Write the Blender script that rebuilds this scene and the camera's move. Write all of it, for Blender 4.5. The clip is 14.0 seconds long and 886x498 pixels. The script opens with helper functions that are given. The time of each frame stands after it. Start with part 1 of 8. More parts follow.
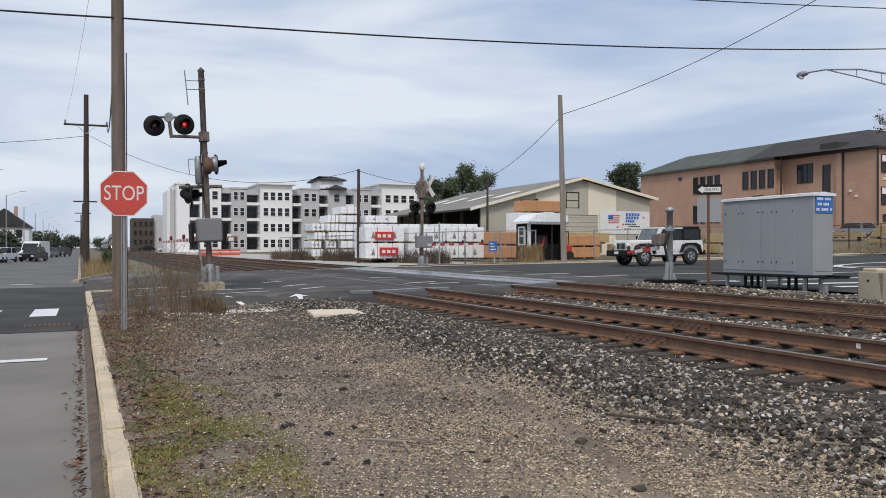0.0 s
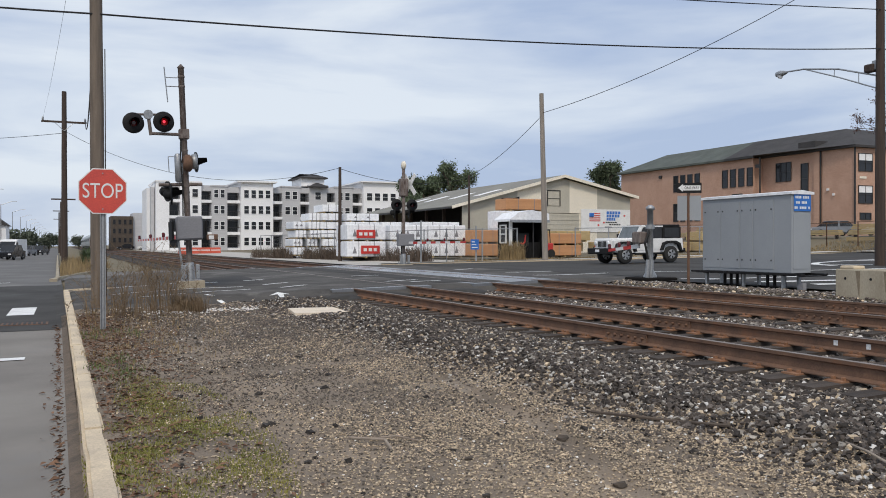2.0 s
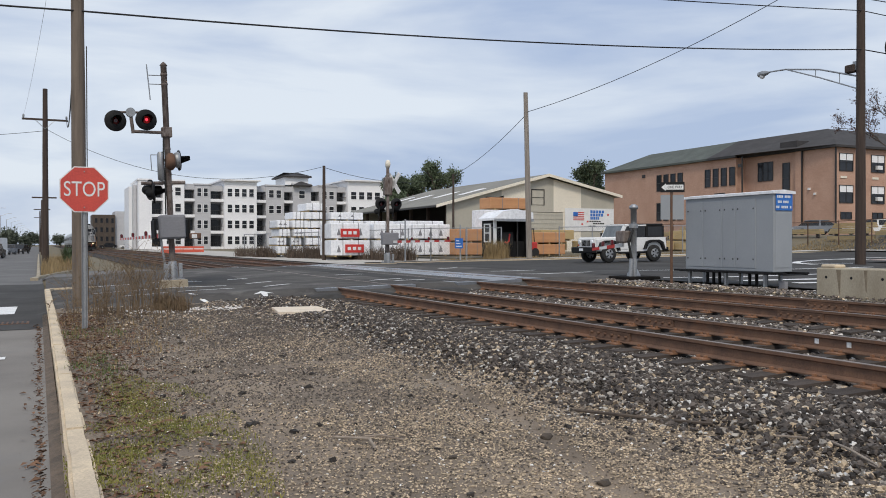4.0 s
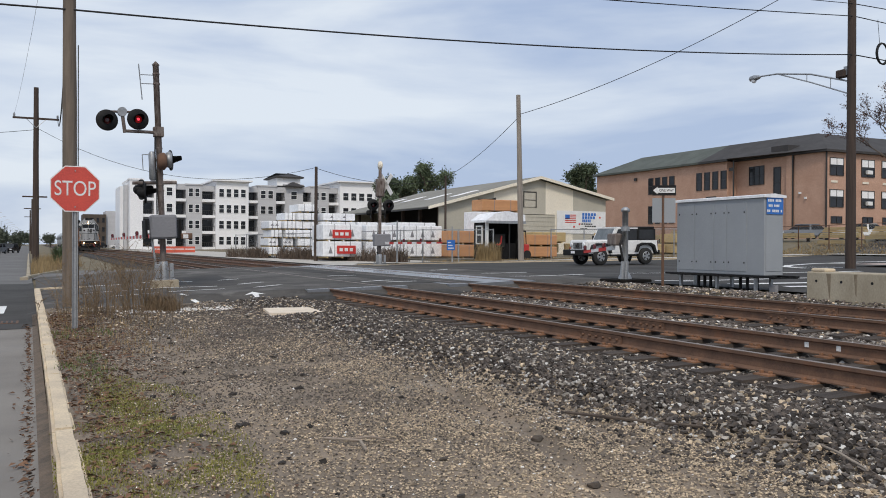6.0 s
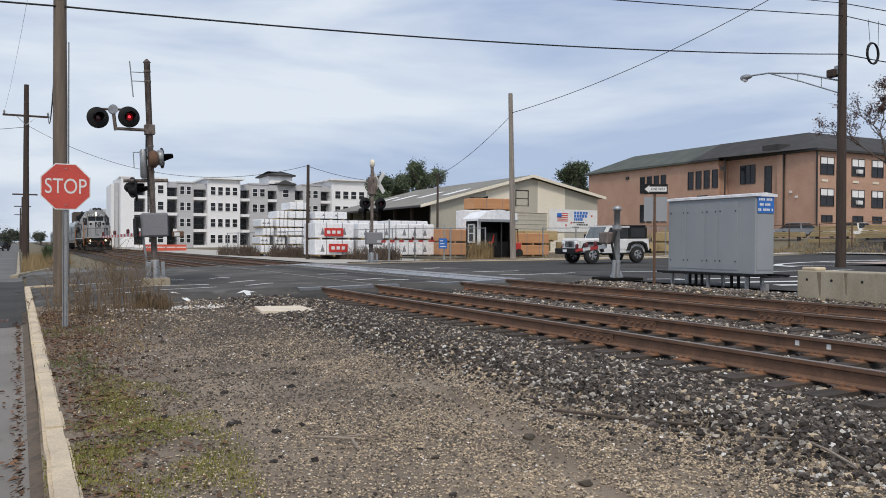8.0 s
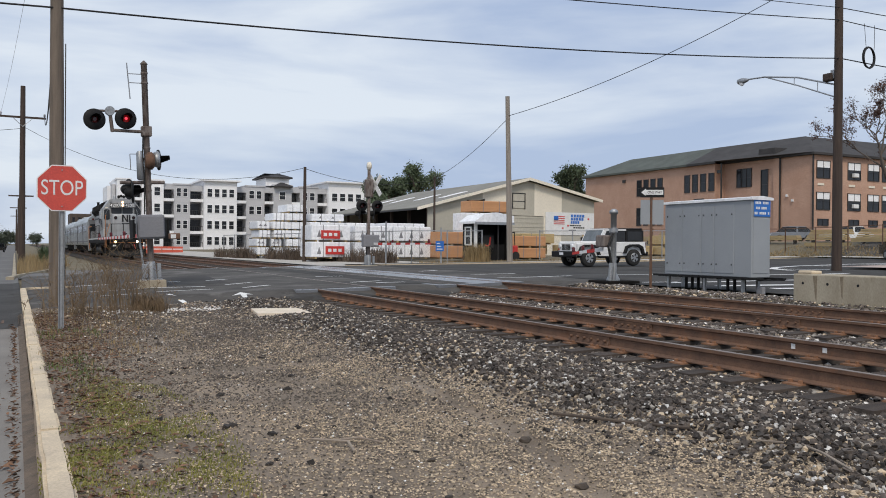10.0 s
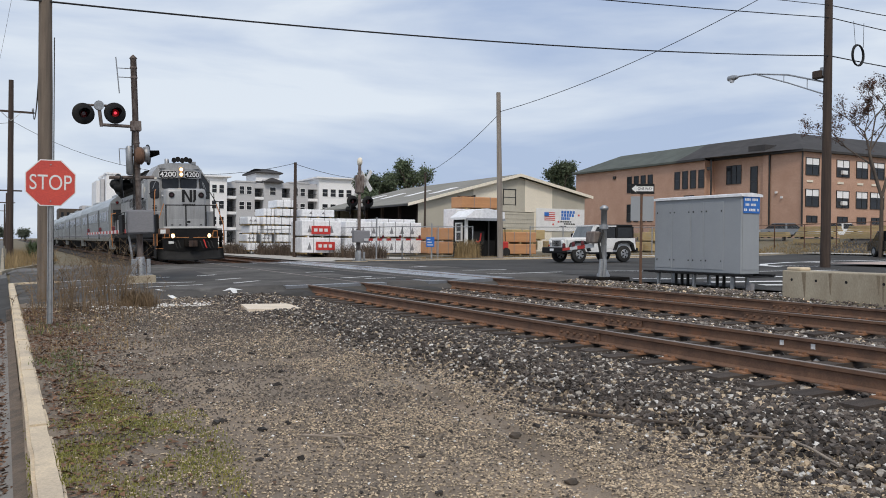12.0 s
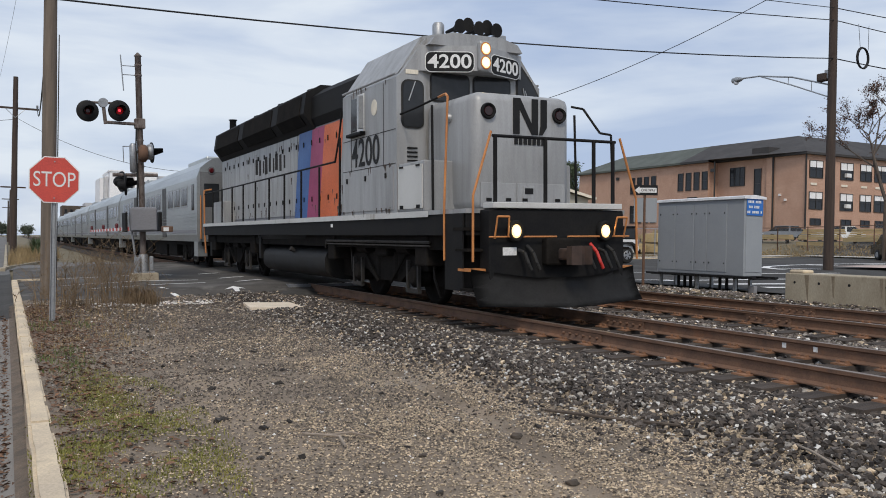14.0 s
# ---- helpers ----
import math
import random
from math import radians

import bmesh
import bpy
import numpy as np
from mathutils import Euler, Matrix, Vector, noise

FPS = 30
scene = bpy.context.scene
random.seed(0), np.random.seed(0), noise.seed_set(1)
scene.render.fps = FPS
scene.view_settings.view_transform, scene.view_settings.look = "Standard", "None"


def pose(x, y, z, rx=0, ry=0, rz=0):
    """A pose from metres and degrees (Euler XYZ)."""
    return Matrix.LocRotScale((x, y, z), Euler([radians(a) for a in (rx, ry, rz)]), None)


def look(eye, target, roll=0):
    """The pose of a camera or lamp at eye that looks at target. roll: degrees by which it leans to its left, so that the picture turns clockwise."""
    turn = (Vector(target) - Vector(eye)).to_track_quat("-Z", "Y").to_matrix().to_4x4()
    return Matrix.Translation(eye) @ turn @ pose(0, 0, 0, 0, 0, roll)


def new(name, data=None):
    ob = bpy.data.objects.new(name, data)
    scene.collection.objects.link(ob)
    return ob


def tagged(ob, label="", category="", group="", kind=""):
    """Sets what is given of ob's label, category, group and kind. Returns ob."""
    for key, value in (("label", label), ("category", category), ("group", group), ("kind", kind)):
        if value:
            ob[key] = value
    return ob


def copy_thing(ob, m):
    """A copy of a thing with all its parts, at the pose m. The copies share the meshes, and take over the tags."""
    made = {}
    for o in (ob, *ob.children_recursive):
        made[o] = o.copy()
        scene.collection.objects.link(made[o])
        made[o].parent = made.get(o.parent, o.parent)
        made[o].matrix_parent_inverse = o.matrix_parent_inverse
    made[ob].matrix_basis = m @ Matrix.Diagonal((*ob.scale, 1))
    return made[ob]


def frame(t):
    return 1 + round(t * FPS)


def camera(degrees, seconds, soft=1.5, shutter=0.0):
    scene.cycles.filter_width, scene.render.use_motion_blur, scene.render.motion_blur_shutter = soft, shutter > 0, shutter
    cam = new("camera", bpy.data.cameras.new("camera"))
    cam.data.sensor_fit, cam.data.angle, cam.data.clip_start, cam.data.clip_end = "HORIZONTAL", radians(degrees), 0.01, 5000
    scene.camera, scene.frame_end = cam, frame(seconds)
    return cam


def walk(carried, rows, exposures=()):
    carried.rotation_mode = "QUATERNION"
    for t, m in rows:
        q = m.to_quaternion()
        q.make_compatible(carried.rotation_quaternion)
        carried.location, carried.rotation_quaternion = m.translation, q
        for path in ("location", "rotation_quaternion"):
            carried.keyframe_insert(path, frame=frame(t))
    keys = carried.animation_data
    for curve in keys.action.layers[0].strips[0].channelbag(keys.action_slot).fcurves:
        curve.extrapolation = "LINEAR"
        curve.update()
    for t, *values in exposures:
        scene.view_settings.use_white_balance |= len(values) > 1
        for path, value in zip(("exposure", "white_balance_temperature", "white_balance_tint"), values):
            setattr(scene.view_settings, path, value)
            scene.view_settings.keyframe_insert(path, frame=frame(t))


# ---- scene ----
EYE = Vector((0.0, 0.0, 1.42))


def sight(yaw, pitch, roll):
    """The pose of the camera at the eye, turned clockwise from the track's direction, raised, and leaning."""
    a, b = radians(yaw), radians(pitch)
    way = Vector((math.sin(a) * math.cos(b), math.cos(a) * math.cos(b), math.sin(b)))
    return look(EYE, EYE + way, roll)


cam = camera(55.06, 14.0, soft=0.95, shutter=0.0)
TURNS = [
    (0, 22.764, -0.105, -0.042), (0.5, 23.092, -0.095, -0.061), (1, 23.493, -0.060, -0.093),
    (1.5, 23.805, -0.135, -0.073), (2, 24.003, -0.237, -0.060), (2.5, 24.170, -0.371, 0.013),
    (3, 24.543, -0.408, -0.033), (5.5, 25.479, -0.167, 0.204), (6, 25.607, -0.196, 0.302),
    (6.5, 25.705, -0.157, 0.227), (7, 25.798, -0.095, 0.271), (7.5, 26.030, -0.126, 0.375),
    (8, 26.143, -0.303, 0.360), (10.5, 26.471, -0.047, 0.568), (11, 26.779, -0.039, 0.464),
    (11.5, 27.026, -0.089, 0.449), (12, 27.002, -0.395, 0.633), (12.5, 26.928, -0.630, 0.861),
    (13, 26.760, -0.697, 0.973), (13.5, 26.596, -0.643, 1.060), (14, 26.823, -0.404, 1.078),
]
walk(cam, [(t, sight(*a)) for t, *a in TURNS], exposures=[(0, 0.0), (14, 0.0)])

# ---- sky and sun ----
world = bpy.data.worlds.new("overcast_sky")
scene.world = world
world.use_nodes = True
wn, wl = world.node_tree.nodes, world.node_tree.links
wn.clear()
w_out, w_bg = wn.new("ShaderNodeOutputWorld"), wn.new("ShaderNodeBackground")
w_sky = wn.new("ShaderNodeTexSky")
w_sky.sky_type, w_sky.sun_disc = "NISHITA", False
w_sky.sun_elevation, w_sky.sun_rotation = radians(38), radians(205)
w_sky.air_density, w_sky.dust_density = 1.0, 2.0
w_co, w_map = wn.new("ShaderNodeTexCoord"), wn.new("ShaderNodeMapping")
w_map.inputs["Scale"].default_value = (1.3, 1.3, 7.0)
w_map.inputs["Location"].default_value = (0.35, 0.1, 0.55)
w_noise = wn.new("ShaderNodeTexNoise")
w_noise.inputs["Scale"].default_value = 1.6
w_noise.inputs["Detail"].default_value = 7
w_noise.inputs["Roughness"].default_value = 0.5
w_noise.inputs["Distortion"].default_value = 0.3
w_ramp = wn.new("ShaderNodeValToRGB")
w_ramp.color_ramp.elements[0].position, w_ramp.color_ramp.elements[0].color = 0.385, (4.4, 5.4, 7.4, 1)
w_ramp.color_ramp.elements[1].position, w_ramp.color_ramp.elements[1].color = 0.60, (7.75, 8.4, 9.25, 1)
w_mix = wn.new("ShaderNodeMix")
w_mix.data_type = "RGBA"
w_mix.inputs[0].default_value = 0.9
wl.new(w_co.outputs["Generated"], w_map.inputs["Vector"])
wl.new(w_map.outputs["Vector"], w_noise.inputs["Vector"])
wl.new(w_noise.outputs["Fac"], w_ramp.inputs["Fac"])
wl.new(w_sky.outputs["Color"], w_mix.inputs["A"])
wl.new(w_ramp.outputs["Color"], w_mix.inputs["B"])
wl.new(w_mix.outputs["Result"], w_bg.inputs["Color"])
w_bg.inputs["Strength"].default_value = 0.10
wl.new(w_bg.outputs["Background"], w_out.inputs["Surface"])

sun_data = bpy.data.lights.new("sun", "SUN")
sun_data.energy, sun_data.angle, sun_data.color = 1.75, radians(12), (1.0, 0.90, 0.77)
sun = new("sun", sun_data)
sun.matrix_world = look((-20, -40, 50), (0, 0, 0))

# ---- materials ----
MATS = {}


def lin(c):
    return tuple(c) + (1.0,) if len(c) == 3 else tuple(c)


def mat(name, c1, c2=None, rough=0.8, metal=0.0, scale=3.0, fine=60.0, bump=0.2, depth=0.01, c3=None, stretch=(1, 1, 1),
        spots=0.55, space="Object", piece=0.0, emit=None, power=0.0, spec=0.5):
    """A surface with stains at one scale and grain at another; c3 adds sparse blotches; piece varies it from piece to piece."""
    if name in MATS:
        return MATS[name]
    m = bpy.data.materials.new(name)
    m.use_nodes = True
    n, l = m.node_tree.nodes, m.node_tree.links
    bsdf = n["Principled BSDF"]
    c2 = c2 or tuple(v * 0.75 for v in c1)
    co, mp = n.new("ShaderNodeTexCoord"), n.new("ShaderNodeMapping")
    mp.inputs["Scale"].default_value = stretch
    l.new(co.outputs[space], mp.inputs["Vector"])

    def tex(s, detail, rough_=0.6):
        t = n.new("ShaderNodeTexNoise")
        t.inputs["Scale"].default_value, t.inputs["Detail"].default_value, t.inputs["Roughness"].default_value = s, detail, rough_
        l.new(mp.outputs["Vector"], t.inputs["Vector"])
        return t

    def blend(fac, a, b):
        x = n.new("ShaderNodeMix")
        x.data_type = "RGBA"
        l.new(fac, x.inputs[0])
        for socket, value in ((x.inputs["A"], a), (x.inputs["B"], b)):
            if isinstance(value, tuple):
                socket.default_value = lin(value)
            else:
                l.new(value, socket)
        return x.outputs["Result"]

    def steps(src, a, b):
        r = n.new("ShaderNodeMapRange")
        r.inputs["From Min"].default_value, r.inputs["From Max"].default_value = a, b
        l.new(src, r.inputs["Value"])
        return r.outputs["Result"]

    big, small = tex(scale, 5), tex(fine, 3)
    colour = blend(steps(big.outputs["Fac"], 0.35, 0.65), c1, c2)
    g = blend(steps(small.outputs["Fac"], 0.3, 0.7), (0.72, 0.72, 0.72), (1.2, 1.2, 1.2))
    mul = n.new("ShaderNodeMix")
    mul.data_type, mul.blend_type = "RGBA", "MULTIPLY"
    mul.inputs[0].default_value = 0.6
    l.new(colour, mul.inputs["A"])
    l.new(g, mul.inputs["B"])
    colour = mul.outputs["Result"]
    if c3:
        blot = tex(scale * 0.45, 6, 0.7)
        colour = blend(steps(blot.outputs["Fac"], spots, spots + 0.12), colour, c3)
    if piece:
        info, hsv = n.new("ShaderNodeObjectInfo"), n.new("ShaderNodeHueSaturation")
        geo, add = n.new("ShaderNodeNewGeometry"), n.new("ShaderNodeMath")
        l.new(info.outputs["Random"], add.inputs[0])
        l.new(geo.outputs["Random Per Island"], add.inputs[1])
        r = n.new("ShaderNodeMapRange")
        r.inputs["From Max"].default_value = 2.0
        r.inputs["To Min"].default_value, r.inputs["To Max"].default_value = 1 - piece, 1 + piece
        l.new(add.outputs[0], r.inputs["Value"])
        l.new(r.outputs["Result"], hsv.inputs["Value"])
        l.new(colour, hsv.inputs["Color"])
        colour = hsv.outputs["Color"]
    l.new(colour, bsdf.inputs["Base Color"])
    rr = n.new("ShaderNodeMapRange")
    rr.inputs["To Min"].default_value, rr.inputs["To Max"].default_value = max(0.03, rough - 0.12), min(1.0, rough + 0.12)
    l.new(big.outputs["Fac"], rr.inputs["Value"])
    l.new(rr.outputs["Result"], bsdf.inputs["Roughness"])
    bsdf.inputs["Metallic"].default_value = metal
    bsdf.inputs["Specular IOR Level"].default_value = spec
    if bump:
        b = n.new("ShaderNodeBump")
        b.inputs["Strength"].default_value, b.inputs["Distance"].default_value = bump, depth
        l.new(small.outputs["Fac"], b.inputs["Height"])
        l.new(b.outputs["Normal"], bsdf.inputs["Normal"])
    if emit:
        bsdf.inputs["Emission Color"].default_value, bsdf.inputs["Emission Strength"].default_value = lin(emit), power
    MATS[name] = m
    return m


def brick_mat(name, c1, c2, mortar, w=0.2, h=0.067):
    """Far brickwork, too small to be told apart brick by brick."""
    m = mat(name, c1, c2, rough=0.9, scale=0.5, fine=25, bump=0.1)
    n, l = m.node_tree.nodes, m.node_tree.links
    bsdf = n["Principled BSDF"]
    src = bsdf.inputs["Base Color"].links[0].from_socket
    co, sep, comb, add = (n.new(k) for k in ("ShaderNodeTexCoord", "ShaderNodeSeparateXYZ", "ShaderNodeCombineXYZ", "ShaderNodeMath"))
    l.new(co.outputs["Object"], sep.inputs[0])
    l.new(sep.outputs["X"], add.inputs[0])
    l.new(sep.outputs["Y"], add.inputs[1])
    l.new(add.outputs[0], comb.inputs["X"])
    l.new(sep.outputs["Z"], comb.inputs["Y"])
    bt = n.new("ShaderNodeTexBrick")
    bt.inputs["Scale"].default_value, bt.inputs["Brick Width"].default_value, bt.inputs["Row Height"].default_value = 1.0, w, h
    bt.inputs["Mortar Size"].default_value = 0.006
    bt.inputs["Mortar"].default_value = lin(mortar)
    bt.inputs["Color1"].default_value, bt.inputs["Color2"].default_value = (1, 1, 1, 1), (0.8, 0.8, 0.8, 1)
    l.new(comb.outputs[0], bt.inputs["Vector"])
    mul = n.new("ShaderNodeMix")
    mul.data_type, mul.blend_type = "RGBA", "MULTIPLY"
    mul.inputs[0].default_value = 0.7
    l.new(src, mul.inputs["A"])
    l.new(bt.outputs["Color"], mul.inputs["B"])
    l.new(mul.outputs["Result"], bsdf.inputs["Base Color"])
    return m


M_STREET = mat("worn_grey_asphalt", (0.235, 0.215, 0.19), (0.185, 0.168, 0.15), rough=0.9, scale=0.6, fine=220, bump=0.25, depth=0.004, c3=(0.19, 0.18, 0.17))
M_ROAD = mat("dark_asphalt", (0.066, 0.062, 0.058), (0.047, 0.045, 0.042), spec=0.2, rough=0.85, scale=0.5, fine=220, bump=0.25, depth=0.004, c3=(0.08, 0.078, 0.075))
M_CROSS = mat("damp_crossing_asphalt", (0.108, 0.10, 0.091), (0.064, 0.06, 0.056), spec=0.15, rough=0.82, scale=0.9, fine=120, bump=0.3, depth=0.006, c3=(0.17, 0.16, 0.148), spots=0.54)
M_FARSTREET = mat("mid_grey_asphalt", (0.15, 0.145, 0.138), (0.115, 0.11, 0.105), rough=0.9, scale=0.4, fine=120, bump=0.2, depth=0.004, c3=(0.19, 0.18, 0.17))
# pale blue-grey base carries the sky's reflection on the wet panels
M_PANEL = mat("sky_tinted_worn_panel", (0.25, 0.265, 0.29), (0.15, 0.16, 0.175), rough=0.27, scale=0.6, fine=90, bump=0.15, depth=0.004)
M_DIRT = mat("stony_dirt", (0.31, 0.245, 0.18), (0.165, 0.132, 0.10), rough=0.97, scale=0.9, fine=60, bump=0.9, depth=0.02, c3=(0.30, 0.26, 0.21), spots=0.56)
M_EARTH = mat("dry_grass_earth", (0.20, 0.16, 0.10), (0.13, 0.115, 0.07), rough=0.98, scale=0.3, fine=12, bump=0.6, depth=0.04)
# near-black base: the shade in the gaps between stones is put into its colour
M_BALLASTBED = mat("gap_shade_ballast_bed", (0.05, 0.042, 0.036), (0.022, 0.019, 0.017), rough=0.97, scale=2.0, fine=26, bump=1.0, depth=0.04)
M_STONE = mat("ballast_stone", (0.145, 0.12, 0.102), (0.038, 0.032, 0.029), rough=0.92, scale=9, fine=70, bump=0.25, piece=1.0)
M_GRIT = mat("dusty_grey_grit", (0.165, 0.137, 0.113), (0.078, 0.066, 0.056), rough=0.95, scale=9, fine=70, bump=0.25, piece=0.7)
M_STONEL = mat("light_grey_stone", (0.40, 0.365, 0.32), (0.27, 0.245, 0.215), rough=0.9, scale=9, fine=70, bump=0.25, piece=0.5)
M_COVER = mat("pale_cover_concrete", (0.80, 0.69, 0.55), (0.68, 0.58, 0.46), rough=0.92, scale=2, fine=60, bump=0.3, c3=(0.4, 0.34, 0.27), spots=0.66)
M_PEBBLE = mat("pale_pebble", (0.57, 0.45, 0.31), (0.33, 0.265, 0.19), rough=0.92, scale=9, fine=70, bump=0.2, piece=0.8)
M_QUARTZ = mat("white_quartz_stone", (0.82, 0.80, 0.76), (0.65, 0.63, 0.60), rough=0.85, scale=9, fine=70, bump=0.2, piece=0.3)
M_RUST = mat("rusty_rail_steel", (0.20, 0.112, 0.07), (0.13, 0.078, 0.055), rough=0.85, metal=0.15, scale=4, fine=60, bump=0.3, depth=0.003, c3=(0.21, 0.10, 0.055))
M_PLATE = mat("orange_rust_plate", (0.30, 0.155, 0.085), (0.20, 0.105, 0.06), rough=0.9, scale=8, fine=60, bump=0.3, depth=0.003, space="Object", piece=0.3)
M_RAILTOP = mat("worn_rail_head", (0.34, 0.27, 0.22), (0.24, 0.17, 0.13), rough=0.45, metal=0.7, scale=3, fine=60, bump=0.05, stretch=(1, 0.1, 1))
M_TIE = mat("weathered_tie_timber", (0.085, 0.065, 0.052), (0.05, 0.04, 0.034), rough=0.95, scale=3, fine=40, bump=0.6, stretch=(0.3, 4, 1), piece=0.35)
M_KERB = mat("old_concrete_kerb", (0.72, 0.59, 0.41), (0.52, 0.43, 0.32), rough=0.92, scale=1.5, fine=60, bump=0.4, depth=0.006, c3=(0.26, 0.23, 0.18), spots=0.6)
M_CONC = mat("stained_concrete", (0.44, 0.385, 0.29), (0.32, 0.27, 0.195), rough=0.9, scale=1.2, fine=50, bump=0.3, c3=(0.22, 0.18, 0.12), spots=0.6, stretch=(1, 1, 0.4))
M_PAVE = mat("pale_concrete_pavement", (0.50, 0.47, 0.42), (0.41, 0.385, 0.35), rough=0.92, scale=0.4, fine=60, bump=0.2)
M_LINE = mat("worn_white_road_paint", (0.86, 0.86, 0.84), (0.7, 0.7, 0.69), rough=0.8, scale=3, fine=50, bump=0.15, c3=(0.25, 0.25, 0.25), spots=0.66)
M_POLE = mat("weathered_pole_timber", (0.20, 0.16, 0.125), (0.13, 0.105, 0.085), rough=0.95, scale=2, fine=60, bump=0.5, stretch=(6, 6, 0.4))
M_DARKPOLE = mat("creosoted_pole_timber", (0.075, 0.052, 0.04), (0.05, 0.036, 0.03), rough=0.93, scale=2, fine=60, bump=0.5, stretch=(6, 6, 0.4))
M_GREYPOLE = mat("bleached_pole_timber", (0.33, 0.29, 0.25), (0.24, 0.21, 0.18), rough=0.95, scale=2, fine=60, bump=0.5, stretch=(6, 6, 0.4))
M_GALV = mat("galvanised_steel", (0.42, 0.43, 0.44), (0.33, 0.34, 0.35), rough=0.5, metal=0.7, scale=6, fine=40, bump=0.05)
M_ALU = mat("rust_streaked_mast", (0.25, 0.215, 0.195), (0.13, 0.095, 0.08), rough=0.78, metal=0.25, scale=7, fine=50, bump=0.2, c3=(0.07, 0.045, 0.038), spots=0.54, stretch=(1.5, 1.5, 0.5))
M_BLACK = mat("matt_black_paint", (0.012, 0.012, 0.013), (0.02, 0.02, 0.02), rough=0.6, scale=5, fine=50, bump=0.05, spec=0.2)
M_RUBBER = mat("black_rubber", (0.018, 0.018, 0.018), (0.026, 0.025, 0.024), rough=0.85, scale=8, fine=60, bump=0.1)
M_WIRE = mat("black_cable", (0.012, 0.012, 0.013), rough=0.7, bump=0.0)
M_STOPRED = mat("faded_red_sign", (0.62, 0.085, 0.06), (0.55, 0.075, 0.06), rough=0.5, scale=3, fine=40, bump=0.02, spec=0.4)
M_WHITE = mat("white_paint", (0.80, 0.80, 0.79), (0.72, 0.72, 0.71), rough=0.55, scale=2, fine=40, bump=0.04)
M_OFFWHITE = mat("white_wrap", (0.92, 0.93, 0.94), (0.82, 0.83, 0.86), rough=0.45, scale=0.9, fine=5, bump=0.25, depth=0.03)
M_REDP = mat("red_paint", (0.60, 0.04, 0.03), (0.5, 0.035, 0.03), rough=0.5, bump=0.03)
M_BOX = mat("grey_cabinet_steel", (0.33, 0.35, 0.37), (0.30, 0.32, 0.34), rough=0.5, scale=1.0, fine=400, bump=0.02, c3=(0.28, 0.30, 0.32), spots=0.62)
M_BLUE = mat("blue_sign_face", (0.03, 0.17, 0.55), (0.025, 0.14, 0.48), rough=0.5, bump=0.02)
M_GLASS = mat("dark_window_glass", (0.02, 0.022, 0.025), (0.03, 0.032, 0.036), rough=0.12, scale=0.4, fine=5, bump=0.0, spec=0.35)
M_BRICK = brick_mat("tan_red_brick", (0.60, 0.385, 0.285), (0.53, 0.33, 0.24), (0.62, 0.53, 0.46))
M_ROOFGREEN = mat("grey_green_shingle", (0.105, 0.12, 0.105), (0.08, 0.09, 0.08), rough=0.95, scale=0.6, fine=8, bump=0.4)
M_ROOFDARK = mat("dark_grey_shingle", (0.058, 0.054, 0.054), (0.042, 0.04, 0.04), rough=0.95, scale=0.6, fine=8, bump=0.4)
M_FRAMED = mat("dark_bronze_frame", (0.03, 0.028, 0.026), rough=0.5, bump=0.03)
M_CREAM = mat("cream_metal_siding", (0.84, 0.77, 0.64), (0.76, 0.70, 0.58), rough=0.7, scale=0.3, fine=20, bump=0.1, stretch=(1, 1, 0.3))
M_TAUPE = mat("grey_green_siding", (0.49, 0.46, 0.385), (0.42, 0.395, 0.33), rough=0.8, scale=0.3, fine=20, bump=0.1, stretch=(1, 1, 0.3))
M_BARNROOF = mat("weathered_metal_roof", (0.25, 0.24, 0.205), (0.20, 0.19, 0.16), rough=0.75, scale=0.25, fine=15, bump=0.15, c3=(0.27, 0.25, 0.19), spots=0.58)
M_APTW = mat("white_render_panel", (0.90, 0.90, 0.90), (0.85, 0.85, 0.86), rough=0.85, scale=0.2, fine=15, bump=0.05)
M_APTG = mat("light_grey_siding", (0.55, 0.55, 0.56), (0.50, 0.50, 0.515), rough=0.85, scale=0.2, fine=15, bump=0.08, stretch=(1, 1, 8))
M_APTD = mat("mid_grey_siding", (0.25, 0.25, 0.265), (0.22, 0.22, 0.235), rough=0.85, scale=0.2, fine=15, bump=0.08, stretch=(1, 1, 8))
M_LOCO = mat("grimy_silver_loco_paint", (0.385, 0.39, 0.395), (0.29, 0.292, 0.292), rough=0.45, metal=0.15, scale=1.8, fine=110, bump=0.03, c3=(0.21, 0.195, 0.175), spots=0.6, stretch=(2.4, 2.4, 0.28))
M_LOCOBLK = mat("sooty_black_paint", (0.010, 0.010, 0.011), (0.018, 0.0175, 0.017), rough=0.7, scale=2, fine=30, bump=0.1, spec=0.16)
M_UNDER = mat("brake_dust_black", (0.012, 0.011, 0.0105), (0.022, 0.0195, 0.0175), rough=0.95, scale=3, fine=30, bump=0.3, spec=0.06)
M_ORANGE = mat("orange_stripe_paint", (0.70, 0.14, 0.03), (0.58, 0.12, 0.03), rough=0.5, scale=1, fine=30, bump=0.04)
M_PURPLE = mat("magenta_stripe_paint", (0.36, 0.035, 0.13), (0.29, 0.03, 0.11), rough=0.5, scale=1, fine=30, bump=0.04)
M_STRIPEB = mat("blue_stripe_paint", (0.035, 0.125, 0.36), (0.03, 0.10, 0.30), rough=0.5, scale=1, fine=30, bump=0.04)
M_HANDRAIL = mat("orange_handrail_paint", (0.60, 0.24, 0.07), (0.45, 0.18, 0.06), rough=0.6, bump=0.05)
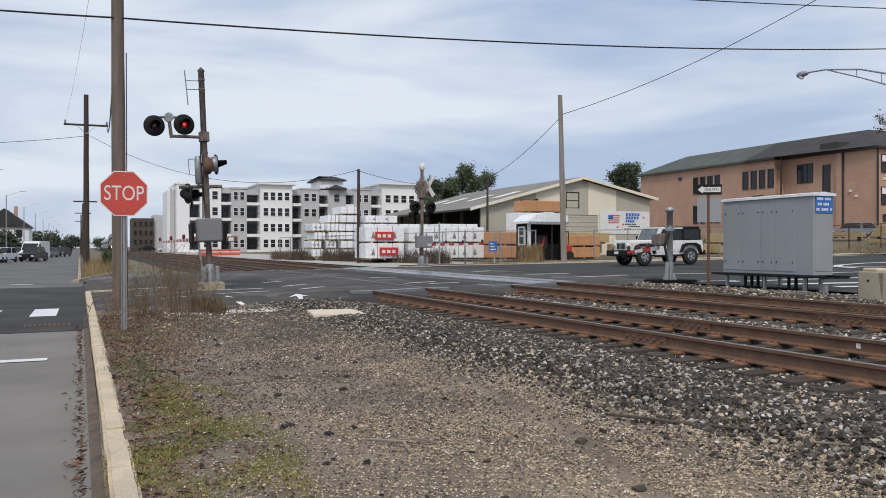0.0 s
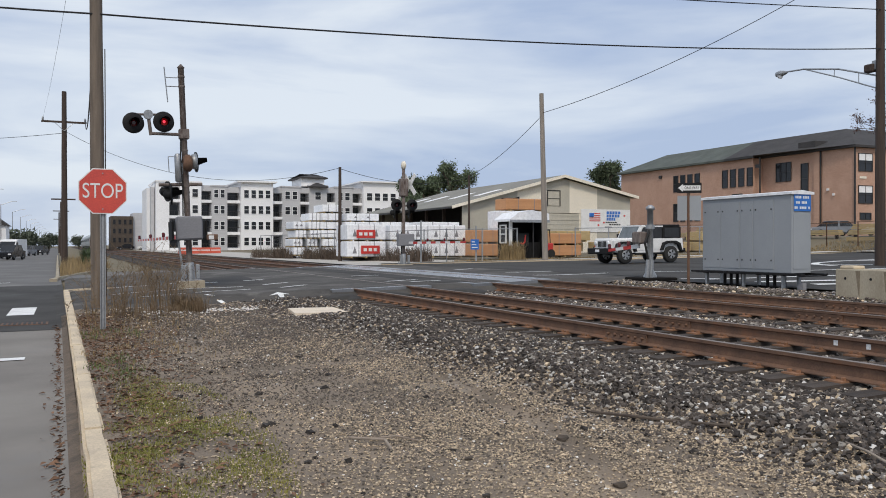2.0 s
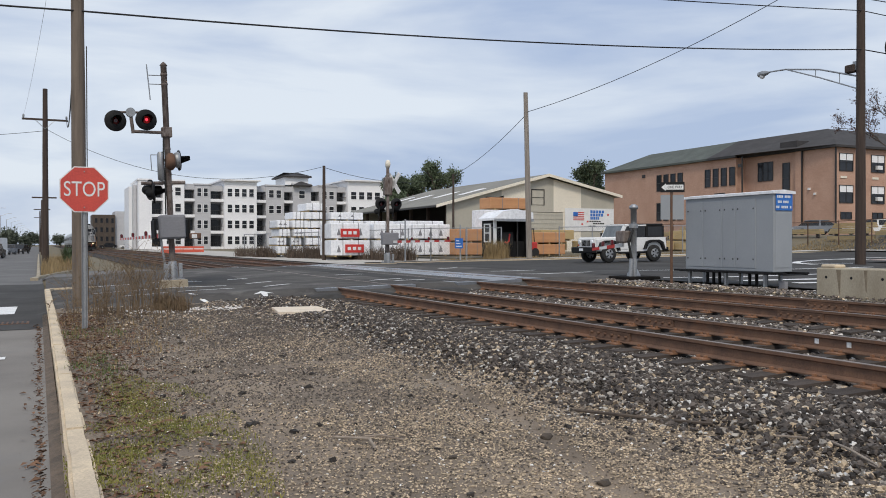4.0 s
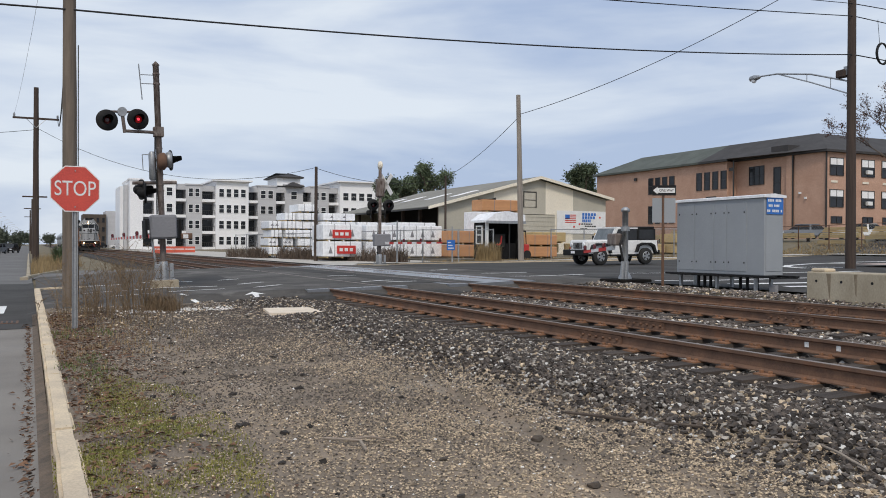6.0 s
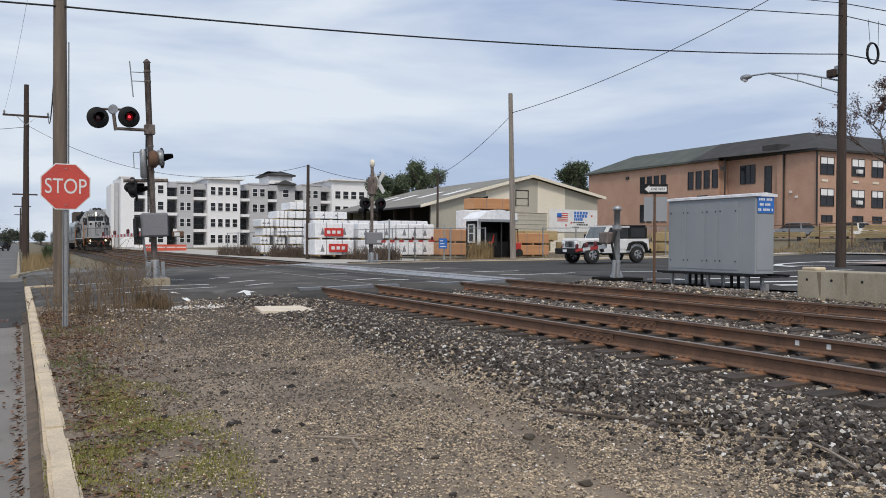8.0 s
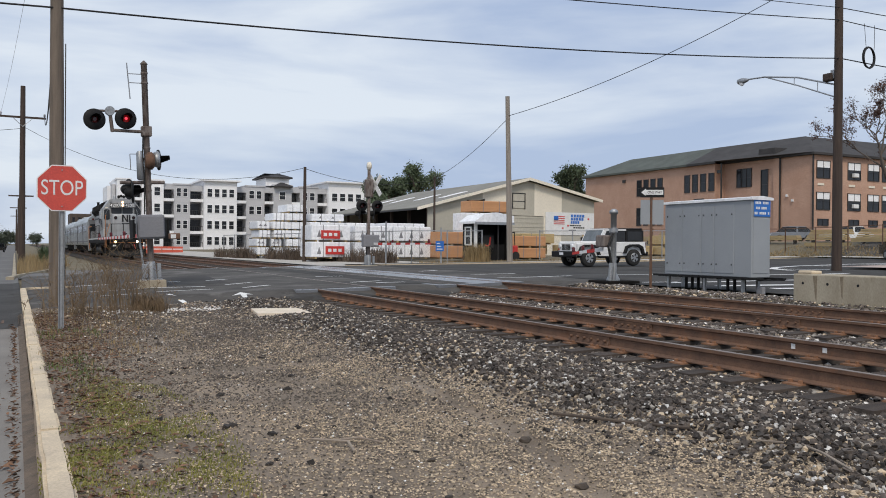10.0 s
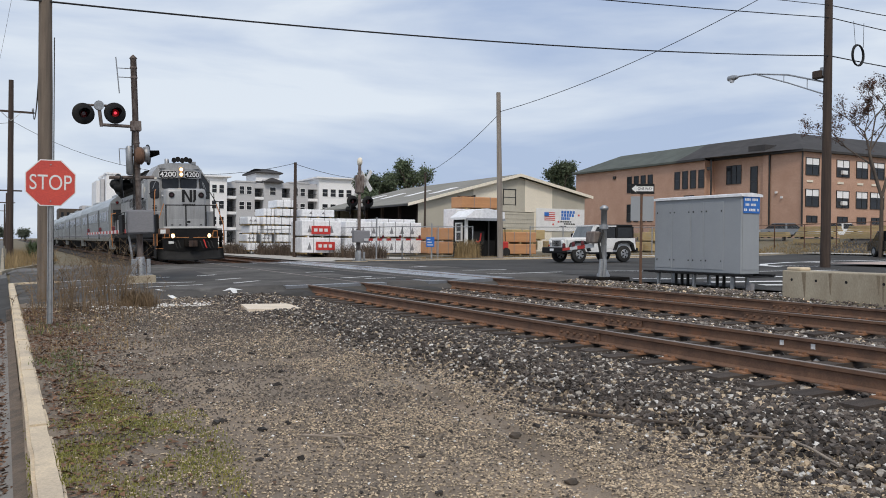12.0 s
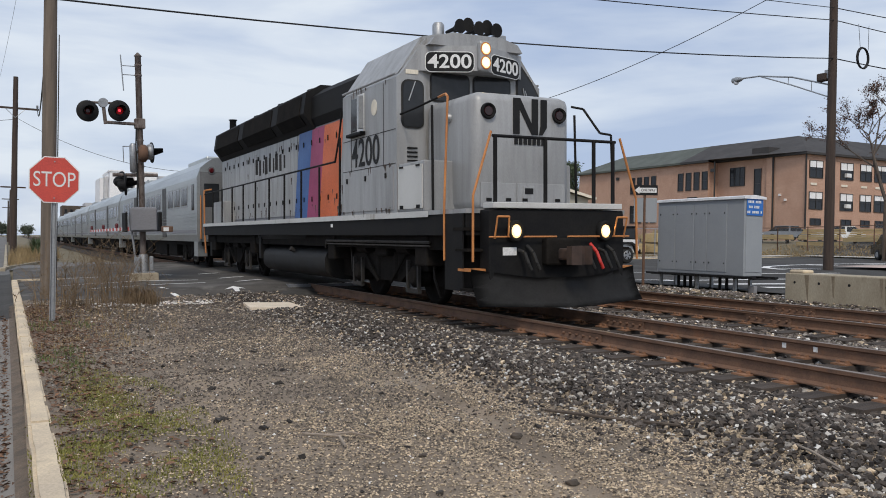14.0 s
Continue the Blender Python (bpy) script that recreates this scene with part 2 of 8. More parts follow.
M_STEEL = mat("ribbed_stainless_steel", (0.47, 0.495, 0.50), (0.38, 0.40, 0.405), rough=0.38, metal=0.75, scale=0.8, fine=20, bump=0.04, stretch=(1, 0.2, 3))
M_LAMPON = mat("lit_headlight", (1, 0.9, 0.7), rough=0.3, bump=0, emit=(1.0, 0.74, 0.36), power=40.0)
M_REDLIT = mat("lit_red_signal_lens", (0.5, 0.01, 0.01), rough=0.2, bump=0, emit=(1.0, 0.02, 0.03), power=0.07)
M_REDCORE = mat("red_signal_bulb", (0.6, 0.02, 0.02), rough=0.2, bump=0, emit=(1.0, 0.04, 0.08), power=1.3)
# ring emits by itself, adding the warm glare round each lit lens
M_LAMPRING = mat("headlight_reflector", (0.8, 0.6, 0.35), rough=0.3, bump=0, emit=(1.0, 0.62, 0.25), power=2.2)
M_DARKLENS = mat("dark_marker_lens", (0.035, 0.012, 0.012), rough=0.12, bump=0)
M_PALEPAINT = mat("chipped_pale_paint", (0.62, 0.62, 0.60), (0.54, 0.54, 0.52), rough=0.6, scale=1.5, fine=160, bump=0.03, c3=(0.34, 0.31, 0.27), spots=0.62, stretch=(1, 1, 0.5))
M_DUSTY = mat("dusty_grey_iron", (0.055, 0.052, 0.05), (0.035, 0.033, 0.031), rough=0.9, scale=4, fine=40, bump=0.2, spec=0.2)
# darker than the body steel: the end wall's shade is in the colour
M_DARKSTEEL = mat("shaded_grimy_end_steel", (0.20, 0.205, 0.21), (0.14, 0.145, 0.15), rough=0.6, metal=0.3, scale=1.5, fine=60, bump=0.05, stretch=(1, 1, 0.4))
M_REDOFF = mat("unlit_red_signal_lens", (0.10, 0.006, 0.008), rough=0.15, bump=0)
M_CLOD = mat("dark_turned_earth", (0.10, 0.078, 0.06), (0.055, 0.045, 0.036), rough=0.97, scale=9, fine=60, bump=0.8)
M_STICK = mat("bleached_stick", (0.36, 0.30, 0.24), (0.22, 0.18, 0.145), rough=0.9, scale=6, fine=50, bump=0.3)
M_TWIG = mat("dry_weed_stalk", (0.22, 0.15, 0.085), (0.14, 0.10, 0.06), rough=0.95, scale=5, fine=50, bump=0.2, piece=0.3)
M_DRYGRASS = mat("dry_grass_blade", (0.36, 0.26, 0.13), (0.25, 0.18, 0.09), rough=0.95, scale=2, fine=30, bump=0.0, piece=0.35)
M_LEAF = mat("dark_green_leaf", (0.075, 0.105, 0.045), (0.05, 0.075, 0.032), rough=0.8, scale=2, fine=20, bump=0.0, piece=0.4)
M_BARK = mat("grey_brown_bark", (0.11, 0.085, 0.065), (0.07, 0.055, 0.045), rough=0.95, scale=3, fine=20, bump=0.5, stretch=(1, 1, 0.3))
M_PLY = mat("orange_plywood", (0.58, 0.30, 0.14), (0.50, 0.25, 0.12), rough=0.8, scale=0.8, fine=20, bump=0.1, stretch=(1, 1, 5))
M_LUMBER = mat("yellow_lumber", (0.52, 0.39, 0.19), (0.42, 0.31, 0.15), rough=0.85, scale=1.5, fine=20, bump=0.2, stretch=(1, 1, 8), piece=0.2)
M_BROWNWEED = mat("brown_dead_weed", (0.155, 0.115, 0.085), (0.10, 0.075, 0.058), rough=0.95, bump=0.0, piece=0.4)
M_FRESH = mat("fresh_grass_blade", (0.15, 0.19, 0.06), (0.10, 0.13, 0.04), rough=0.85, bump=0.0, piece=0.35)
M_MOSS = mat("moss_blade", (0.30, 0.27, 0.07), (0.19, 0.20, 0.05), rough=0.95, bump=0.0, piece=0.4)
M_DEADLEAF = mat("fallen_leaf", (0.21, 0.115, 0.066), (0.125, 0.073, 0.046), rough=0.9, bump=0.0, piece=0.5)

# ---- mesh helpers ----


def bm_mesh(name, bm, material, smooth=False):
    me = bpy.data.meshes.new(name)
    if smooth:
        for f in bm.faces:
            f.smooth = True
    bm.normal_update()
    bm.to_mesh(me)
    bm.free()
    for m in material if isinstance(material, (list, tuple)) else (material,):
        me.materials.append(m)
    return me


def part(name, bm, material, parent=None, label="", smooth=False):
    ob = new(name, bm_mesh(name, bm, material, smooth))
    if parent is not None:
        ob.parent = parent
    if label:
        ob["label"] = label
    return ob


def thing(name, m, label, category, group="", kind=""):
    ob = new(name)
    ob.matrix_basis = m if isinstance(m, Matrix) else pose(*m)
    return tagged(ob, label, category, group, kind)


def solid(name, bm, material, label, category, group="", kind="", m=None, smooth=False):
    ob = part(name, bm, material, None, label, smooth)
    if m is not None:
        ob.matrix_basis = m
    return tagged(ob, label, category, group, kind)


def box(bm, x0, x1, y0, y1, z0, z1, bevel=0.0, mi=0):
    vs = [bm.verts.new((x, y, z)) for z in (z0, z1) for x, y in ((x0, y0), (x1, y0), (x1, y1), (x0, y1))]
    fs = [bm.faces.new([vs[i] for i in q]) for q in ((3, 2, 1, 0), (4, 5, 6, 7), (0, 1, 5, 4), (1, 2, 6, 5), (2, 3, 7, 6), (3, 0, 4, 7))]
    for f in fs:
        f.material_index = mi
    if bevel:
        es = {e for f in fs for e in f.edges}
        bmesh.ops.bevel(bm, geom=list(es), offset=bevel, segments=2, affect="EDGES", profile=0.5)
    return bm


def new_box(*a, **k):
    return box(bmesh.new(), *a, **k)


def tube(bm, a, b, r0, r1=None, n=10, caps=True, mi=0):
    """A straight round bar from a to b."""
    a, b = Vector(a), Vector(b)
    r1 = r0 if r1 is None else r1
    d = (b - a).normalized()
    u = d.orthogonal().normalized()
    v = d.cross(u)
    rings = []
    for p, r in ((a, r0), (b, r1)):
        rings.append([bm.verts.new(p + (u * math.cos(2 * math.pi * i / n) + v * math.sin(2 * math.pi * i / n)) * r) for i in range(n)])
    for i in range(n):
        f = bm.faces.new((rings[0][i], rings[0][(i + 1) % n], rings[1][(i + 1) % n], rings[1][i]))
        f.smooth, f.material_index = n > 6, mi
    if caps:
        for ring in (rings[0][::-1], rings[1]):
            f = bm.faces.new(ring)
            f.material_index = mi
            for e in f.edges:
                e.smooth = False
    return bm


def pipe(bm, pts, r, n=8, mi=0):
    """A bar bent through points, with round joints."""
    for a, b in zip(pts, pts[1:]):
        tube(bm, a, b, r, n=n, mi=mi)
    return bm


def new_tube(*a, **k):
    return tube(bmesh.new(), *a, **k)


def new_pipe(*a, **k):
    return pipe(bmesh.new(), *a, **k)


def prism(bm, pts, axis, a, b, mi=0):
    """A polygon of pairs pulled along an axis; the pairs are the two other axes in order."""
    def at(p, s):
        q = list(p)
        q.insert("xyz".index(axis), s)
        return q
    lo, hi = [bm.verts.new(at(p, a)) for p in pts], [bm.verts.new(at(p, b)) for p in pts]
    fs = [bm.faces.new(lo), bm.faces.new(hi[::-1])]
    k = len(pts)
    for i in range(k):
        fs.append(bm.faces.new((lo[(i + 1) % k], lo[i], hi[i], hi[(i + 1) % k])))
    for f in fs:
        f.material_index = mi
    bmesh.ops.recalc_face_normals(bm, faces=fs)
    return bm


def new_prism(*a, **k):
    return prism(bmesh.new(), *a, **k)


def lathe(bm, profile, centre=(0, 0, 0), axis="z", n=16, mi=0):
    """Turn (radius, height) pairs round an axis."""
    c, rings = Vector(centre), []
    for r, h in profile:
        ring = []
        for i in range(n):
            p, q = r * math.cos(2 * math.pi * i / n), r * math.sin(2 * math.pi * i / n)
            ring.append(bm.verts.new(c + Vector({"z": (p, q, h), "y": (p, h, q), "x": (h, p, q)}[axis])))
        rings.append(ring)
    fs = []
    for a, b in zip(rings, rings[1:]):
        for i in range(n):
            fs.append(bm.faces.new((a[i], a[(i + 1) % n], b[(i + 1) % n], b[i])))
    for f in fs:
        f.smooth = True
    for ring in (rings[0][::-1], rings[-1]):
        f = bm.faces.new(ring)
        fs.append(f)
        for e in f.edges:
            e.smooth = False
    for f in fs:
        f.material_index = mi
    bmesh.ops.recalc_face_normals(bm, faces=fs)
    return bm


def rrect(w, h, r, cx=0.0, cz=0.0, n=4):
    """The outline of a rectangle with rounded corners."""
    pts = []
    for k, (sx, sz) in enumerate(((1, 1), (-1, 1), (-1, -1), (1, -1))):
        for i in range(n + 1):
            a = math.pi / 2 * (k + i / n)
            pts.append((cx + sx * (w / 2 - r) + r * math.cos(a), cz + sz * (h / 2 - r) + r * math.sin(a)))
    return pts


def text_mesh(words, size, depth=0.004, spacing=1.0, bold=0.0):
    """The mesh of a word in the built-in font, centred, lying in the plane of x and z and facing -y."""
    cu = bpy.data.curves.new("letters", "FONT")
    cu.body, cu.size, cu.extrude, cu.align_x, cu.align_y, cu.space_character = words, size, depth / 2, "CENTER", "CENTER", spacing
    cu.offset = bold
    ob = bpy.data.objects.new("letters", cu)
    me = bpy.data.meshes.new_from_object(ob)
    bpy.data.objects.remove(ob)
    me.transform(pose(0, 0, 0, 90, 0, 0))
    return me


def letters(name, words, size, material, parent, m, depth=0.004, wide=1.0, spacing=1.0, bold=0.0, label=""):
    me = text_mesh(words, size, depth, spacing, bold)
    me.transform(Matrix.Diagonal((wide, 1, 1, 1)))
    me.transform(m)
    me.materials.append(material)
    ob = new(name, me)
    ob.parent = parent
    if label:
        ob["label"] = label
    return ob


# ---- the lie of the land ----
# Heights across the track: at rest along the yard, and on the level crossing.
YARD = ((-60, -0.25), (-9.5, -0.20), (-0.2, -0.13), (0.2, 0.0), (3.2, 0.02), (5.9, 0.075), (9.4, 0.115), (10.0, 0.15), (13.4, 0.21), (14.6, 0.36),
        (25, 0.52), (30, 0.60), (45, 0.85), (49, 0.98), (55, 2.2), (80, 2.4), (400, 3.0))
DECK = ((-60, -0.25), (-9.5, -0.20), (-0.2, -0.13), (0.2, -0.06), (3.2, 0.20), (5.9, 0.295), (9.4, 0.365), (10.0, 0.365), (13.4, 0.455), (14.6, 0.44),
        (25, 0.55), (30, 0.60), (45, 0.85), (49, 0.98), (55, 2.2), (80, 2.4), (400, 3.0))
DECK_Y = (20.4, 21.2, 40.2, 41.0)
KX = [p[0] for p in YARD]


def rise(table, x):
    return float(np.interp(x, KX, [p[1] for p in table]))


def land(x, y):
    w = float(np.interp(y, DECK_Y, (0, 1, 1, 0)))
    return rise(YARD, x) * (1 - w) + rise(DECK, x) * w


# Wheel ruts pressed into the yard: the line of each, its half width and depth
RUTS = ((((3.62, 8.2), (3.48, 6.6), (3.42, 5.9), (3.26, 5.1), (3.09, 4.5), (2.93, 3.9), (2.7, 3.1)), 0.09, 0.05), (((4.2, 7.4), (4.02, 6.1), (3.9, 5.0), (3.6, 3.9), (3.3, 3.0)), 0.16, 0.018), (((1.3, 9.25), (2.1, 9.55), (3.0, 9.85), (3.9, 10.6)), 0.3, 0.022))


def rut(x, y):
    """How deep the ruts lie at a place, with a low ridge thrown up beside them."""
    z = 0.0
    if not (2.5 < y < 12 and 0.8 < x < 5):
        return z
    for line, half, deep in RUTS:
        d = 9.0
        for (ax, ay), (bx, by) in zip(line, line[1:]):
            k = max(0.0, min(1.0, ((x - ax) * (bx - ax) + (y - ay) * (by - ay)) / ((bx - ax) ** 2 + (by - ay) ** 2)))
            d = min(d, math.hypot(x - ax - (bx - ax) * k, y - ay - (by - ay) * k))
        u = d / half
        if u < 3:
            z += deep * (0.55 * math.exp(-((u - 1.7) / 0.55) ** 2) - math.exp(-u * u)) * (0.75 + 0.6 * noise.noise((x * 2.3, y * 2.3, 5.0)))
    return z


def ripple(x, y, rough):
    return rut(x, y) + rough * noise.noise((x * 1.7, y * 1.7, 0)) + 0.5 * rough * noise.noise((x * 5, y * 5, 3))


def kerb_x(y):
    return 0.165 - 0.0068 * y


def sheet(xs, ys, lift=0.0, rough=0.0, skew=False):
    """A piece of ground over a grid, bent where the land bends."""
    xs = sorted(set(list(xs) + [x for x in KX if min(xs) < x < max(xs)]))
    ys = sorted(set(list(ys) + [y for y in DECK_Y if min(ys) < y < max(ys)]))
    vs, fs, w = [], [], len(xs)
    for y in ys:
        for x in xs:
            sx = x + (kerb_x(y) if skew else 0)
            z = land(x, y) + lift
            if rough:
                z += ripple(sx, y, rough)
            vs.append((sx, y, z))
    for j in range(len(ys) - 1):
        for i in range(w - 1):
            a = j * w + i
            fs.append((a, a + 1, a + 1 + w, a + w))
    me = bpy.data.meshes.new("sheet")
    me.from_pydata(vs, [], fs)
    return me


def ground_piece(name, me, material, label, category="ground"):
    me.materials.append(material)
    return tagged(new(name, me), label, category, kind="structure")


def steps(a, b, d):
    return list(np.arange(a, b, d)) + [b]


# The sheet that reaches the horizon lies a little under all that is laid on it.
ground_piece("ground", sheet([-3000, -800, -200, -60] + steps(-30, 100, 5) + [200, 400, 900, 3000], [-900, -200, -40] + steps(-10, 100, 5) + [140, 250, 600, 3500], lift=-0.07),
             M_EARTH, "dry tan grass and bare earth reaching the horizon")
ground_piece("road_street", sheet([-9.5, -5, -0.02], [-30] + steps(-4, 17, 1) + [17.4], lift=0.004, skew=True), M_STREET, "worn light grey asphalt street beside a kerb", "road")
ground_piece("road_street_beyond", sheet([-9.5, -5, -0.02], [36.4, 40, 60, 120, 700], lift=0.004, skew=True), M_FARSTREET, "grey asphalt street beyond the junction", "road")
ground_piece("road_junction", sheet([-60, -30, -12, -9.5, -5, 0.0], [17.2, 20, 30, 36.5], lift=0.012, skew=True), M_ROAD, "newer dark asphalt at the street junction", "road")
ground_piece("yard_gravel", sheet(steps(0.1, 6.2, 0.07), [-20, -8] + steps(1.5, 9, 0.06) + steps(9.12, 20.6, 0.12), rough=0.022), M_DIRT, "trodden stony dirt and fine gravel yard", "ground")
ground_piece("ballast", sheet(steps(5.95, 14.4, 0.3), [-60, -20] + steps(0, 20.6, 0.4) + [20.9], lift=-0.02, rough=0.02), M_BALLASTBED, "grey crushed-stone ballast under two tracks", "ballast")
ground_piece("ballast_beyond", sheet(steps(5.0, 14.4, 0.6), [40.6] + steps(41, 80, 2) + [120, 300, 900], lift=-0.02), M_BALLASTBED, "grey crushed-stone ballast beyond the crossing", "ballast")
ground_piece("road_crossing", sheet([0.0, 0.5, 2, 3.2, 5.9, 9.4, 10, 13.4, 14.6, 20, 30, 60], [20.5, 24, 30, 36, 40.9], lift=0.004), M_CROSS, "damp patched asphalt over the level crossing", "road")
ground_piece("road_corner", sheet([1.6, 2.5, 3.8, 5.2], [40.8, 44, 49], lift=0.008), M_FARSTREET, "grey asphalt apron behind the crossing", "road")
ground_piece("road_corner_edge", sheet([-0.1, 0.7, 1.7], [40.8, 42, 45.2], lift=-0.004), M_FARSTREET, "grey asphalt beside the far verge", "road")
ground_piece("road_cross_street", sheet([16, 20, 30, 47], [-60, -20, 0, 10, 20.5, 24, 30, 36, 40.4], lift=0.012), M_ROAD, "dark asphalt street beyond the tracks", "road")
ground_piece("pavement_beyond", sheet([14.6, 18, 25, 47], [40.4, 42.2], lift=0.10), M_PAVE, "pale concrete pavement at the lumber yard", "pavement")
ground_piece("pavement_yard", sheet([14.4, 16, 19, 22], [42.2, 60, 90, 140, 200], lift=0.03), M_PAVE, "pale dusty track beside the railway", "pavement")



# ---- kerbs ----


def kerb(name, pts, label, w=0.16, top=0.035, drop=0.3, gap=2.6, m_=M_KERB):
    """Kerbstones end to end along a line."""
    t = thing(name, (0, 0, 0), label, "kerb", kind="structure")
    for a, b in zip(pts, pts[1:]):
        a, b = Vector(a), Vector(b)
        d = b - a
        n = max(1, round(d.length / gap))
        u = d.normalized()
        side = Vector((u.y, -u.x, 0)) * w
        for i in range(n):
            p, q = a + d * (i / n) + u * 0.006, a + d * ((i + 1) / n) - u * 0.006
            h = top + random.uniform(-0.008, 0.008)
            bm = bmesh.new()
            vs = [bm.verts.new(v) for v in (p + Vector((0, 0, -drop)), q + Vector((0, 0, -drop)), q + side + Vector((0, 0, -drop)), p + side + Vector((0, 0, -drop)),
                                            p + Vector((0, 0, h)), q + Vector((0, 0, h)), q + side + Vector((0, 0, h)), p + side + Vector((0, 0, h)))]
            for f in ((3, 2, 1, 0), (4, 5, 6, 7), (0, 1, 5, 4), (1, 2, 6, 5), (2, 3, 7, 6), (3, 0, 4, 7)):
                bm.faces.new([vs[k] for k in f])
            bmesh.ops.recalc_face_normals(bm, faces=bm.faces[:])
            bmesh.ops.bevel(bm, geom=[e for e in bm.edges if all(v.co.z > p.z + h - 0.02 for v in e.verts)], offset=0.022, segments=2, affect="EDGES")
            if n * gap < 40:
                bmesh.ops.subdivide_edges(bm, edges=[e for e in bm.edges if e.calc_length() > gap * 0.6], cuts=18, use_grid_fill=True)
            for v in bm.verts:
                if v.co.z > p.z + h - 0.05:
                    c = noise.noise((v.co.x * 4, v.co.y * 1.7, 1.0)) + 0.6 * noise.noise((v.co.x * 9, v.co.y * 4.5, 4.0))
                    v.co += side.normalized() * 0.008 * c + Vector((0, 0, -0.012 * abs(c)))
            part("kerbstone", bm, m_, t)
    return t


kerb("kerb_street", [(kerb_x(y), y, 0.0) for y in (-4, 4, 10, 16, 24.6, 29.4)] + [(0.09, 30.2, -0.03), (0.4, 30.35, -0.02), (1.46, 29.3, 0.06)], "cracked tan concrete kerb with leaves along it")
kerb("kerb_far_corner", [(2.4, 54.5, 0.05), (1.32, 49.2, 0.03), (-0.15, 41.8, 0.0), (-0.45, 40.3, -0.03)] + [(kerb_x(y) - 0.25, y, -0.03) for y in (42, 60, 90, 140)], "far concrete kerb of the street", gap=3, m_=M_CONC)
kerb("kerb_lumber_yard", [(14.6, 40.4, 0.44), (25, 40.35, 0.58), (47, 40.3, 0.88)][::-1], "low pale kerb along the lumber yard", gap=3)

# ---- the two tracks ----


def track(name, xa, za, xb, zb, label):
    t = thing(name, (0, 0, 0), label, "railway track", "tracks at the crossing")
    prof = [(-0.07, -0.18), (0.07, -0.18), (0.07, -0.168), (0.012, -0.145), (0.009, -0.05), (0.036, -0.038), (0.036, -0.005), (-0.036, -0.005), (-0.036, -0.038), (-0.009, -0.05), (-0.012, -0.145), (-0.07, -0.168)]
    xm, tilt = (xa + xb) / 2, math.degrees(math.atan2(zb - za, xb - xa))
    zm = (za + zb) / 2
    for x, z in ((xa, za), (xb, zb)):
        r = part("rail", new_prism([(x + a, z + b) for a, b in prof], "y", -40, 900), M_RUST, t, "rust-brown steel rail")
        part("rail_head", new_box(x - 0.032, x + 0.032, -40, 900, z - 0.005, z), M_RAILTOP, r, "worn running surface")
    tie_bm = new_box(-1.3, 1.3, -0.115, 0.115, -0.17, 0.0)
    for v in tie_bm.verts:
        v.co += Vector((random.uniform(-0.03, 0.03), random.uniform(-0.012, 0.012), random.uniform(-0.01, 0.006)))
    tie = bm_mesh("tie", tie_bm, M_TIE)
    pbm = new_box(-0.17, 0.17, -0.1, 0.1, 0.0, 0.02)
    for sx in (-0.095, 0.095):
        for sy in (-0.06, 0.06):
            box(pbm, sx - 0.018, sx + 0.018, sy - 0.014, sy + 0.014, 0.02, 0.05)
    plate = bm_mesh("tie_plate", pbm, M_PLATE)
    ys = [-6 + 0.54 * i for i in range(50)] + [41.3 + 0.54 * i for i in range(70)]
    for y in ys:
        ob = new("tie", tie)
        ob.parent = t
        ob.matrix_basis = pose(xm + random.uniform(-0.08, 0.08), y + random.uniform(-0.03, 0.03), zm - 0.2, 0, -tilt, random.uniform(-1.6, 1.6))
        if y < 30:
            for x, z in ((xa, za), (xb, zb)):
                pl = new("tie_plate", plate)
                pl.parent = t
                pl.matrix_basis = pose(x, y, z - 0.2, 0, -tilt, 0)
    return t


RAILS = ((6.85, 0.315), (8.355, 0.352), (10.85, 0.392), (12.355, 0.447))
track_near = track("railway_track", *RAILS[0], *RAILS[1], "rusty railway track on weathered timber ties")
track_far = track("railway_track", *RAILS[2], *RAILS[3], "second rusty railway track on timber ties")


def joint_bar(parent, x, z, y):
    for s in (-1, 1):
        b = part("joint_bar", new_prism([(x + s * 0.014, z - 0.15), (x + s * 0.045, z - 0.155), (x + s * 0.03, z - 0.1), (x + s * 0.04, z - 0.045), (x + s * 0.014, z - 0.05)], "y", y - 0.45, y + 0.45), M_RUST, parent, "bolted rusty joint bar")
        for k in range(6):
            part("bolt", lathe(bmesh.new(), [(0.02, s * 0.03), (0.02, s * 0.07)], (x, y - 0.38 + k * 0.15, z - 0.1), "x", 6), M_RUST, b)


joint_bar(track_near, 6.85, 0.315, 9.35)
joint_bar(track_near, 8.355, 0.352, 10.3)
joint_bar(track_far, 10.85, 0.392, 9.8)
joint_bar(track_far, 12.355, 0.447, 10.6)
for x, z, y in ((8.355, 0.352, 10.55), (8.355, 0.352, 7.3), (8.355, 0.352, 6.85)):
    part("paint_mark", new_box(x - 0.016, x - 0.011, y - 0.03, y + 0.03, z - 0.12, z - 0.06), M_WHITE, track_near, "small white paint mark")

# Crossing panels between and beside the rails
deck = thing("crossing_deck", (0, 0, 0), "worn grey level crossing panels between the rails", "crossing panels", kind="structure")


def deck_strip(x0, z0, x1, z1, m_, lift=0.0):
    n = 8
    for i in range(n):
        a, b = 20.9 + 19.6 * i / n + 0.008, 20.9 + 19.6 * (i + 1) / n - 0.008
        part("panel", new_prism([(x0, z0 - 0.15), (x1, z1 - 0.15), (x1, z1 + lift), (x0, z0 + lift)], "y", a, b), m_, deck)


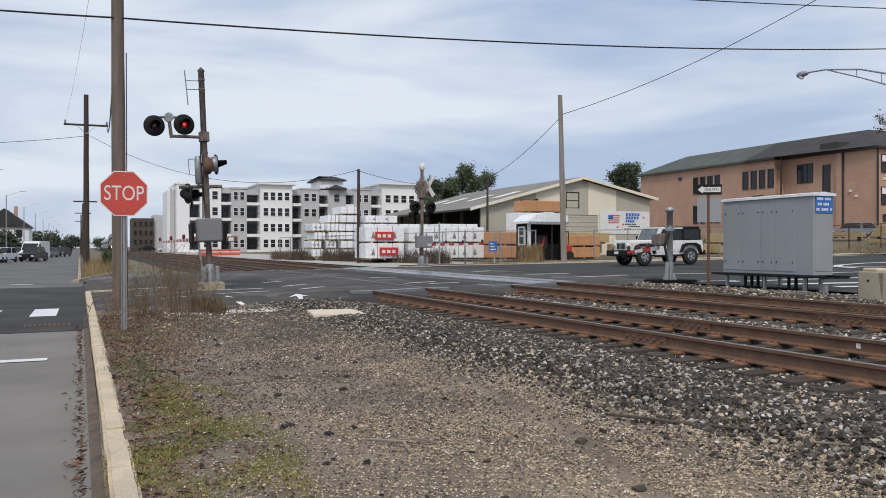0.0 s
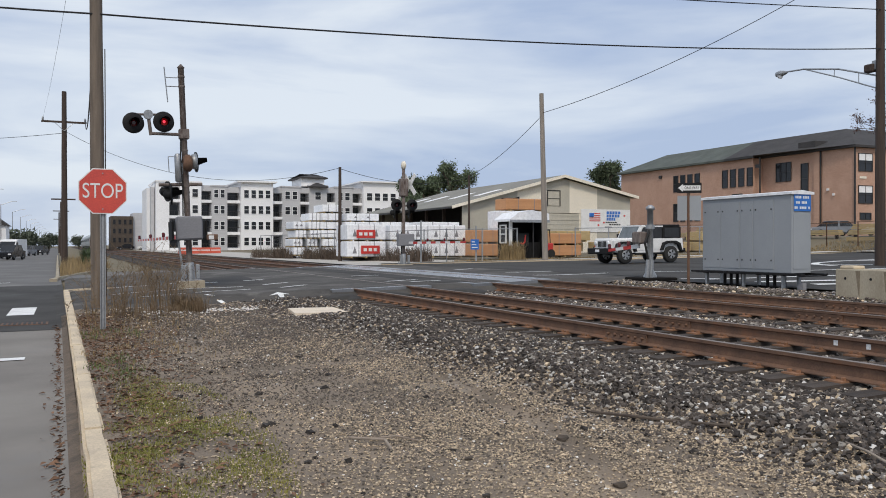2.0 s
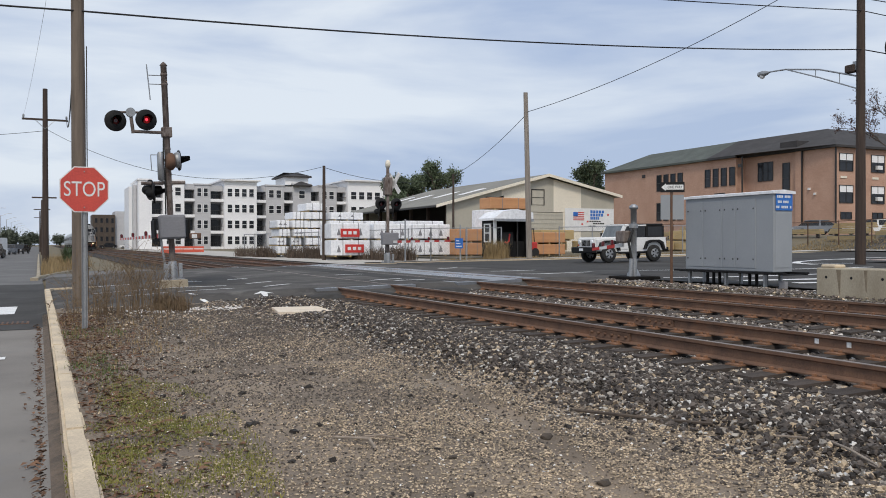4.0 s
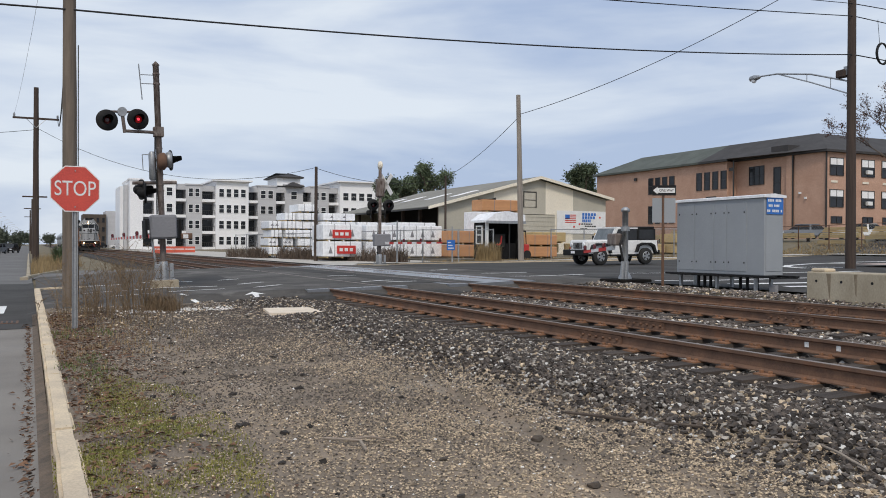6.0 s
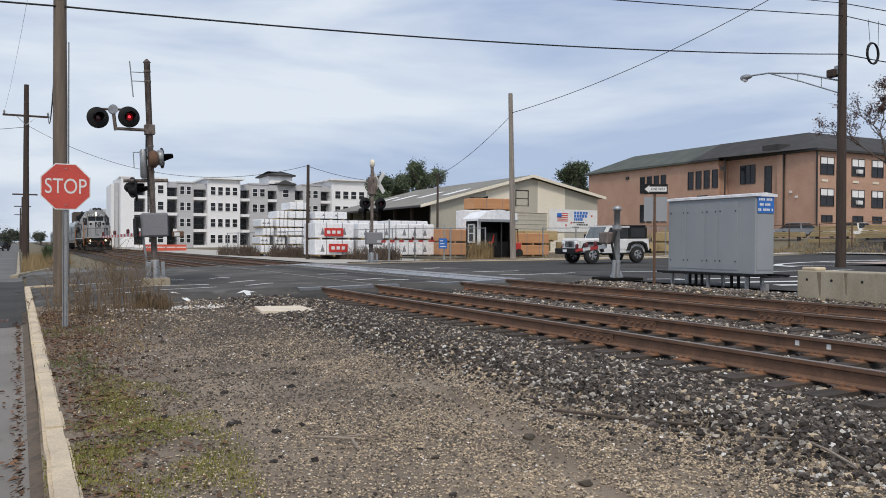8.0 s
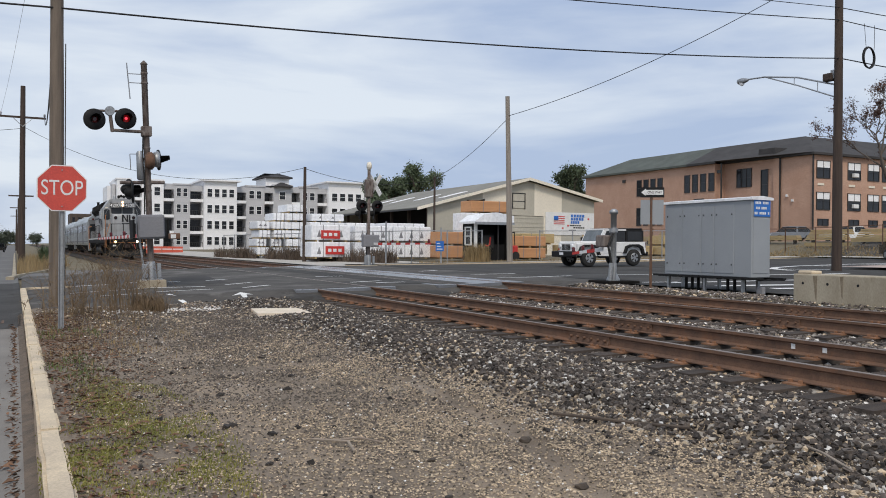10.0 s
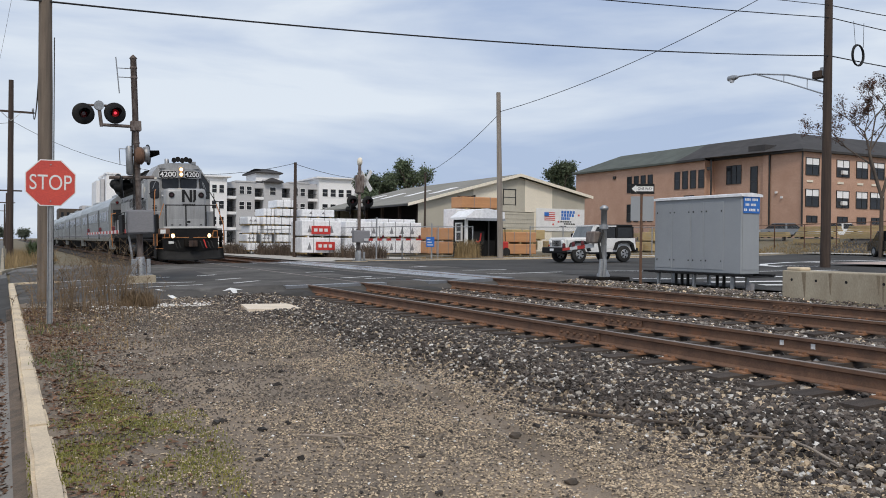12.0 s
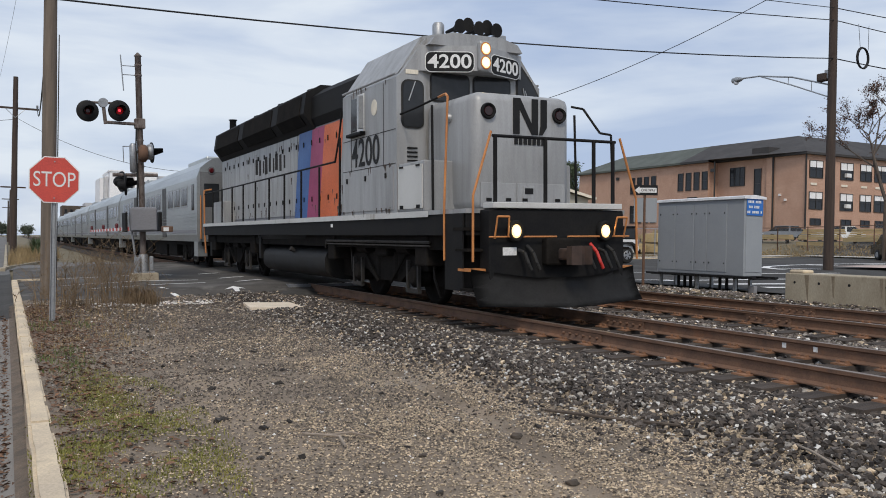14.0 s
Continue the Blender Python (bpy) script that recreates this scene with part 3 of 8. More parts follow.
for (xa, za), (xb, zb) in ((RAILS[0], RAILS[1]), (RAILS[2], RAILS[3])):
    deck_strip(xa + 0.105, za, xb - 0.105, zb, M_PANEL, -0.006)
    deck_strip(xa - 0.62, za - 0.012, xa - 0.045, za, M_PANEL, -0.004)
    deck_strip(xb + 0.045, zb, xb + 0.62, zb + 0.005, M_PANEL, -0.004)


# ---- crossing equipment and poles ----


def stop_sign():
    t = thing("stop_sign", (0.59, 15.45, 0.0), "faded red octagonal stop sign on a grey steel post", "stop sign")
    r = 0.381 / math.cos(math.pi / 8)
    oct_ = [(r * math.cos(math.pi / 8 + i * math.pi / 4), r * math.sin(math.pi / 8 + i * math.pi / 4)) for i in range(8)]
    zc = 2.34
    part("rim", new_prism([(a, b + zc) for a, b in oct_], "y", -0.045, -0.041), M_WHITE, t, "white border of the sign")
    part("face", new_prism([(a * 0.955, b * 0.955 + zc) for a, b in oct_], "y", -0.049, -0.0452), M_STOPRED, t, "faded red face")
    letters("lettering", "STOP", 0.355, M_WHITE, t, pose(0, -0.051, zc - 0.005), wide=0.76, bold=0.0, label="white word STOP")
    bm = bmesh.new()
    prism(bm, [(-0.045, -0.04), (-0.035, -0.04), (-0.02, -0.005), (0.02, -0.005), (0.035, -0.04), (0.045, -0.04), (0.025, 0.005), (-0.025, 0.005)], "z", -0.25, 2.7)
    part("post", bm, M_GALV, t, "grey steel channel post")
    for dz in (-0.3, 0.3):
        part("bolt", lathe(bmesh.new(), [(0.012, -0.062), (0.012, -0.045)], (0, 0, zc + dz), "y", 8), M_GALV, t)


stop_sign()



def pole(name, x, y, z0, h, r, material, label, lean=(0, 0), group=""):
    t = thing(name, (x, y, z0), label, "utility pole", group)
    bm = bmesh.new()
    lathe(bm, [(r * 1.03, -0.4), (r, 0.3)] + [(r * (1 - 0.3 * k / 8), h * k / 8) for k in range(1, 9)], n=14)
    for v in bm.verts:
        k = max(0, v.co.z) / h
        v.co += Vector((lean[0] * k + 0.012 * noise.noise((v.co.x * 9, v.co.y * 9, v.co.z)), lean[1] * k, 0))
    part("shaft", bm, material, t)
    return t


near_pole = pole("utility_pole", 0.72, 21.4, 0.0, 12.5, 0.168, M_POLE, "weathered brown timber pole behind the stop sign", (-0.06, 0))
part("ground_wire", new_tube((0.165, -0.1, 0.1), (0.15, -0.1, 6.0), 0.012, n=6), M_WIRE, near_pole)
far_pole = pole("utility_pole", 0.0, 65, 0.0, 12.2, 0.22, M_DARKPOLE, "dark timber pole with crossarm beside the street")
arm = part("crossarm", new_box(-1.45, 1.45, -0.06, 0.06, 10.0, 10.13), M_DARKPOLE, far_pole)
for x in (-1.35, 1.35):
    part("insulator", lathe(bmesh.new(), [(0.05, 10.13), (0.08, 10.25), (0.05, 10.38)], (x, 0, 0), "z", 8), M_GALV, arm)
for s in (-1, 1):
    part("brace", new_tube((s * 0.6, -0.07, 10.0), (0, -0.2, 9.4), 0.02, n=6), M_GALV, far_pole)
for i, (px, py, ph) in enumerate(((0.0, 100, 8.0), (-0.4, 150, 8.6), (-1.0, 210, 9.0))):
    p = pole("utility_pole", px - 0.1, py, -0.05, ph, 0.19, M_DARKPOLE, "distant dark timber pole along the street", group="distant poles")
    part("crossarm", new_box(-1.2, 1.2, -0.06, 0.06, ph - 1.6, ph - 1.45), M_DARKPOLE, p)
white_pole = pole("utility_pole", 24.45, 40.9, 0.55, 9.3, 0.17, M_GREYPOLE, "bleached leaning timber pole at the lumber yard", (-0.25, 0))
dark_pole = pole("utility_pole", 29.5, 23.7, 0.55, 14.4, 0.2, M_DARKPOLE, "dark creosoted pole carrying a street lamp")
yard_pole = pole("utility_pole", 16.3, 53.0, 0.5, 6.0, 0.13, M_DARKPOLE, "short brown timber pole beside the lumber yard fence")
barn_pole = pole("utility_pole", 30.4, 63.0, 0.8, 6.4, 0.11, M_DARKPOLE, "thin dark pole beside the shed")

lamp = thing("street_lamp", (29.5, 23.7, -0.1), "grey truss-arm street lamp fixed to the dark pole", "street lamp")
part("arm_upper", new_pipe([(0, 0.15, 8.25), (0, 2.0, 8.86), (0, 3.8, 9.2), (0, 4.8, 9.26)], 0.035), M_GALV, lamp)
part("arm_lower", new_pipe([(0, 0.15, 7.75), (0, 2.0, 8.52), (0, 3.7, 9.16)], 0.028), M_GALV, lamp)
for y in (1.0, 2.2):
    part("strut", new_tube((0, y, 7.72 + y * 0.38), (0, y, 8.22 + y * 0.31), 0.018, n=6), M_GALV, lamp)
part("head", lathe(bmesh.new(), [(0.045, 4.75), (0.10, 4.9), (0.14, 5.12), (0.12, 5.34), (0.04, 5.42)], (0, 0, 9.24), "y", 14), M_GALV, lamp, "grey cobra lamp head")
part("lens", lathe(bmesh.new(), [(0.12, 9.17), (0.11, 9.08), (0.06, 9.03)], (0, 5.15, 0), "z", 14), M_OFFWHITE, lamp, "frosted bowl lens")
part("floodlight", new_box(-0.2, 0.1, 0.2, 0.62, 8.42, 8.74, 0.05), M_DARKPOLE, lamp)
part("bracket", new_box(-0.1, 0.1, 0.1, 0.3, 8.5, 8.85), M_GALV, lamp)


def cable(name, a, b, sag, r, label, n=18):
    bm = bmesh.new()
    a, b = Vector(a), Vector(b)
    pts = [a.lerp(b, i / n) - Vector((0, 0, sag * 4 * (i / n) * (1 - i / n))) for i in range(n + 1)]
    rings = []
    side = (b - a).cross(Vector((0, 0, 1))).normalized()
    for p in pts:
        rings.append([bm.verts.new(p + side * r * math.cos(k * math.pi / 3) + Vector((0, 0, r * math.sin(k * math.pi / 3)))) for k in range(6)])
    for p, q in zip(rings, rings[1:]):
        for k in range(6):
            bm.faces.new((p[k], p[(k + 1) % 6], q[(k + 1) % 6], q[k]))
    return solid(name, bm, M_WIRE, label, "cable", "overhead cables", smooth=True)


cable("overhead_cable", (0.7, 21.3, 6.80), (29.4, 23.6, 9.16), 0.28, 0.022, "thick black cable strung between two poles")
cable("overhead_cable", (0.7, 21.3, 6.80), (-22, 23.0, 8.2), 0.5, 0.022, "thick black cable strung over the street")
cable("overhead_cable", (29.6, 23.6, 9.16), (62, 20.0, 10.0), 0.8, 0.022, "thick black cable beyond the dark pole")
cable("overhead_cable", (0.7, 21.3, 8.1), (29.4, 23.6, 10.7), 0.12, 0.018, "black overhead cable on the poles")
cable("overhead_cable", (0.7, 21.3, 9.0), (29.4, 23.6, 11.2), 0.12, 0.014, "thin black overhead cable on the poles")
cable("overhead_cable", (29.6, 23.6, 10.7), (62, 19.0, 10.6), 0.8, 0.018, "black cable beyond the dark pole")
cable("overhead_cable", (29.6, 23.6, 11.2), (62, 18.0, 11.4), 0.6, 0.018, "upper black cable beyond the dark pole")
cable("overhead_cable", (24.2, 40.9, 8.75), (29.5, 23.7, 13.1), 0.6, 0.016, "thin black cable to the bleached pole")
cable("overhead_cable", (24.2, 40.9, 8.6), (30.4, 63, 7.1), 0.35, 0.016, "thin black service cable to the shed")
cable("overhead_cable", (16.3, 53, 6.4), (30.4, 63, 7.0), 0.7, 0.016, "slack black cable over the lumber yard")
cable("overhead_cable", (0.1, 65, 9.4), (16.3, 53, 6.45), 1.9, 0.016, "slack black cable crossing the tracks")
cable("overhead_cable", (0.45, 21.4, 9.8), (-1.35, 65, 10.3), 0.5, 0.005, "black cable along the street poles")
cable("overhead_cable", (1.35, 65, 10.3), (0.6, 21.4, 5.75), 1.1, 0.022, "sagging black cable to the near pole")
cable("overhead_cable", (0.0, 65, 9.3), (-25, 60, 8.2), 0.9, 0.018, "black cable crossing the street")
coil = bmesh.new()
for k in range(3):
    ring = [(30.75 + 0.33 * math.cos(a), 23.25, 9.25 + 0.42 * math.sin(a) + 0.015 * k) for a in np.linspace(0, 2 * math.pi, 21)]
    pipe(coil, [(x, y + 0.03 * k, z) for x, y, z in ring], 0.03, n=6)
coil_t = thing("cable_coil", (0, 0, 0), "coiled black spare cable hanging from the wires", "cable coil")
part("coil", coil, M_WIRE, coil_t)
for dx in (-0.2, 0.28):
    part("hanger", new_tube((30.75 + dx, 23.25, 9.6), (30.75 + dx * 1.3, 23.3, 10.62), 0.01, n=5), M_WIRE, coil_t)

# ---- crossing signals ----


def flasher(parent, m, lit):
    """A round red signal lamp on a black backing disc, facing -y."""
    f = part("lamp_disc", lathe(bmesh.new(), [(0.29, 0.02), (0.295, -0.01), (0.28, -0.03), (0.12, -0.03)], axis="y", n=28), M_BLACK, parent, "black backing disc")
    f.matrix_basis = m
    part("lamp_body", lathe(bmesh.new(), [(0.06, 0.22), (0.13, 0.16), (0.14, 0.02)], axis="y", n=16), M_BLACK, f)
    part("lens", lathe(bmesh.new(), [(0.105, -0.032), (0.1, -0.045), (0.05, -0.055)], axis="y", n=20), M_REDLIT if lit else M_REDOFF, f, "red signal lens")
    if lit:
        part("bulb_glow", lathe(bmesh.new(), [(0.04, -0.056), (0.035, -0.06)], axis="y", n=14), M_REDCORE, f)
    hood = bmesh.new()
    n = 14
    rows = []
    for y, spread in ((-0.03, 1.0), (-0.30, 0.62)):
        rows.append([hood.verts.new((0.125 * math.cos(math.pi * (0.5 - spread * 0.75 + 1.5 * spread * i / n)), y, 0.125 * math.sin(math.pi * (0.5 - spread * 0.75 + 1.5 * spread * i / n)))) for i in range(n + 1)])
    for i in range(n):
        hood.faces.new((rows[0][i], rows[0][i + 1], rows[1][i + 1], rows[1][i])).smooth = True
    bmesh.ops.solidify(hood, geom=hood.faces[:], thickness=0.006)
    part("visor", hood, M_BLACK, f)
    return f


def gate_arm(parent, a, b, root, label="red and white striped gate arm"):
    """A striped gate arm; one piece for each stripe."""
    a, b = Vector(a), Vector(b)
    n = max(4, round((b - a).length / 0.42))
    d = (b - a) / n
    for i in range(n):
        w = 0.06 * (1 - 0.4 * i / n)
        p, q = a + d * i, a + d * (i + 1)
        bm = bmesh.new()
        vs = []
        side = Vector((d.y, -d.x, 0)).normalized() * 0.02
        for c in (p, q):
            vs += [bm.verts.new(c + side + Vector((0, 0, w))), bm.verts.new(c - side + Vector((0, 0, w))), bm.verts.new(c - side - Vector((0, 0, w))), bm.verts.new(c + side - Vector((0, 0, w)))]
        for f in ((0, 1, 2, 3), (7, 6, 5, 4), (0, 4, 5, 1), (1, 5, 6, 2), (2, 6, 7, 3), (3, 7, 4, 0)):
            bm.faces.new([vs[k] for k in f])
        bmesh.ops.recalc_face_normals(bm, faces=bm.faces[:])
        part("arm_stripe", bm, M_REDP if i % 2 else M_WHITE, parent, label if i == 0 else "")
    for k in (0.35, 0.65, 0.97):
        c = a.lerp(b, k)
        part("arm_lamp", lathe(bmesh.new(), [(0.05, 0.05), (0.055, 0.16), (0.03, 0.2)], c, "z", 10), M_REDOFF, parent, "small red arm lamp")


def signal_base(t):
    part("footing", new_box(-0.36, 0.36, -0.36, 0.36, -0.45, 0.04, 0.03), M_CONC, t, "stained concrete footing")
    part("base_plate", new_box(-0.27, 0.27, -0.27, 0.27, 0.04, 0.07), M_GALV, t)
    part("base_casting", lathe(bmesh.new(), [(0.15, 0.07), (0.13, 0.5), (0.11, 0.56)], n=8), M_GALV, t, "split grey base casting")
    for sx, w in ((-0.2, 0.07), (0.19, 0.05)):
        part("junction_case", new_box(sx - w, sx + w, -0.26, -0.14, 0.1, 0.5, 0.015), M_GALV, t)
    for sx in (-1, 1):
        for sy in (-1, 1):
            part("anchor_bolt", new_tube((sx * 0.2, sy * 0.2, 0.04), (sx * 0.2, sy * 0.2, 0.18), 0.018, n=6), M_GALV, t)


def mast_near():
    t = thing("crossing_signal", (3.31, 25.3, 0.38, 0, -2.4, 0), "rust-streaked railway crossing signal mast with red lamps and lowered gate", "crossing signal", "crossing signals")
    signal_base(t)
    part("mast", lathe(bmesh.new(), [(0.085, 0.5), (0.085, 6.12), (0.11, 6.14), (0.02, 6.24)], n=14), M_ALU, t, "rust-streaked mast tube")
    # upper lamp pair on a side arm
    arm = part("side_arm", new_pipe([(0, -0.05, 4.22), (-0.9, -0.05, 4.25)], 0.045), M_ALU, t)
    part("arm_clamp", new_box(-0.14, 0.14, -0.14, 0.1, 4.1, 4.38, 0.02), M_ALU, arm)
    part("riser", new_tube((-0.9, -0.05, 4.2), (-0.95, -0.05, 4.75), 0.05), M_ALU, arm)
    part("junction_box", lathe(bmesh.new(), [(0.13, -0.12), (0.13, 0.02)], (-0.95, 0, 4.78), "y", 12), M_GALV, arm)
    part("lamp_bar", new_tube((-1.3, -0.05, 4.78), (-0.6, -0.05, 4.78), 0.035), M_ALU, arm)
    flasher(t, pose(-1.36, -0.12, 4.53, 0, 0, 8), False)
    flasher(t, pose(-0.55, -0.12, 4.57, 0, 0, 8), True)
    # bell and side lamps
    part("bell_bracket", new_tube((-0.2, 0, 3.45), (0.2, 0, 3.45), 0.04), M_ALU, t)
    part("bell", lathe(bmesh.new(), [(0.06, -0.02), (0.2, 0.05), (0.24, 0.16), (0.2, 0.2)], (0.12, -0.05, 3.45), "x", 18), M_GALV, t, "grey crossing bell")
    flasher(t, pose(0.32, 0.1, 3.45, 0, 0, 72), False)
    part("relay_case", lathe(bmesh.new(), [(0.05, 2.86), (0.1, 2.9), (0.1, 3.62), (0.06, 3.68)], (-0.2, -0.05, 0), "z", 12), M_GALV, t, "grey relay cylinder")
    part("bell_housing", lathe(bmesh.new(), [(0.16, -0.12), (0.24, -0.05), (0.25, 0.06), (0.18, 0.12)], (0.05, -0.14, 3.4), "x", 16), M_RUST, t, "rusty bell housing")
    for z in (2.55, 2.72, 3.02, 3.75, 5.58, 5.86):
        part("clamp", lathe(bmesh.new(), [(0.095, z), (0.1, z + 0.015), (0.095, z + 0.05)], n=12), M_ALU, t)
    part("mast_cable", new_pipe([(-0.1, -0.1, 4.2), (-0.13, -0.12, 3.6), (-0.11, -0.1, 2.7), (-0.14, -0.14, 1.9)], 0.02), M_RUBBER, t)
    part("cross_bar", new_tube((-0.75, 0, 2.8), (0.45, 0, 2.8), 0.05), M_ALU, t)
    flasher(t, pose(-0.5, 0.15, 2.62, 0, 0, 105), False)
    flasher(t, pose(-0.42, 0.0, 2.52, 0, 0, 80), False)
    part("aerial", new_pipe([(-0.4, 0, 5.15), (-0.46, 0, 6.15)], 0.016), M_GALV, t, "thin aerial rod")
    for z in (5.6, 5.85):
        part("aerial_arm", new_tube((0, 0, z), (-0.42, 0, z), 0.012, n=6), M_GALV, t)
    part("meter_rod", new_pipe([(-0.45, 0, 3.15), (-0.46, 0, 3.6), (-0.3, 0, 3.6)], 0.012), M_GALV, t)
    # gate mechanism
    mech = part("gate_mechanism", new_box(-0.36, 0.36, -0.42, -0.06, 1.2, 1.88, 0.06), M_APTD, t, "grey gate mechanism case")
    part("case_lid", new_box(-0.33, 0.33, -0.45, -0.42, 1.24, 1.84, 0.02), M_APTD, mech)
    for s in (-1, 1):
        part("crank_arm", new_box(s * 0.46 - 0.03, s * 0.46 + 0.03, -0.35, 0.5, 1.2, 1.75, 0.02), M_LOCOBLK, t)
    part("counterweight", new_box(0.42, 0.72, -0.72, -0.55, 1.18, 1.34, 0.02), M_RUST, t, "rusty counterweight")
    part("counterweight_plate", new_box(0.46, 0.6, -0.735, -0.725, 1.2, 1.31), M_WHITE, t)
    gate_arm(t, (-0.12, 0.3, 1.3), (-0.45, 12.0, 1.28), t)
    part("conduit", new_pipe([(-0.3, -0.1, 1.2), (-0.25, -0.15, 0.7), (-0.2, -0.1, 0.1)], 0.03), M_GALV, t)
    return t


def mast_far():
    t = thing("crossing_signal", (15.4, 39.4, 0.45), "weathered crossing signal mast with crossbuck and bell", "crossing signal", "crossing signals")
    signal_base(t)
    part("mast", lathe(bmesh.new(), [(0.08, 0.5), (0.08, 4.75), (0.05, 4.78)], n=12), M_ALU, t)
    part("bell", lathe(bmesh.new(), [(0.06, -0.1), (0.2, -0.06), (0.22, 0.05), (0.12, 0.1)], (0, 0, 4.95), "x", 16), M_CREAM, t, "tan crossing bell")
    part("bell_post", new_tube((0, 0, 4.7), (0, 0, 4.95), 0.05), M_ALU, t)
    for a in (38, -38):
        b = part("crossbuck_blade", new_box(-0.012, 0.012, -0.62, 0.62, -0.11, 0.11), M_WHITE, t, "white crossbuck blade seen edge-on")
        b.matrix_basis = pose(0.3, -0.1, 4.0, a + 90, 0, 22)
    part("lamp_bar", new_tube((-0.5, 0, 2.95), (0.5, 0, 2.95), 0.04), M_ALU, t)
    flasher(t, pose(-0.4, -0.08, 2.98, 0, 0, 0), False)
    flasher(t, pose(0.42, -0.08, 2.98, 0, 0, 0), False)
    flasher(t, pose(-0.45, 0.1, 2.6, 0, 0, 75), False)
    flasher(t, pose(0.3, 0.1, 2.62, 0, 0, 75), False)
    part("cable_box", new_box(-0.2, 0.2, -0.15, 0.15, 3.4, 4.3, 0.05), M_ALU, t)
    part("gate_mechanism", new_box(-0.42, 0.42, -0.45, -0.08, 0.95, 1.55, 0.05), M_APTD, t, "grey gate mechanism case")
    gate_arm(t, (0.1, -0.5, 1.1), (0.75, -5.6, 1.12), t)
    return t


def mast_gate():
    t = thing("gate_mast", (15.73, 20.35, 0.4), "short galvanised gate mast with lowered striped arm", "crossing gate")
    part("footing", new_box(-0.55, 0.6, -0.5, 0.5, -0.3, 0.08, 0.03), M_UNDER, t, "dark footing pad")
    part("mast", lathe(bmesh.new(), [(0.2, 0.08), (0.2, 0.12), (0.1, 0.3), (0.09, 0.35), (0.09, 2.05), (0.13, 2.06), (0.13, 2.14), (0.05, 2.2)], n=14), M_GALV, t)
    part("clamp", lathe(bmesh.new(), [(0.13, 1.5), (0.13, 1.62)], n=12), M_GALV, t)
    part("gate_mechanism", new_box(-0.36, -0.08, 0.0, 0.42, 1.06, 1.42, 0.05), M_ALU, t, "grey gate mechanism case")
    part("conduit", new_pipe([(-0.1, -0.1, 1.45), (-0.28, -0.12, 1.1), (-0.15, -0.1, 0.6), (-0.2, -0.1, 0.1)], 0.035), M_RUBBER, t)
    for dx in (-0.26, -0.14):
        part("battery_tube", new_tube((dx, -0.2, 0.08), (dx + 0.04, -0.2, 0.6), 0.07), M_GALV, t)
    gate_arm(t, (-0.15, 0.3, 1.0), (-0.2, 1.8, 0.86), t)


mast_near()
mast_far()
mast_gate()


def signal_case():
    t = thing("signal_cabinet", (15.75, 15.05, 0.03), "grey steel railway signal case on black legs", "signal cabinet")
    body = part("body", new_box(0, 0.62, 0, 3.07, 0.72, 2.6, 0.012), M_BOX, t)
    part("roof", new_prism([(-0.05, 2.6), (0.68, 2.6), (0.68, 2.66), (0.3, 2.7), (-0.05, 2.66)], "y", -0.05, 3.12), M_OFFWHITE, t, "pale sheet metal roof")
    for y0, y1 in ((0.56, 1.2), (1.24, 1.66), (1.70, 2.36), (2.40, 3.02)):
        d = part("door", new_box(-0.012, 0.004, y0, y1, 0.8, 2.5, 0.005), M_BOX, t)
        for z in (1.0, 2.25):
            part("hinge", new_box(-0.025, -0.008, y1 - 0.075, y1 - 0.05, z, z + 0.04), M_DUSTY, d)
            part("latch", new_box(-0.025, -0.008, y0 + 0.05, y0 + 0.075, z, z + 0.035), M_DUSTY, d)
    for x in (-0.12, 0.62):
        part("base_rail", new_box(x, x + 0.12, -0.4, 3.4, 0.67, 0.72), M_BLACK, t, "black platform rail")
    for k in range(14):
        part("platform_slat", new_box(-0.1, 0.72, -0.38 + k * 0.27, -0.3 + k * 0.27, 0.655, 0.67), M_BLACK, t)
    for x in (0.0, 0.5):
        for y in (0.25, 1.55, 2.9):
            part("leg", new_box(x, x + 0.07, y, y + 0.07, 0.12, 0.66), M_GALV, t, "grey steel leg")
            part("foot_plate", new_box(x - 0.05, x + 0.12, y - 0.05, y + 0.12, 0.10, 0.125), M_GALV, t)
    for y in (0.5, 0.82, 1.05, 1.9, 2.1, 2.32, 2.55):
        part("cable_riser", new_tube((0.3, y, 0.1), (0.3, y, 0.68), 0.042, n=10), M_BLACK, t, "black cable conduit")
    part("ground_rod_box", new_box(0.05, 0.16, -0.3, -0.12, 0.1, 0.5, 0.01), M_APTD, t)
    part("end_door", new_box(0.05, 0.57, -0.012, 0.0, 0.82, 2.16, 0.005), M_BOX, t)
    sign = part("location_sign", new_box(0.06, 0.6, -0.022, -0.013, 2.2, 2.6), M_BLUE, t, "blue sign with unreadable white lettering")
    for k, w in enumerate((0.44, 0.4, 0.5)):
        z = 2.53 - 0.125 * k
        n = 9
        for i in range(n):
            if (i + k) % 5 == 4:
                continue
            part("writing_bar", new_box(0.32 - w / 2 + w * i / n, 0.32 - w / 2 + w * (i + 0.72) / n, -0.027, -0.022, z - 0.03, z + 0.03), M_WHITE, sign)


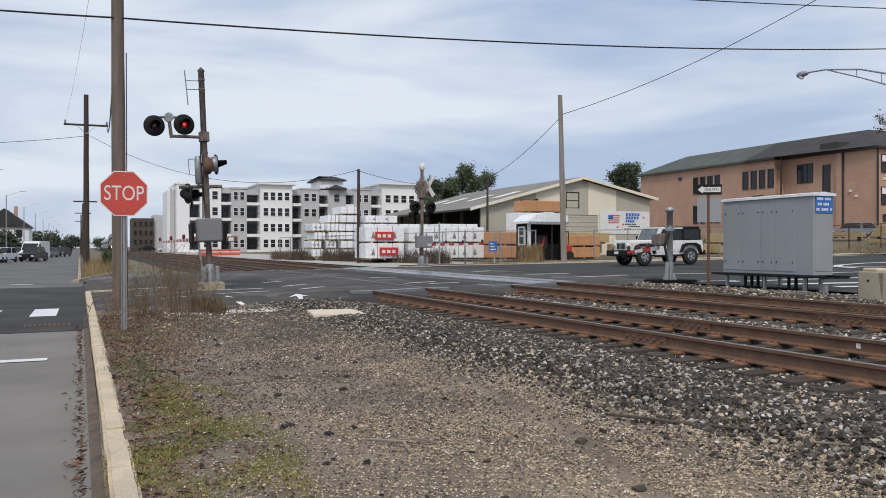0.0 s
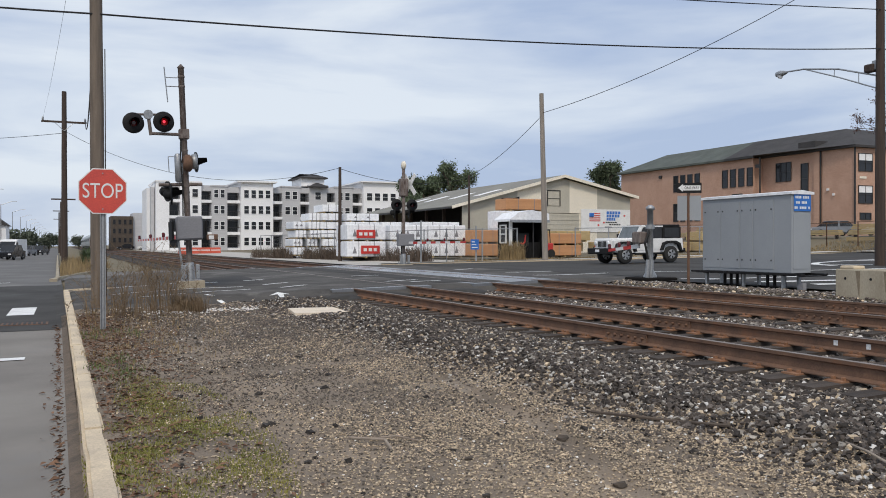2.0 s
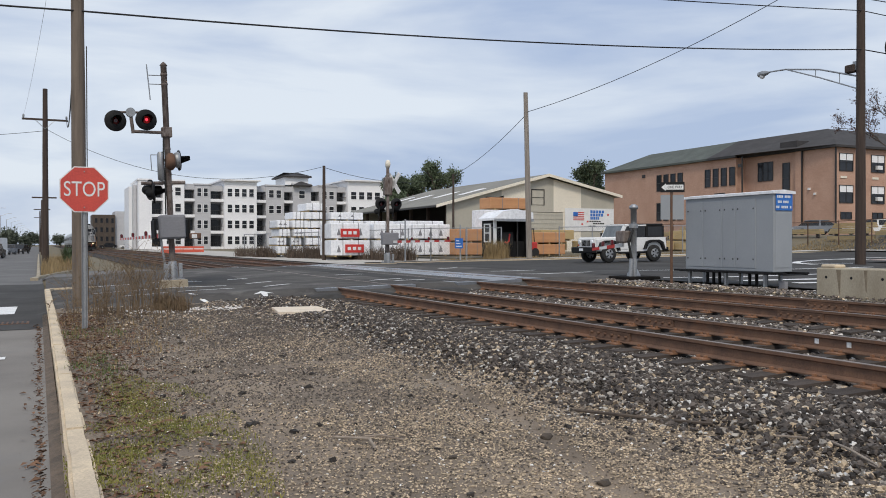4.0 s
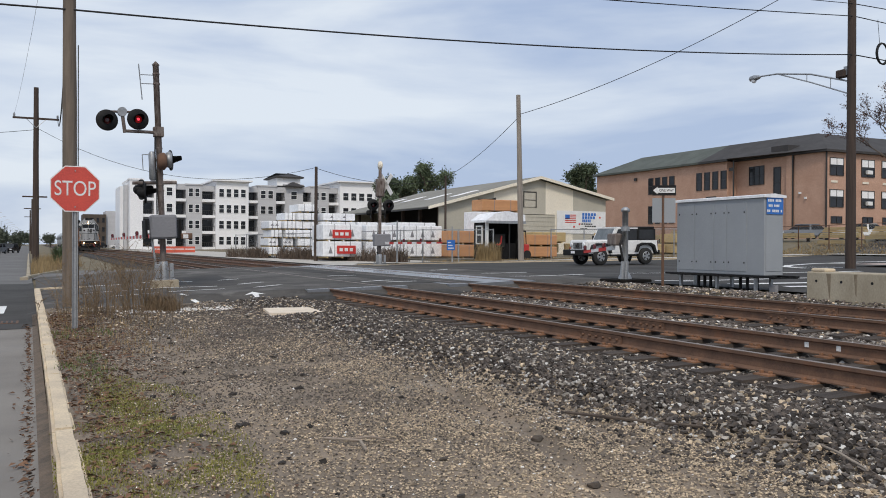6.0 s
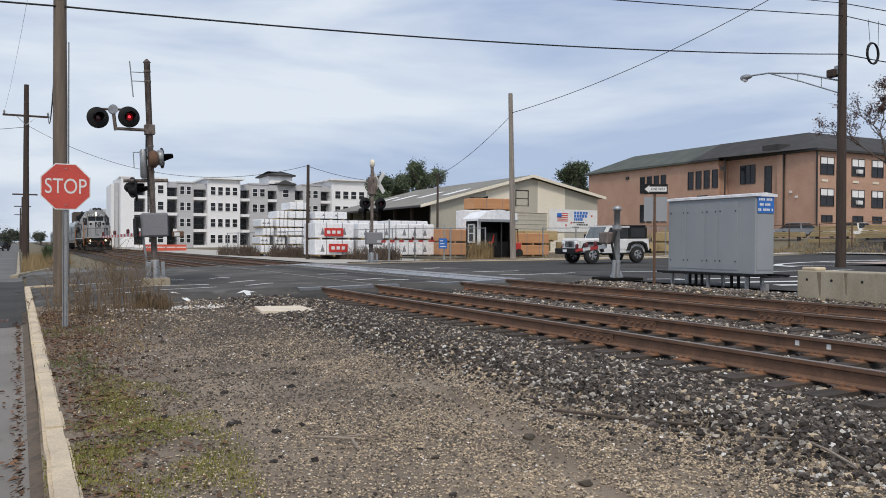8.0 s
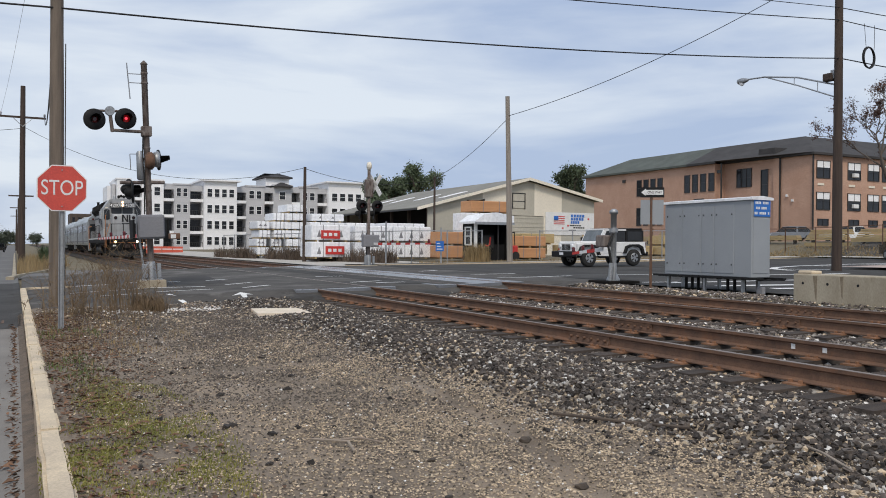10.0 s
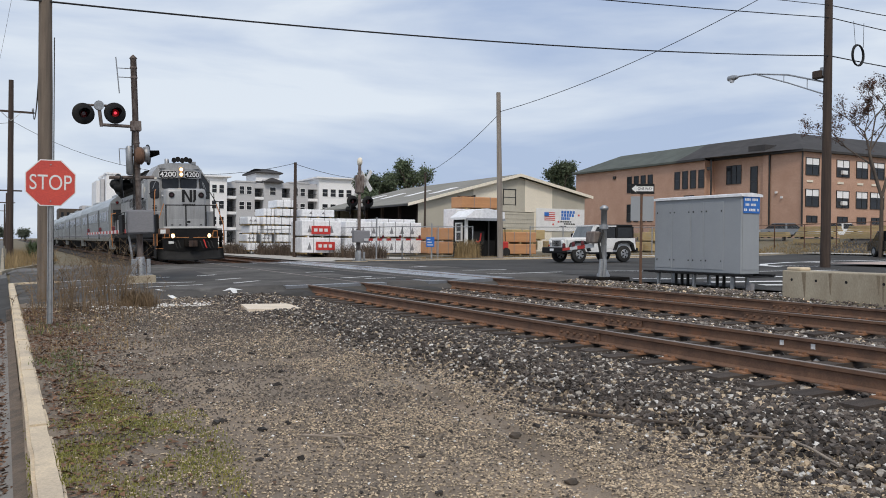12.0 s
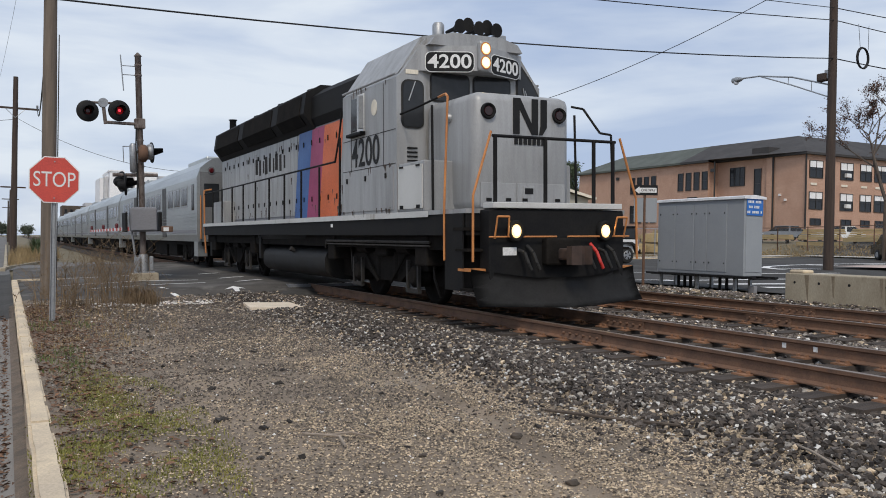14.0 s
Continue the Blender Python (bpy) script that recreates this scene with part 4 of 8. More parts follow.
signal_case()
M_STAIN = mat("brown_wall_stain", (0.20, 0.155, 0.105), (0.28, 0.23, 0.16), rough=0.95, scale=5, fine=40, bump=0.1)
wall = thing("concrete_wall", (14.55, 0, 0), "low stained concrete retaining wall with bolt holes", "wall")
for a, b in ((2.0, 5.6), (5.62, 9.2), (9.22, 12.75)):
    part("slab", new_box(0, 0.7, a, b, 0.05, 0.93, 0.025), M_CONC, wall)
for k in range(16):
    if (k * 5) % 7 > 3:
        continue
    y = 7.0 + k * 0.36 + 0.15 * math.sin(k * 2.3)
    part("rust_streak", new_prism([(y, 0.9), (y + 0.05 + 0.03 * (k % 3), 0.9), (y + 0.04, 0.55 - 0.2 * ((k * 7) % 5) / 5), (y + 0.015, 0.5 - 0.2 * ((k * 7) % 5) / 5)], "x", -0.003, 0.001), M_STAIN, wall, "brown water stain")
part("rubble", new_box(0.02, 0.34, 12.3, 12.66, 0.925, 1.0, 0.03), M_KERB, wall, "pale loose stone on the wall")
for y in (7.2, 8.1, 8.9, 9.6, 10.4, 11.2, 11.9, 12.5):
    part("bolt_hole", lathe(bmesh.new(), [(0.03, -0.004), (0.03, 0.01)], (0, y, 0.74), "x", 8), M_BLACK, wall)

one_way = thing("one_way_sign", (14.95, 17.75, 0.3), "black and white one way sign on a brown steel post", "road sign")
part("post", new_box(-0.03, 0.03, -0.02, 0.02, -0.2, 2.62), M_RUST, one_way, "brown steel post")
ow = new("sign")
ow.parent = one_way
ow.matrix_basis = pose(0, -0.04, 2.62, 0, 0, -32)
part("plate", new_box(-0.31, 0.31, -0.004, 0.004, -0.135, 0.135), M_BLACK, ow, "black sign plate")
part("arrow", new_prism([(-0.29, 0.0), (-0.17, 0.1), (-0.17, 0.065), (0.28, 0.065), (0.28, -0.065), (-0.17, -0.065), (-0.17, -0.1)], "y", -0.009, -0.005), M_WHITE, ow, "white arrow")
letters("lettering", "ONE WAY", 0.1, M_BLACK, ow, pose(0.06, -0.011, 0), wide=0.8)
part("back_plate", new_box(-0.3, 0.3, 0.03, 0.036, -0.85, -0.2), M_BOX, ow, "grey back of another sign")


# ---- the train ----


def wheelset(parent, y, r=0.51, name="wheelset"):
    """Two wheels on an axle, at its own middle so that it can turn."""
    w = new(name)
    w.parent = parent
    w.matrix_basis = pose(0, y, r)
    for s in (-1, 1):
        part("wheel", lathe(bmesh.new(), [(r, 0.68 * s), (r, 0.72 * s), (r * 0.98, 0.81 * s), (r * 0.86, 0.82 * s), (r * 0.8, 0.77 * s), (r * 0.35, 0.76 * s), (r * 0.3, 0.84 * s), (0.05, 0.84 * s)], axis="x", n=24), M_UNDER, w, "dark steel wheel")
    part("axle", new_tube((-0.7, 0, 0), (0.7, 0, 0), 0.09, n=12), M_UNDER, w)
    return w


def bogie(parent, y, base=2.74, r=0.51):
    """The side frames, springs and axle boxes of one truck."""
    for s in (-1, 1):
        bm = bmesh.new()
        prism(bm, [(y - base / 2 - 0.45, 0.62), (y - base / 2 - 0.45, 0.85), (y - 0.7, 0.92), (y + 0.7, 0.92), (y + base / 2 + 0.45, 0.85), (y + base / 2 + 0.45, 0.62),
                   (y + base / 2 - 0.4, 0.55), (y + 0.6, 0.38), (y - 0.6, 0.38), (y - base / 2 + 0.4, 0.55)], "x", s * 1.0, s * 1.16)
        part("side_frame", bm, M_UNDER, parent)
        for k in (-1, 1):
            part("axle_box", lathe(bmesh.new(), [(0.19, s * 0.98), (0.19, s * 1.24), (0.12, s * 1.28)], (0, y + k * base / 2, r), "x", 14), M_UNDER, parent)
            part("coil_spring", new_tube((s * 1.1, y + k * 0.42, 0.42), (s * 1.1, y + k * 0.42, 0.86), 0.1, n=10), M_UNDER, parent)
            part("brake_cylinder", new_tube((s * 1.2, y + k * 0.75, 1.02), (s * 1.2, y + k * 1.25, 1.02), 0.13, n=12), M_UNDER, parent)
            part("brake_rod", new_tube((s * 1.22, y + k * 0.3, 0.35), (s * 1.22, y + k * 1.1, 0.98), 0.03, n=6), M_UNDER, parent)
        for k in (-1, 1):
            for d in (0.05, 0.5):
                part("brake_hanger", new_box(min(s * 1.2, s * 1.26), max(s * 1.2, s * 1.26), y + k * (base / 2 + d - 0.3) - 0.03, y + k * (base / 2 + d - 0.3) + 0.03, 0.26, 0.8), M_DUSTY, parent)
            part("hanger_bar", new_box(min(s * 1.2, s * 1.27), max(s * 1.2, s * 1.27), y + k * (base / 2 - 0.02) - 0.26, y + k * (base / 2 - 0.02) + 0.26, 0.22, 0.29), M_DUSTY, parent)
            part("sand_pipe", new_pipe([(s * 1.15, y + k * (base / 2 + 0.62), 1.1), (s * 1.12, y + k * (base / 2 + 0.6), 0.5), (s * 0.95, y + k * (base / 2 + 0.5), 0.16)], 0.022, n=6), M_DUSTY, parent)
        part("bolster", new_box(min(s * 0.95, s * 1.3), max(s * 0.95, s * 1.3), y - 0.3, y + 0.3, 0.85, 1.15, 0.03), M_UNDER, parent)


M_TANK = mat("oily_black_tank", (0.014, 0.014, 0.015), (0.02, 0.019, 0.018), rough=0.62, scale=2, fine=30, bump=0.05, spec=0.22)
M_DARKRUST = mat("greasy_dark_rust", (0.075, 0.045, 0.035), (0.04, 0.028, 0.024), rough=0.85, scale=5, fine=40, bump=0.3)
M_GRIME = mat("rust_and_soot_stain", (0.12, 0.085, 0.065), (0.06, 0.05, 0.045), rough=0.9, scale=6, fine=60, bump=0.1, piece=0.4)
M_PLOUGH = mat("scuffed_plough_paint", (0.035, 0.034, 0.034), (0.02, 0.02, 0.02), rough=0.7, scale=2, fine=30, bump=0.1, c3=(0.06, 0.055, 0.05), spots=0.6)


def locomotive():
    t = thing("locomotive", pose(7.6, 11, 0.335, 0, -1.4, 0), "grimy silver diesel locomotive with black roof and coloured stripes", "locomotive")
    sill = part("underframe", new_box(-1.48, 1.48, 0.32, 19.4, 1.22, 1.5), M_LOCOBLK, t)
    part("walkway", new_box(-1.5, 1.5, 0.3, 19.4, 1.5, 1.57), M_LOCO, t)
    part("side_stripe", new_box(-1.507, -1.5, 1.6, 19.35, 1.47, 1.565), M_PALEPAINT, t, "dirty white edge stripe")
    part("frame_web", new_box(-1.36, 1.36, 0.5, 19.2, 1.0, 1.22), M_UNDER, t)
    # added block, no real part: fills the space under the frame with dark shade
    part("draft_gear", new_box(-0.9, 0.9, 0.4, 19.1, 0.34, 1.0), M_UNDER, t)
    # front end
    part("pilot", new_box(-1.25, 1.25, 0.02, 0.32, 0.55, 1.55, 0.02), M_LOCOBLK, t, "black pilot plate")
    part("anticlimber", new_box(-1.2, 1.2, -0.02, 0.3, 1.57, 1.66, 0.01), M_PALEPAINT, t, "white-edged anticlimber")
    bm = bmesh.new()
    cols, rows = 12, 6
    grid = []
    for j in range(rows + 1):
        v = j / rows
        row = []
        for i in range(cols + 1):
            x = -1.52 + 3.04 * i / cols
            k = 1 - abs(x) / 1.52
            top = 0.74 - 0.14 * min(1, k * 1.6)
            z = 0.15 + 0.05 * (1 - k) + (top - 0.15 - 0.05 * (1 - k)) * v
            row.append(bm.verts.new((x, 0.1 - 0.34 * k - 0.24 * (1 - v) ** 2, z)))
        grid.append(row)
    for j in range(rows):
        for i in range(cols):
            bm.faces.new((grid[j][i], grid[j][i + 1], grid[j + 1][i + 1], grid[j + 1][i])).smooth = True
    bmesh.ops.solidify(bm, geom=bm.faces[:], thickness=0.04)
    part("snow_plough", bm, M_PLOUGH, t, "black steel snow plough")
    for s in (-1, 1):
        part("plough_bracket", new_box(s * 0.9 - 0.05, s * 0.9 + 0.05, 0.06, 0.3, 0.3, 0.72), M_UNDER, t)
        part("ditch_light", lathe(bmesh.new(), [(0.13, 0.05), (0.14, -0.05), (0.125, -0.10), (0.088, -0.066)], (s * 0.83, 0, 1.27), "y", 20), M_LOCOBLK, t)
        part("ditch_lens", lathe(bmesh.new(), [(0.052, -0.08), (0.05, -0.09), (0.03, -0.1)], (s * 0.83, 0, 1.27), "y", 20), M_LAMPON, t, "lit round headlight")
        part("ditch_reflector", lathe(bmesh.new(), [(0.085, -0.07), (0.08, -0.076), (0.05, -0.084)], (s * 0.83, 0, 1.27), "y", 20), M_LAMPRING, t)
        # steps in the corner wells
        for k, z in enumerate((0.42, 0.72, 1.02, 1.3)):
            part("step", new_box(s * 1.37 - 0.16, s * 1.37 + 0.16, 0.05 + 0.08 * k, 0.42 + 0.08 * k, z - 0.02, z + 0.02), M_HANDRAIL if k == 1 else M_UNDER, t)
        part("step_side", new_box(s * 1.51 - 0.012, s * 1.51 + 0.012, 0.36, 0.95, 0.4, 1.5), M_LOCOBLK, t)
        part("grab_rail", new_pipe([(s * 1.53, 0.02, 0.85), (s * 1.52, 0.03, 1.75), (s * 1.2, 0.05, 2.72)], 0.02), M_HANDRAIL, t, "orange grab rail")
        if s < 0:
            part("grab_rail", new_pipe([(s * 1.53, 0.95, 0.85), (s * 1.53, 0.95, 1.6), (s * 1.45, 0.98, 3.35), (s * 1.4, 1.15, 3.42), (s * 1.35, 1.5, 3.42)], 0.02), M_HANDRAIL, t, "orange grab rail")
            part("entry_rail", new_pipe([(-1.35, 1.5, 3.42), (-1.42, 2.2, 3.34), (-1.45, 2.8, 3.3)], 0.02), M_LOCOBLK, t)
        else:
            part("grab_rail", new_pipe([(1.5, 0.6, 1.7), (1.47, 0.62, 2.85), (1.3, 0.7, 2.88), (1.1, 0.9, 3.3), (0.92, 1.0, 3.34)], 0.02), M_LOCOBLK, t, "black grab rail")
        part("corner_post", new_tube((s * 1.43, 1.55, 1.55), (s * 1.42, 1.6, 3.3), 0.022), M_LOCOBLK, t)
        part("uncoupling_lever", new_pipe([(s * 1.2, -0.05, 1.18), (s * 1.2, -0.14, 1.45), (s * 1.0, -0.14, 1.45), (s * 0.98, -0.08, 1.2)], 0.014), M_HANDRAIL, t)
        part("cut_lever_bar", new_tube((s * 1.3, -0.06, 1.2), (s * 0.1, -0.06, 1.2), 0.012), M_HANDRAIL, t)
    part("front_rail", new_pipe([(-1.15, 0.1, 2.66), (1.15, 0.1, 2.66)], 0.025), M_LOCOBLK, t)
    for x in (-1.1, -0.2, 0.72, 1.1):
        part("rail_post", new_tube((x, 0.1, 1.6), (x, 0.1, 2.66), 0.032), M_LOCOBLK, t)
    part("buffer_housing", new_box(-0.32, 0.32, -0.12, 0.1, 0.78, 1.18, 0.03), M_UNDER, t)
    part("coupler", new_box(-0.11, 0.11, -0.46, -0.1, 0.86, 1.04, 0.03), M_DARKRUST, t, "dark rusty knuckle coupler")
    part("knuckle", new_prism([(-0.18, -0.44), (-0.2, -0.6), (-0.06, -0.66), (-0.02, -0.54), (0.1, -0.52), (0.16, -0.62), (0.2, -0.46), (0.08, -0.4)], "z", 0.8, 1.08), M_DARKRUST, t, "hooked coupler knuckle")
    for x, dz in ((-0.75, 0.0), (-0.6, 0.06), (0.42, 0.02), (0.58, 0.08), (0.74, 0.0), (0.9, 0.05)):
        part("air_hose", new_pipe([(x, 0.0, 1.02 + dz), (x + 0.02, -0.14, 0.98), (x + 0.05, -0.2, 0.82), (x + 0.1, -0.2, 0.72)], 0.028), M_REDP if x == 0.58 else M_RUBBER, t)
    part("warning_label", new_box(-1.02, -0.78, 0.01, 0.018, 0.94, 1.06), M_WHITE, t, "small white warning label")
    # nose
    nose = part("nose", new_box(-0.94, 0.94, 1.05, 2.86, 1.57, 3.5, 0.15), M_LOCO, t, "silver short hood", smooth=True)
    for x0, x1 in ((-0.82, -0.15), (-0.13, 0.82)):
        part("nose_door", new_box(x0, x1, 1.035, 1.06, 1.62, 2.02, 0.008), M_LOCO, nose)
        for z in (1.72,):
            part("latch", new_box(x0 + 0.1, x0 + 0.19, 1.015, 1.04, z, z + 0.05), M_LOCOBLK, nose)
            part("latch", new_box(x1 - 0.2, x1 - 0.11, 1.015, 1.04, z, z + 0.05), M_LOCOBLK, nose)
    part("jumper_socket", new_box(-0.02, 0.2, 1.02, 1.045, 1.66, 1.98, 0.01), M_LOCO, nose)
    part("jumper_slot", new_box(0.01, 0.17, 1.015, 1.022, 1.84, 1.94), M_BLACK, nose)
    for x in (-0.68, 0.7):
        part("class_light", lathe(bmesh.new(), [(0.13, 0.06), (0.135, -0.02), (0.12, -0.06), (0.09, -0.02)], (x, 1.05, 3.18), "y", 20), M_LOCOBLK, nose, "round black marker lamp")
        part("class_lens", lathe(bmesh.new(), [(0.088, -0.015), (0.07, -0.035)], (x, 1.05, 3.18), "y", 16), M_DARKLENS, nose)
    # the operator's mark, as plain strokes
    mark = new_prism([(-0.26, 2.86), (-0.26, 3.4), (-0.15, 3.4), (0.03, 3.02), (0.03, 3.4), (0.13, 3.4), (0.13, 2.86), (0.03, 2.86), (-0.16, 3.24), (-0.16, 2.86)], "y", 1.036, 1.046)
    prism(mark, [(0.17, 3.4), (0.27, 3.4), (0.27, 2.98), (0.2, 2.86), (0.145, 2.86), (0.17, 3.0)], "y", 1.036, 1.046)
    for v in mark.verts:
        v.co.x = v.co.x * 1.25 + 0.12
        v.co.z = 3.13 + (v.co.z - 3.13) * 1.1
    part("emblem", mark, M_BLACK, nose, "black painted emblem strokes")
    for i in range(7):
        part("lettering_bar", new_box(-0.18 + i * 0.088, -0.115 + i * 0.088, 1.036, 1.046, 2.66, 2.76), M_BLACK, nose)
    for s in (-1, 1):
        part("battery_box", new_box(min(s * 0.88, s * 1.47), max(s * 0.88, s * 1.47), 1.8, 2.86, 1.57, 2.42, 0.02), M_LOCO, t)
        part("battery_door", new_box(s * 1.485 - 0.01, s * 1.485 + 0.01, 1.84, 2.82, 1.62, 2.36), M_PALEPAINT, t, "patched pale battery door")
        for y in (1.92, 2.6):
            part("door_latch", new_box(s * 1.5 - 0.012, s * 1.5 + 0.012, y, y + 0.12, 1.62, 1.68), M_LOCOBLK, t)
            part("door_hinge", new_box(s * 1.5 - 0.01, s * 1.5 + 0.01, y, y + 0.14, 2.33, 2.36), M_LOCOBLK, t)
        part("warning_sticker", new_box(s * 1.2 - 0.12, s * 1.2 + 0.12, 2.848, 2.862, 3.98, 4.05), M_CREAM, t)
        part("placard", new_box(s * 0.905 - 0.006, s * 0.905 + 0.006, 1.35, 1.65, 3.1, 3.3), M_CREAM, t)
        part("nose_lamp", lathe(bmesh.new(), [(0.08, 0), (0.08, s * 0.1), (0.05, s * 0.13)], (s * 0.89, 1.9, 3.15), "x", 12), M_GALV, t)
    # cab
    prof = [(-1.5, 1.57), (1.5, 1.57), (1.5, 3.92), (1.38, 4.02), (0.92, 4.58), (0.55, 4.68), (-0.55, 4.68), (-0.92, 4.58), (-1.38, 4.02), (-1.5, 3.92)]
    cab = part("cab", new_prism(prof, "y", 2.86, 5.6), M_LOCO, t, "silver driver's cab")
    part("cab_roof", new_prism([(1.42, 4.0), (0.95, 4.62), (0.55, 4.71), (-0.55, 4.71), (-0.95, 4.62), (-1.42, 4.0), (-0.9, 4.55), (0, 4.66), (0.9, 4.55)], "y", 3.0, 5.62), M_LOCO, t)
    part("brow", new_prism([(-1.1, 2.87), (-1.04, 2.8), (-0.12, 2.4), (0.12, 2.4), (1.04, 2.8), (1.1, 2.87)], "z", 4.04, 4.44), M_LOCO, cab, "peaked brow over the windscreen")
    part("brow_top", new_prism([(-0.97, 4.44), (0.97, 4.44), (0.86, 4.57), (0.5, 4.66), (-0.5, 4.66), (-0.86, 4.57)], "y", 2.62, 2.87), M_LOCO, cab)
    for s in (-1, 1):
        nb = part("number_board", new_prism(rrect(0.86, 0.34, 0.1), "y", -0.016, 0.0), M_BLACK, cab, "black number board with white figures")
        nb.matrix_basis = pose(s * 0.575, 2.597, 4.34, 0, 0, s * 23.5)
        letters("number", "4200", 0.34, M_WHITE, nb, pose(0, -0.019, -0.005), wide=1.16, bold=0.006)
        part("board_rim", new_prism(rrect(0.89, 0.37, 0.11), "y", -0.01, 0.0), M_WHITE, nb)
        x0, x1 = sorted((s * 0.06, s * 0.82))
        part("windscreen", new_prism(rrect(x1 - x0, 0.42, 0.07, (x0 + x1) / 2, 3.8), "y", 2.835, 2.862), M_GLASS, cab, "dark windscreen pane")
        part("windscreen_gasket", new_prism(rrect(x1 - x0 + 0.05, 0.47, 0.09, (x0 + x1) / 2, 3.8), "y", 2.845, 2.861), M_RUBBER, cab)
        x0, x1 = sorted((s * 1.0, s * 1.38))
        if s < 0:
            part("door_window", new_prism(rrect(x1 - x0, 0.76, 0.1, (x0 + x1) / 2, 3.48), "y", 2.83, 2.862), M_GLASS, cab, "dark rounded door window")
            part("window_gasket", new_prism(rrect(x1 - x0 + 0.06, 0.82, 0.12, (x0 + x1) / 2, 3.48), "y", 2.842, 2.861), M_RUBBER, cab)
        else:
            part("corner_window", new_prism([(1.0, 3.1), (1.44, 3.1), (1.44, 3.78), (1.3, 3.98), (1.04, 4.26), (1.0, 4.2)], "y", 2.83, 2.862), M_GLASS, cab, "dark corner window under the roof slope")
            part("corner_gasket", new_prism([(0.97, 3.07), (1.47, 3.07), (1.47, 3.8), (1.32, 4.02), (1.05, 4.31), (0.97, 4.25)], "y", 2.842, 2.861), M_RUBBER, cab)
            part("corner_wiper", new_tube((1.3, 2.815, 3.2), (1.1, 2.815, 3.9), 0.012, n=6), M_GALV, cab)
        part("wiper", new_tube((s * 1.28, 2.82, 3.55), (s * 1.15, 2.82, 3.86), 0.012, n=6), M_GALV, cab)
        for k in range(4):
            part("louvre", new_box(s * 1.2 - 0.1, s * 1.2 + 0.1, 2.84, 2.862, 2.48 + k * 0.075, 2.51 + k * 0.075), M_BLACK, cab)
        part("side_window", new_box(s * 1.505 - 0.012, s * 1.505 + 0.012, 4.45, 5.1, 3.22, 3.82, 0.01), M_GLASS, cab, "sliding cab side window")
        part("side_window_frame", new_box(s * 1.51 - 0.01, s * 1.51 + 0.01, 4.4, 4.75, 3.18, 3.86), M_WHITE, cab, "white sliding sash")
        part("arm_rest", new_box(s * 1.55 - 0.06, s * 1.55 + 0.06, 4.35, 5.15, 3.1, 3.17, 0.02), M_LOCOBLK, cab)
        part("mirror", new_box(s * 1.6 - 0.08, s * 1.6 + 0.02, 4.25, 4.32, 3.2, 3.8, 0.01), M_GALV, cab)
        part("cab_emblem", lathe(bmesh.new(), [(0.14, s * 1.5), (0.14, s * 1.508)], (0, 3.9, 3.55), "x", 20), M_CREAM, cab, "round faded emblem")
        part("rain_gutter", new_tube((s * 1.5, 2.9, 3.98), (s * 1.5, 5.6, 3.98), 0.02, n=6), M_LOCO, cab)
        part("cab_panel", new_box(s * 1.503 - 0.01, s * 1.503 + 0.01, 3.0, 5.55, 1.62, 2.42, 0.008), M_LOCO, cab)
        for y in (3.3, 4.3, 5.3):
            part("latch", new_box(s * 1.52 - 0.012, s * 1.52 + 0.012, y, y + 0.05, 2.2, 2.3), M_LOCOBLK, cab)
    letters("side_number", "4200", 0.77, M_BLACK, cab, pose(-1.508, 4.36, 2.74, 0, 0, -90), wide=0.95, bold=0.006, label="black road number")
    letters("side_number", "4200", 0.52, M_BLACK, cab, pose(1.508, 4.45, 2.82, 0, 0, 90), wide=0.95, bold=0.006, label="black road number")
    part("headlight_case", new_box(-0.13, 0.13, 2.3, 2.45, 4.03, 4.52, 0.05), M_LOCO, cab)
    for z in (4.165, 4.385):
        part("headlight", lathe(bmesh.new(), [(0.055, -0.014), (0.05, -0.022), (0.03, -0.03)], (0, 2.3, z), "y", 18), M_LAMPON, cab, "lit headlight")
        part("headlight_reflector", lathe(bmesh.new(), [(0.085, -0.009), (0.08, -0.014), (0.05, -0.018)], (0, 2.3, z), "y", 18), M_LAMPRING, cab)
        part("headlight_bezel", lathe(bmesh.new(), [(0.11, 0.0), (0.105, -0.008)], (0, 2.302, z), "y", 18), M_HANDRAIL, cab)
    part("beacon", lathe(bmesh.new(), [(0.11, 4.66), (0.11, 4.86), (0.08, 4.9)], (-0.55, 3.1, 0), "z", 16), M_GALV, t)
    for k, x in enumerate((-0.25, -0.05, 0.15, 0.35, 0.52)):
        part("horn", lathe(bmesh.new(), [(0.12, -0.2), (0.07, -0.1), (0.035, 0.05), (0.03, 0.35)], (x, 3.0 + 0.06 * (k % 2), 4.82 + 0.05 * (k % 2)), "y", 14), M_LOCOBLK, t, "black air horn")
    part("roof_vent", new_box(0.6, 0.85, 3.0, 3.5, 4.6, 4.8, 0.02), M_GALV, t)
    # long hood
    hood = part("long_hood", new_box(-0.89, 0.89, 5.6, 19.0, 1.57, 4.3, 0.03), M_APTD, t, "silver long hood")
    y = 5.75
    while y < 18.4:
        for s in (-1, 1):
            x0, x1 = sorted((s * 0.885, s * 0.91))
            part("hood_door", new_box(x0, x1, y, y + 0.575, 1.68, 3.72, 0.006), M_LOCO, hood)
            for z in (2.0, 3.4):
                part("latch", new_box(min(s * 0.905, s * 0.935), max(s * 0.905, s * 0.935), y + 0.03, y + 0.07, z, z + 0.12), M_LOCOBLK, hood)
        y += 0.6
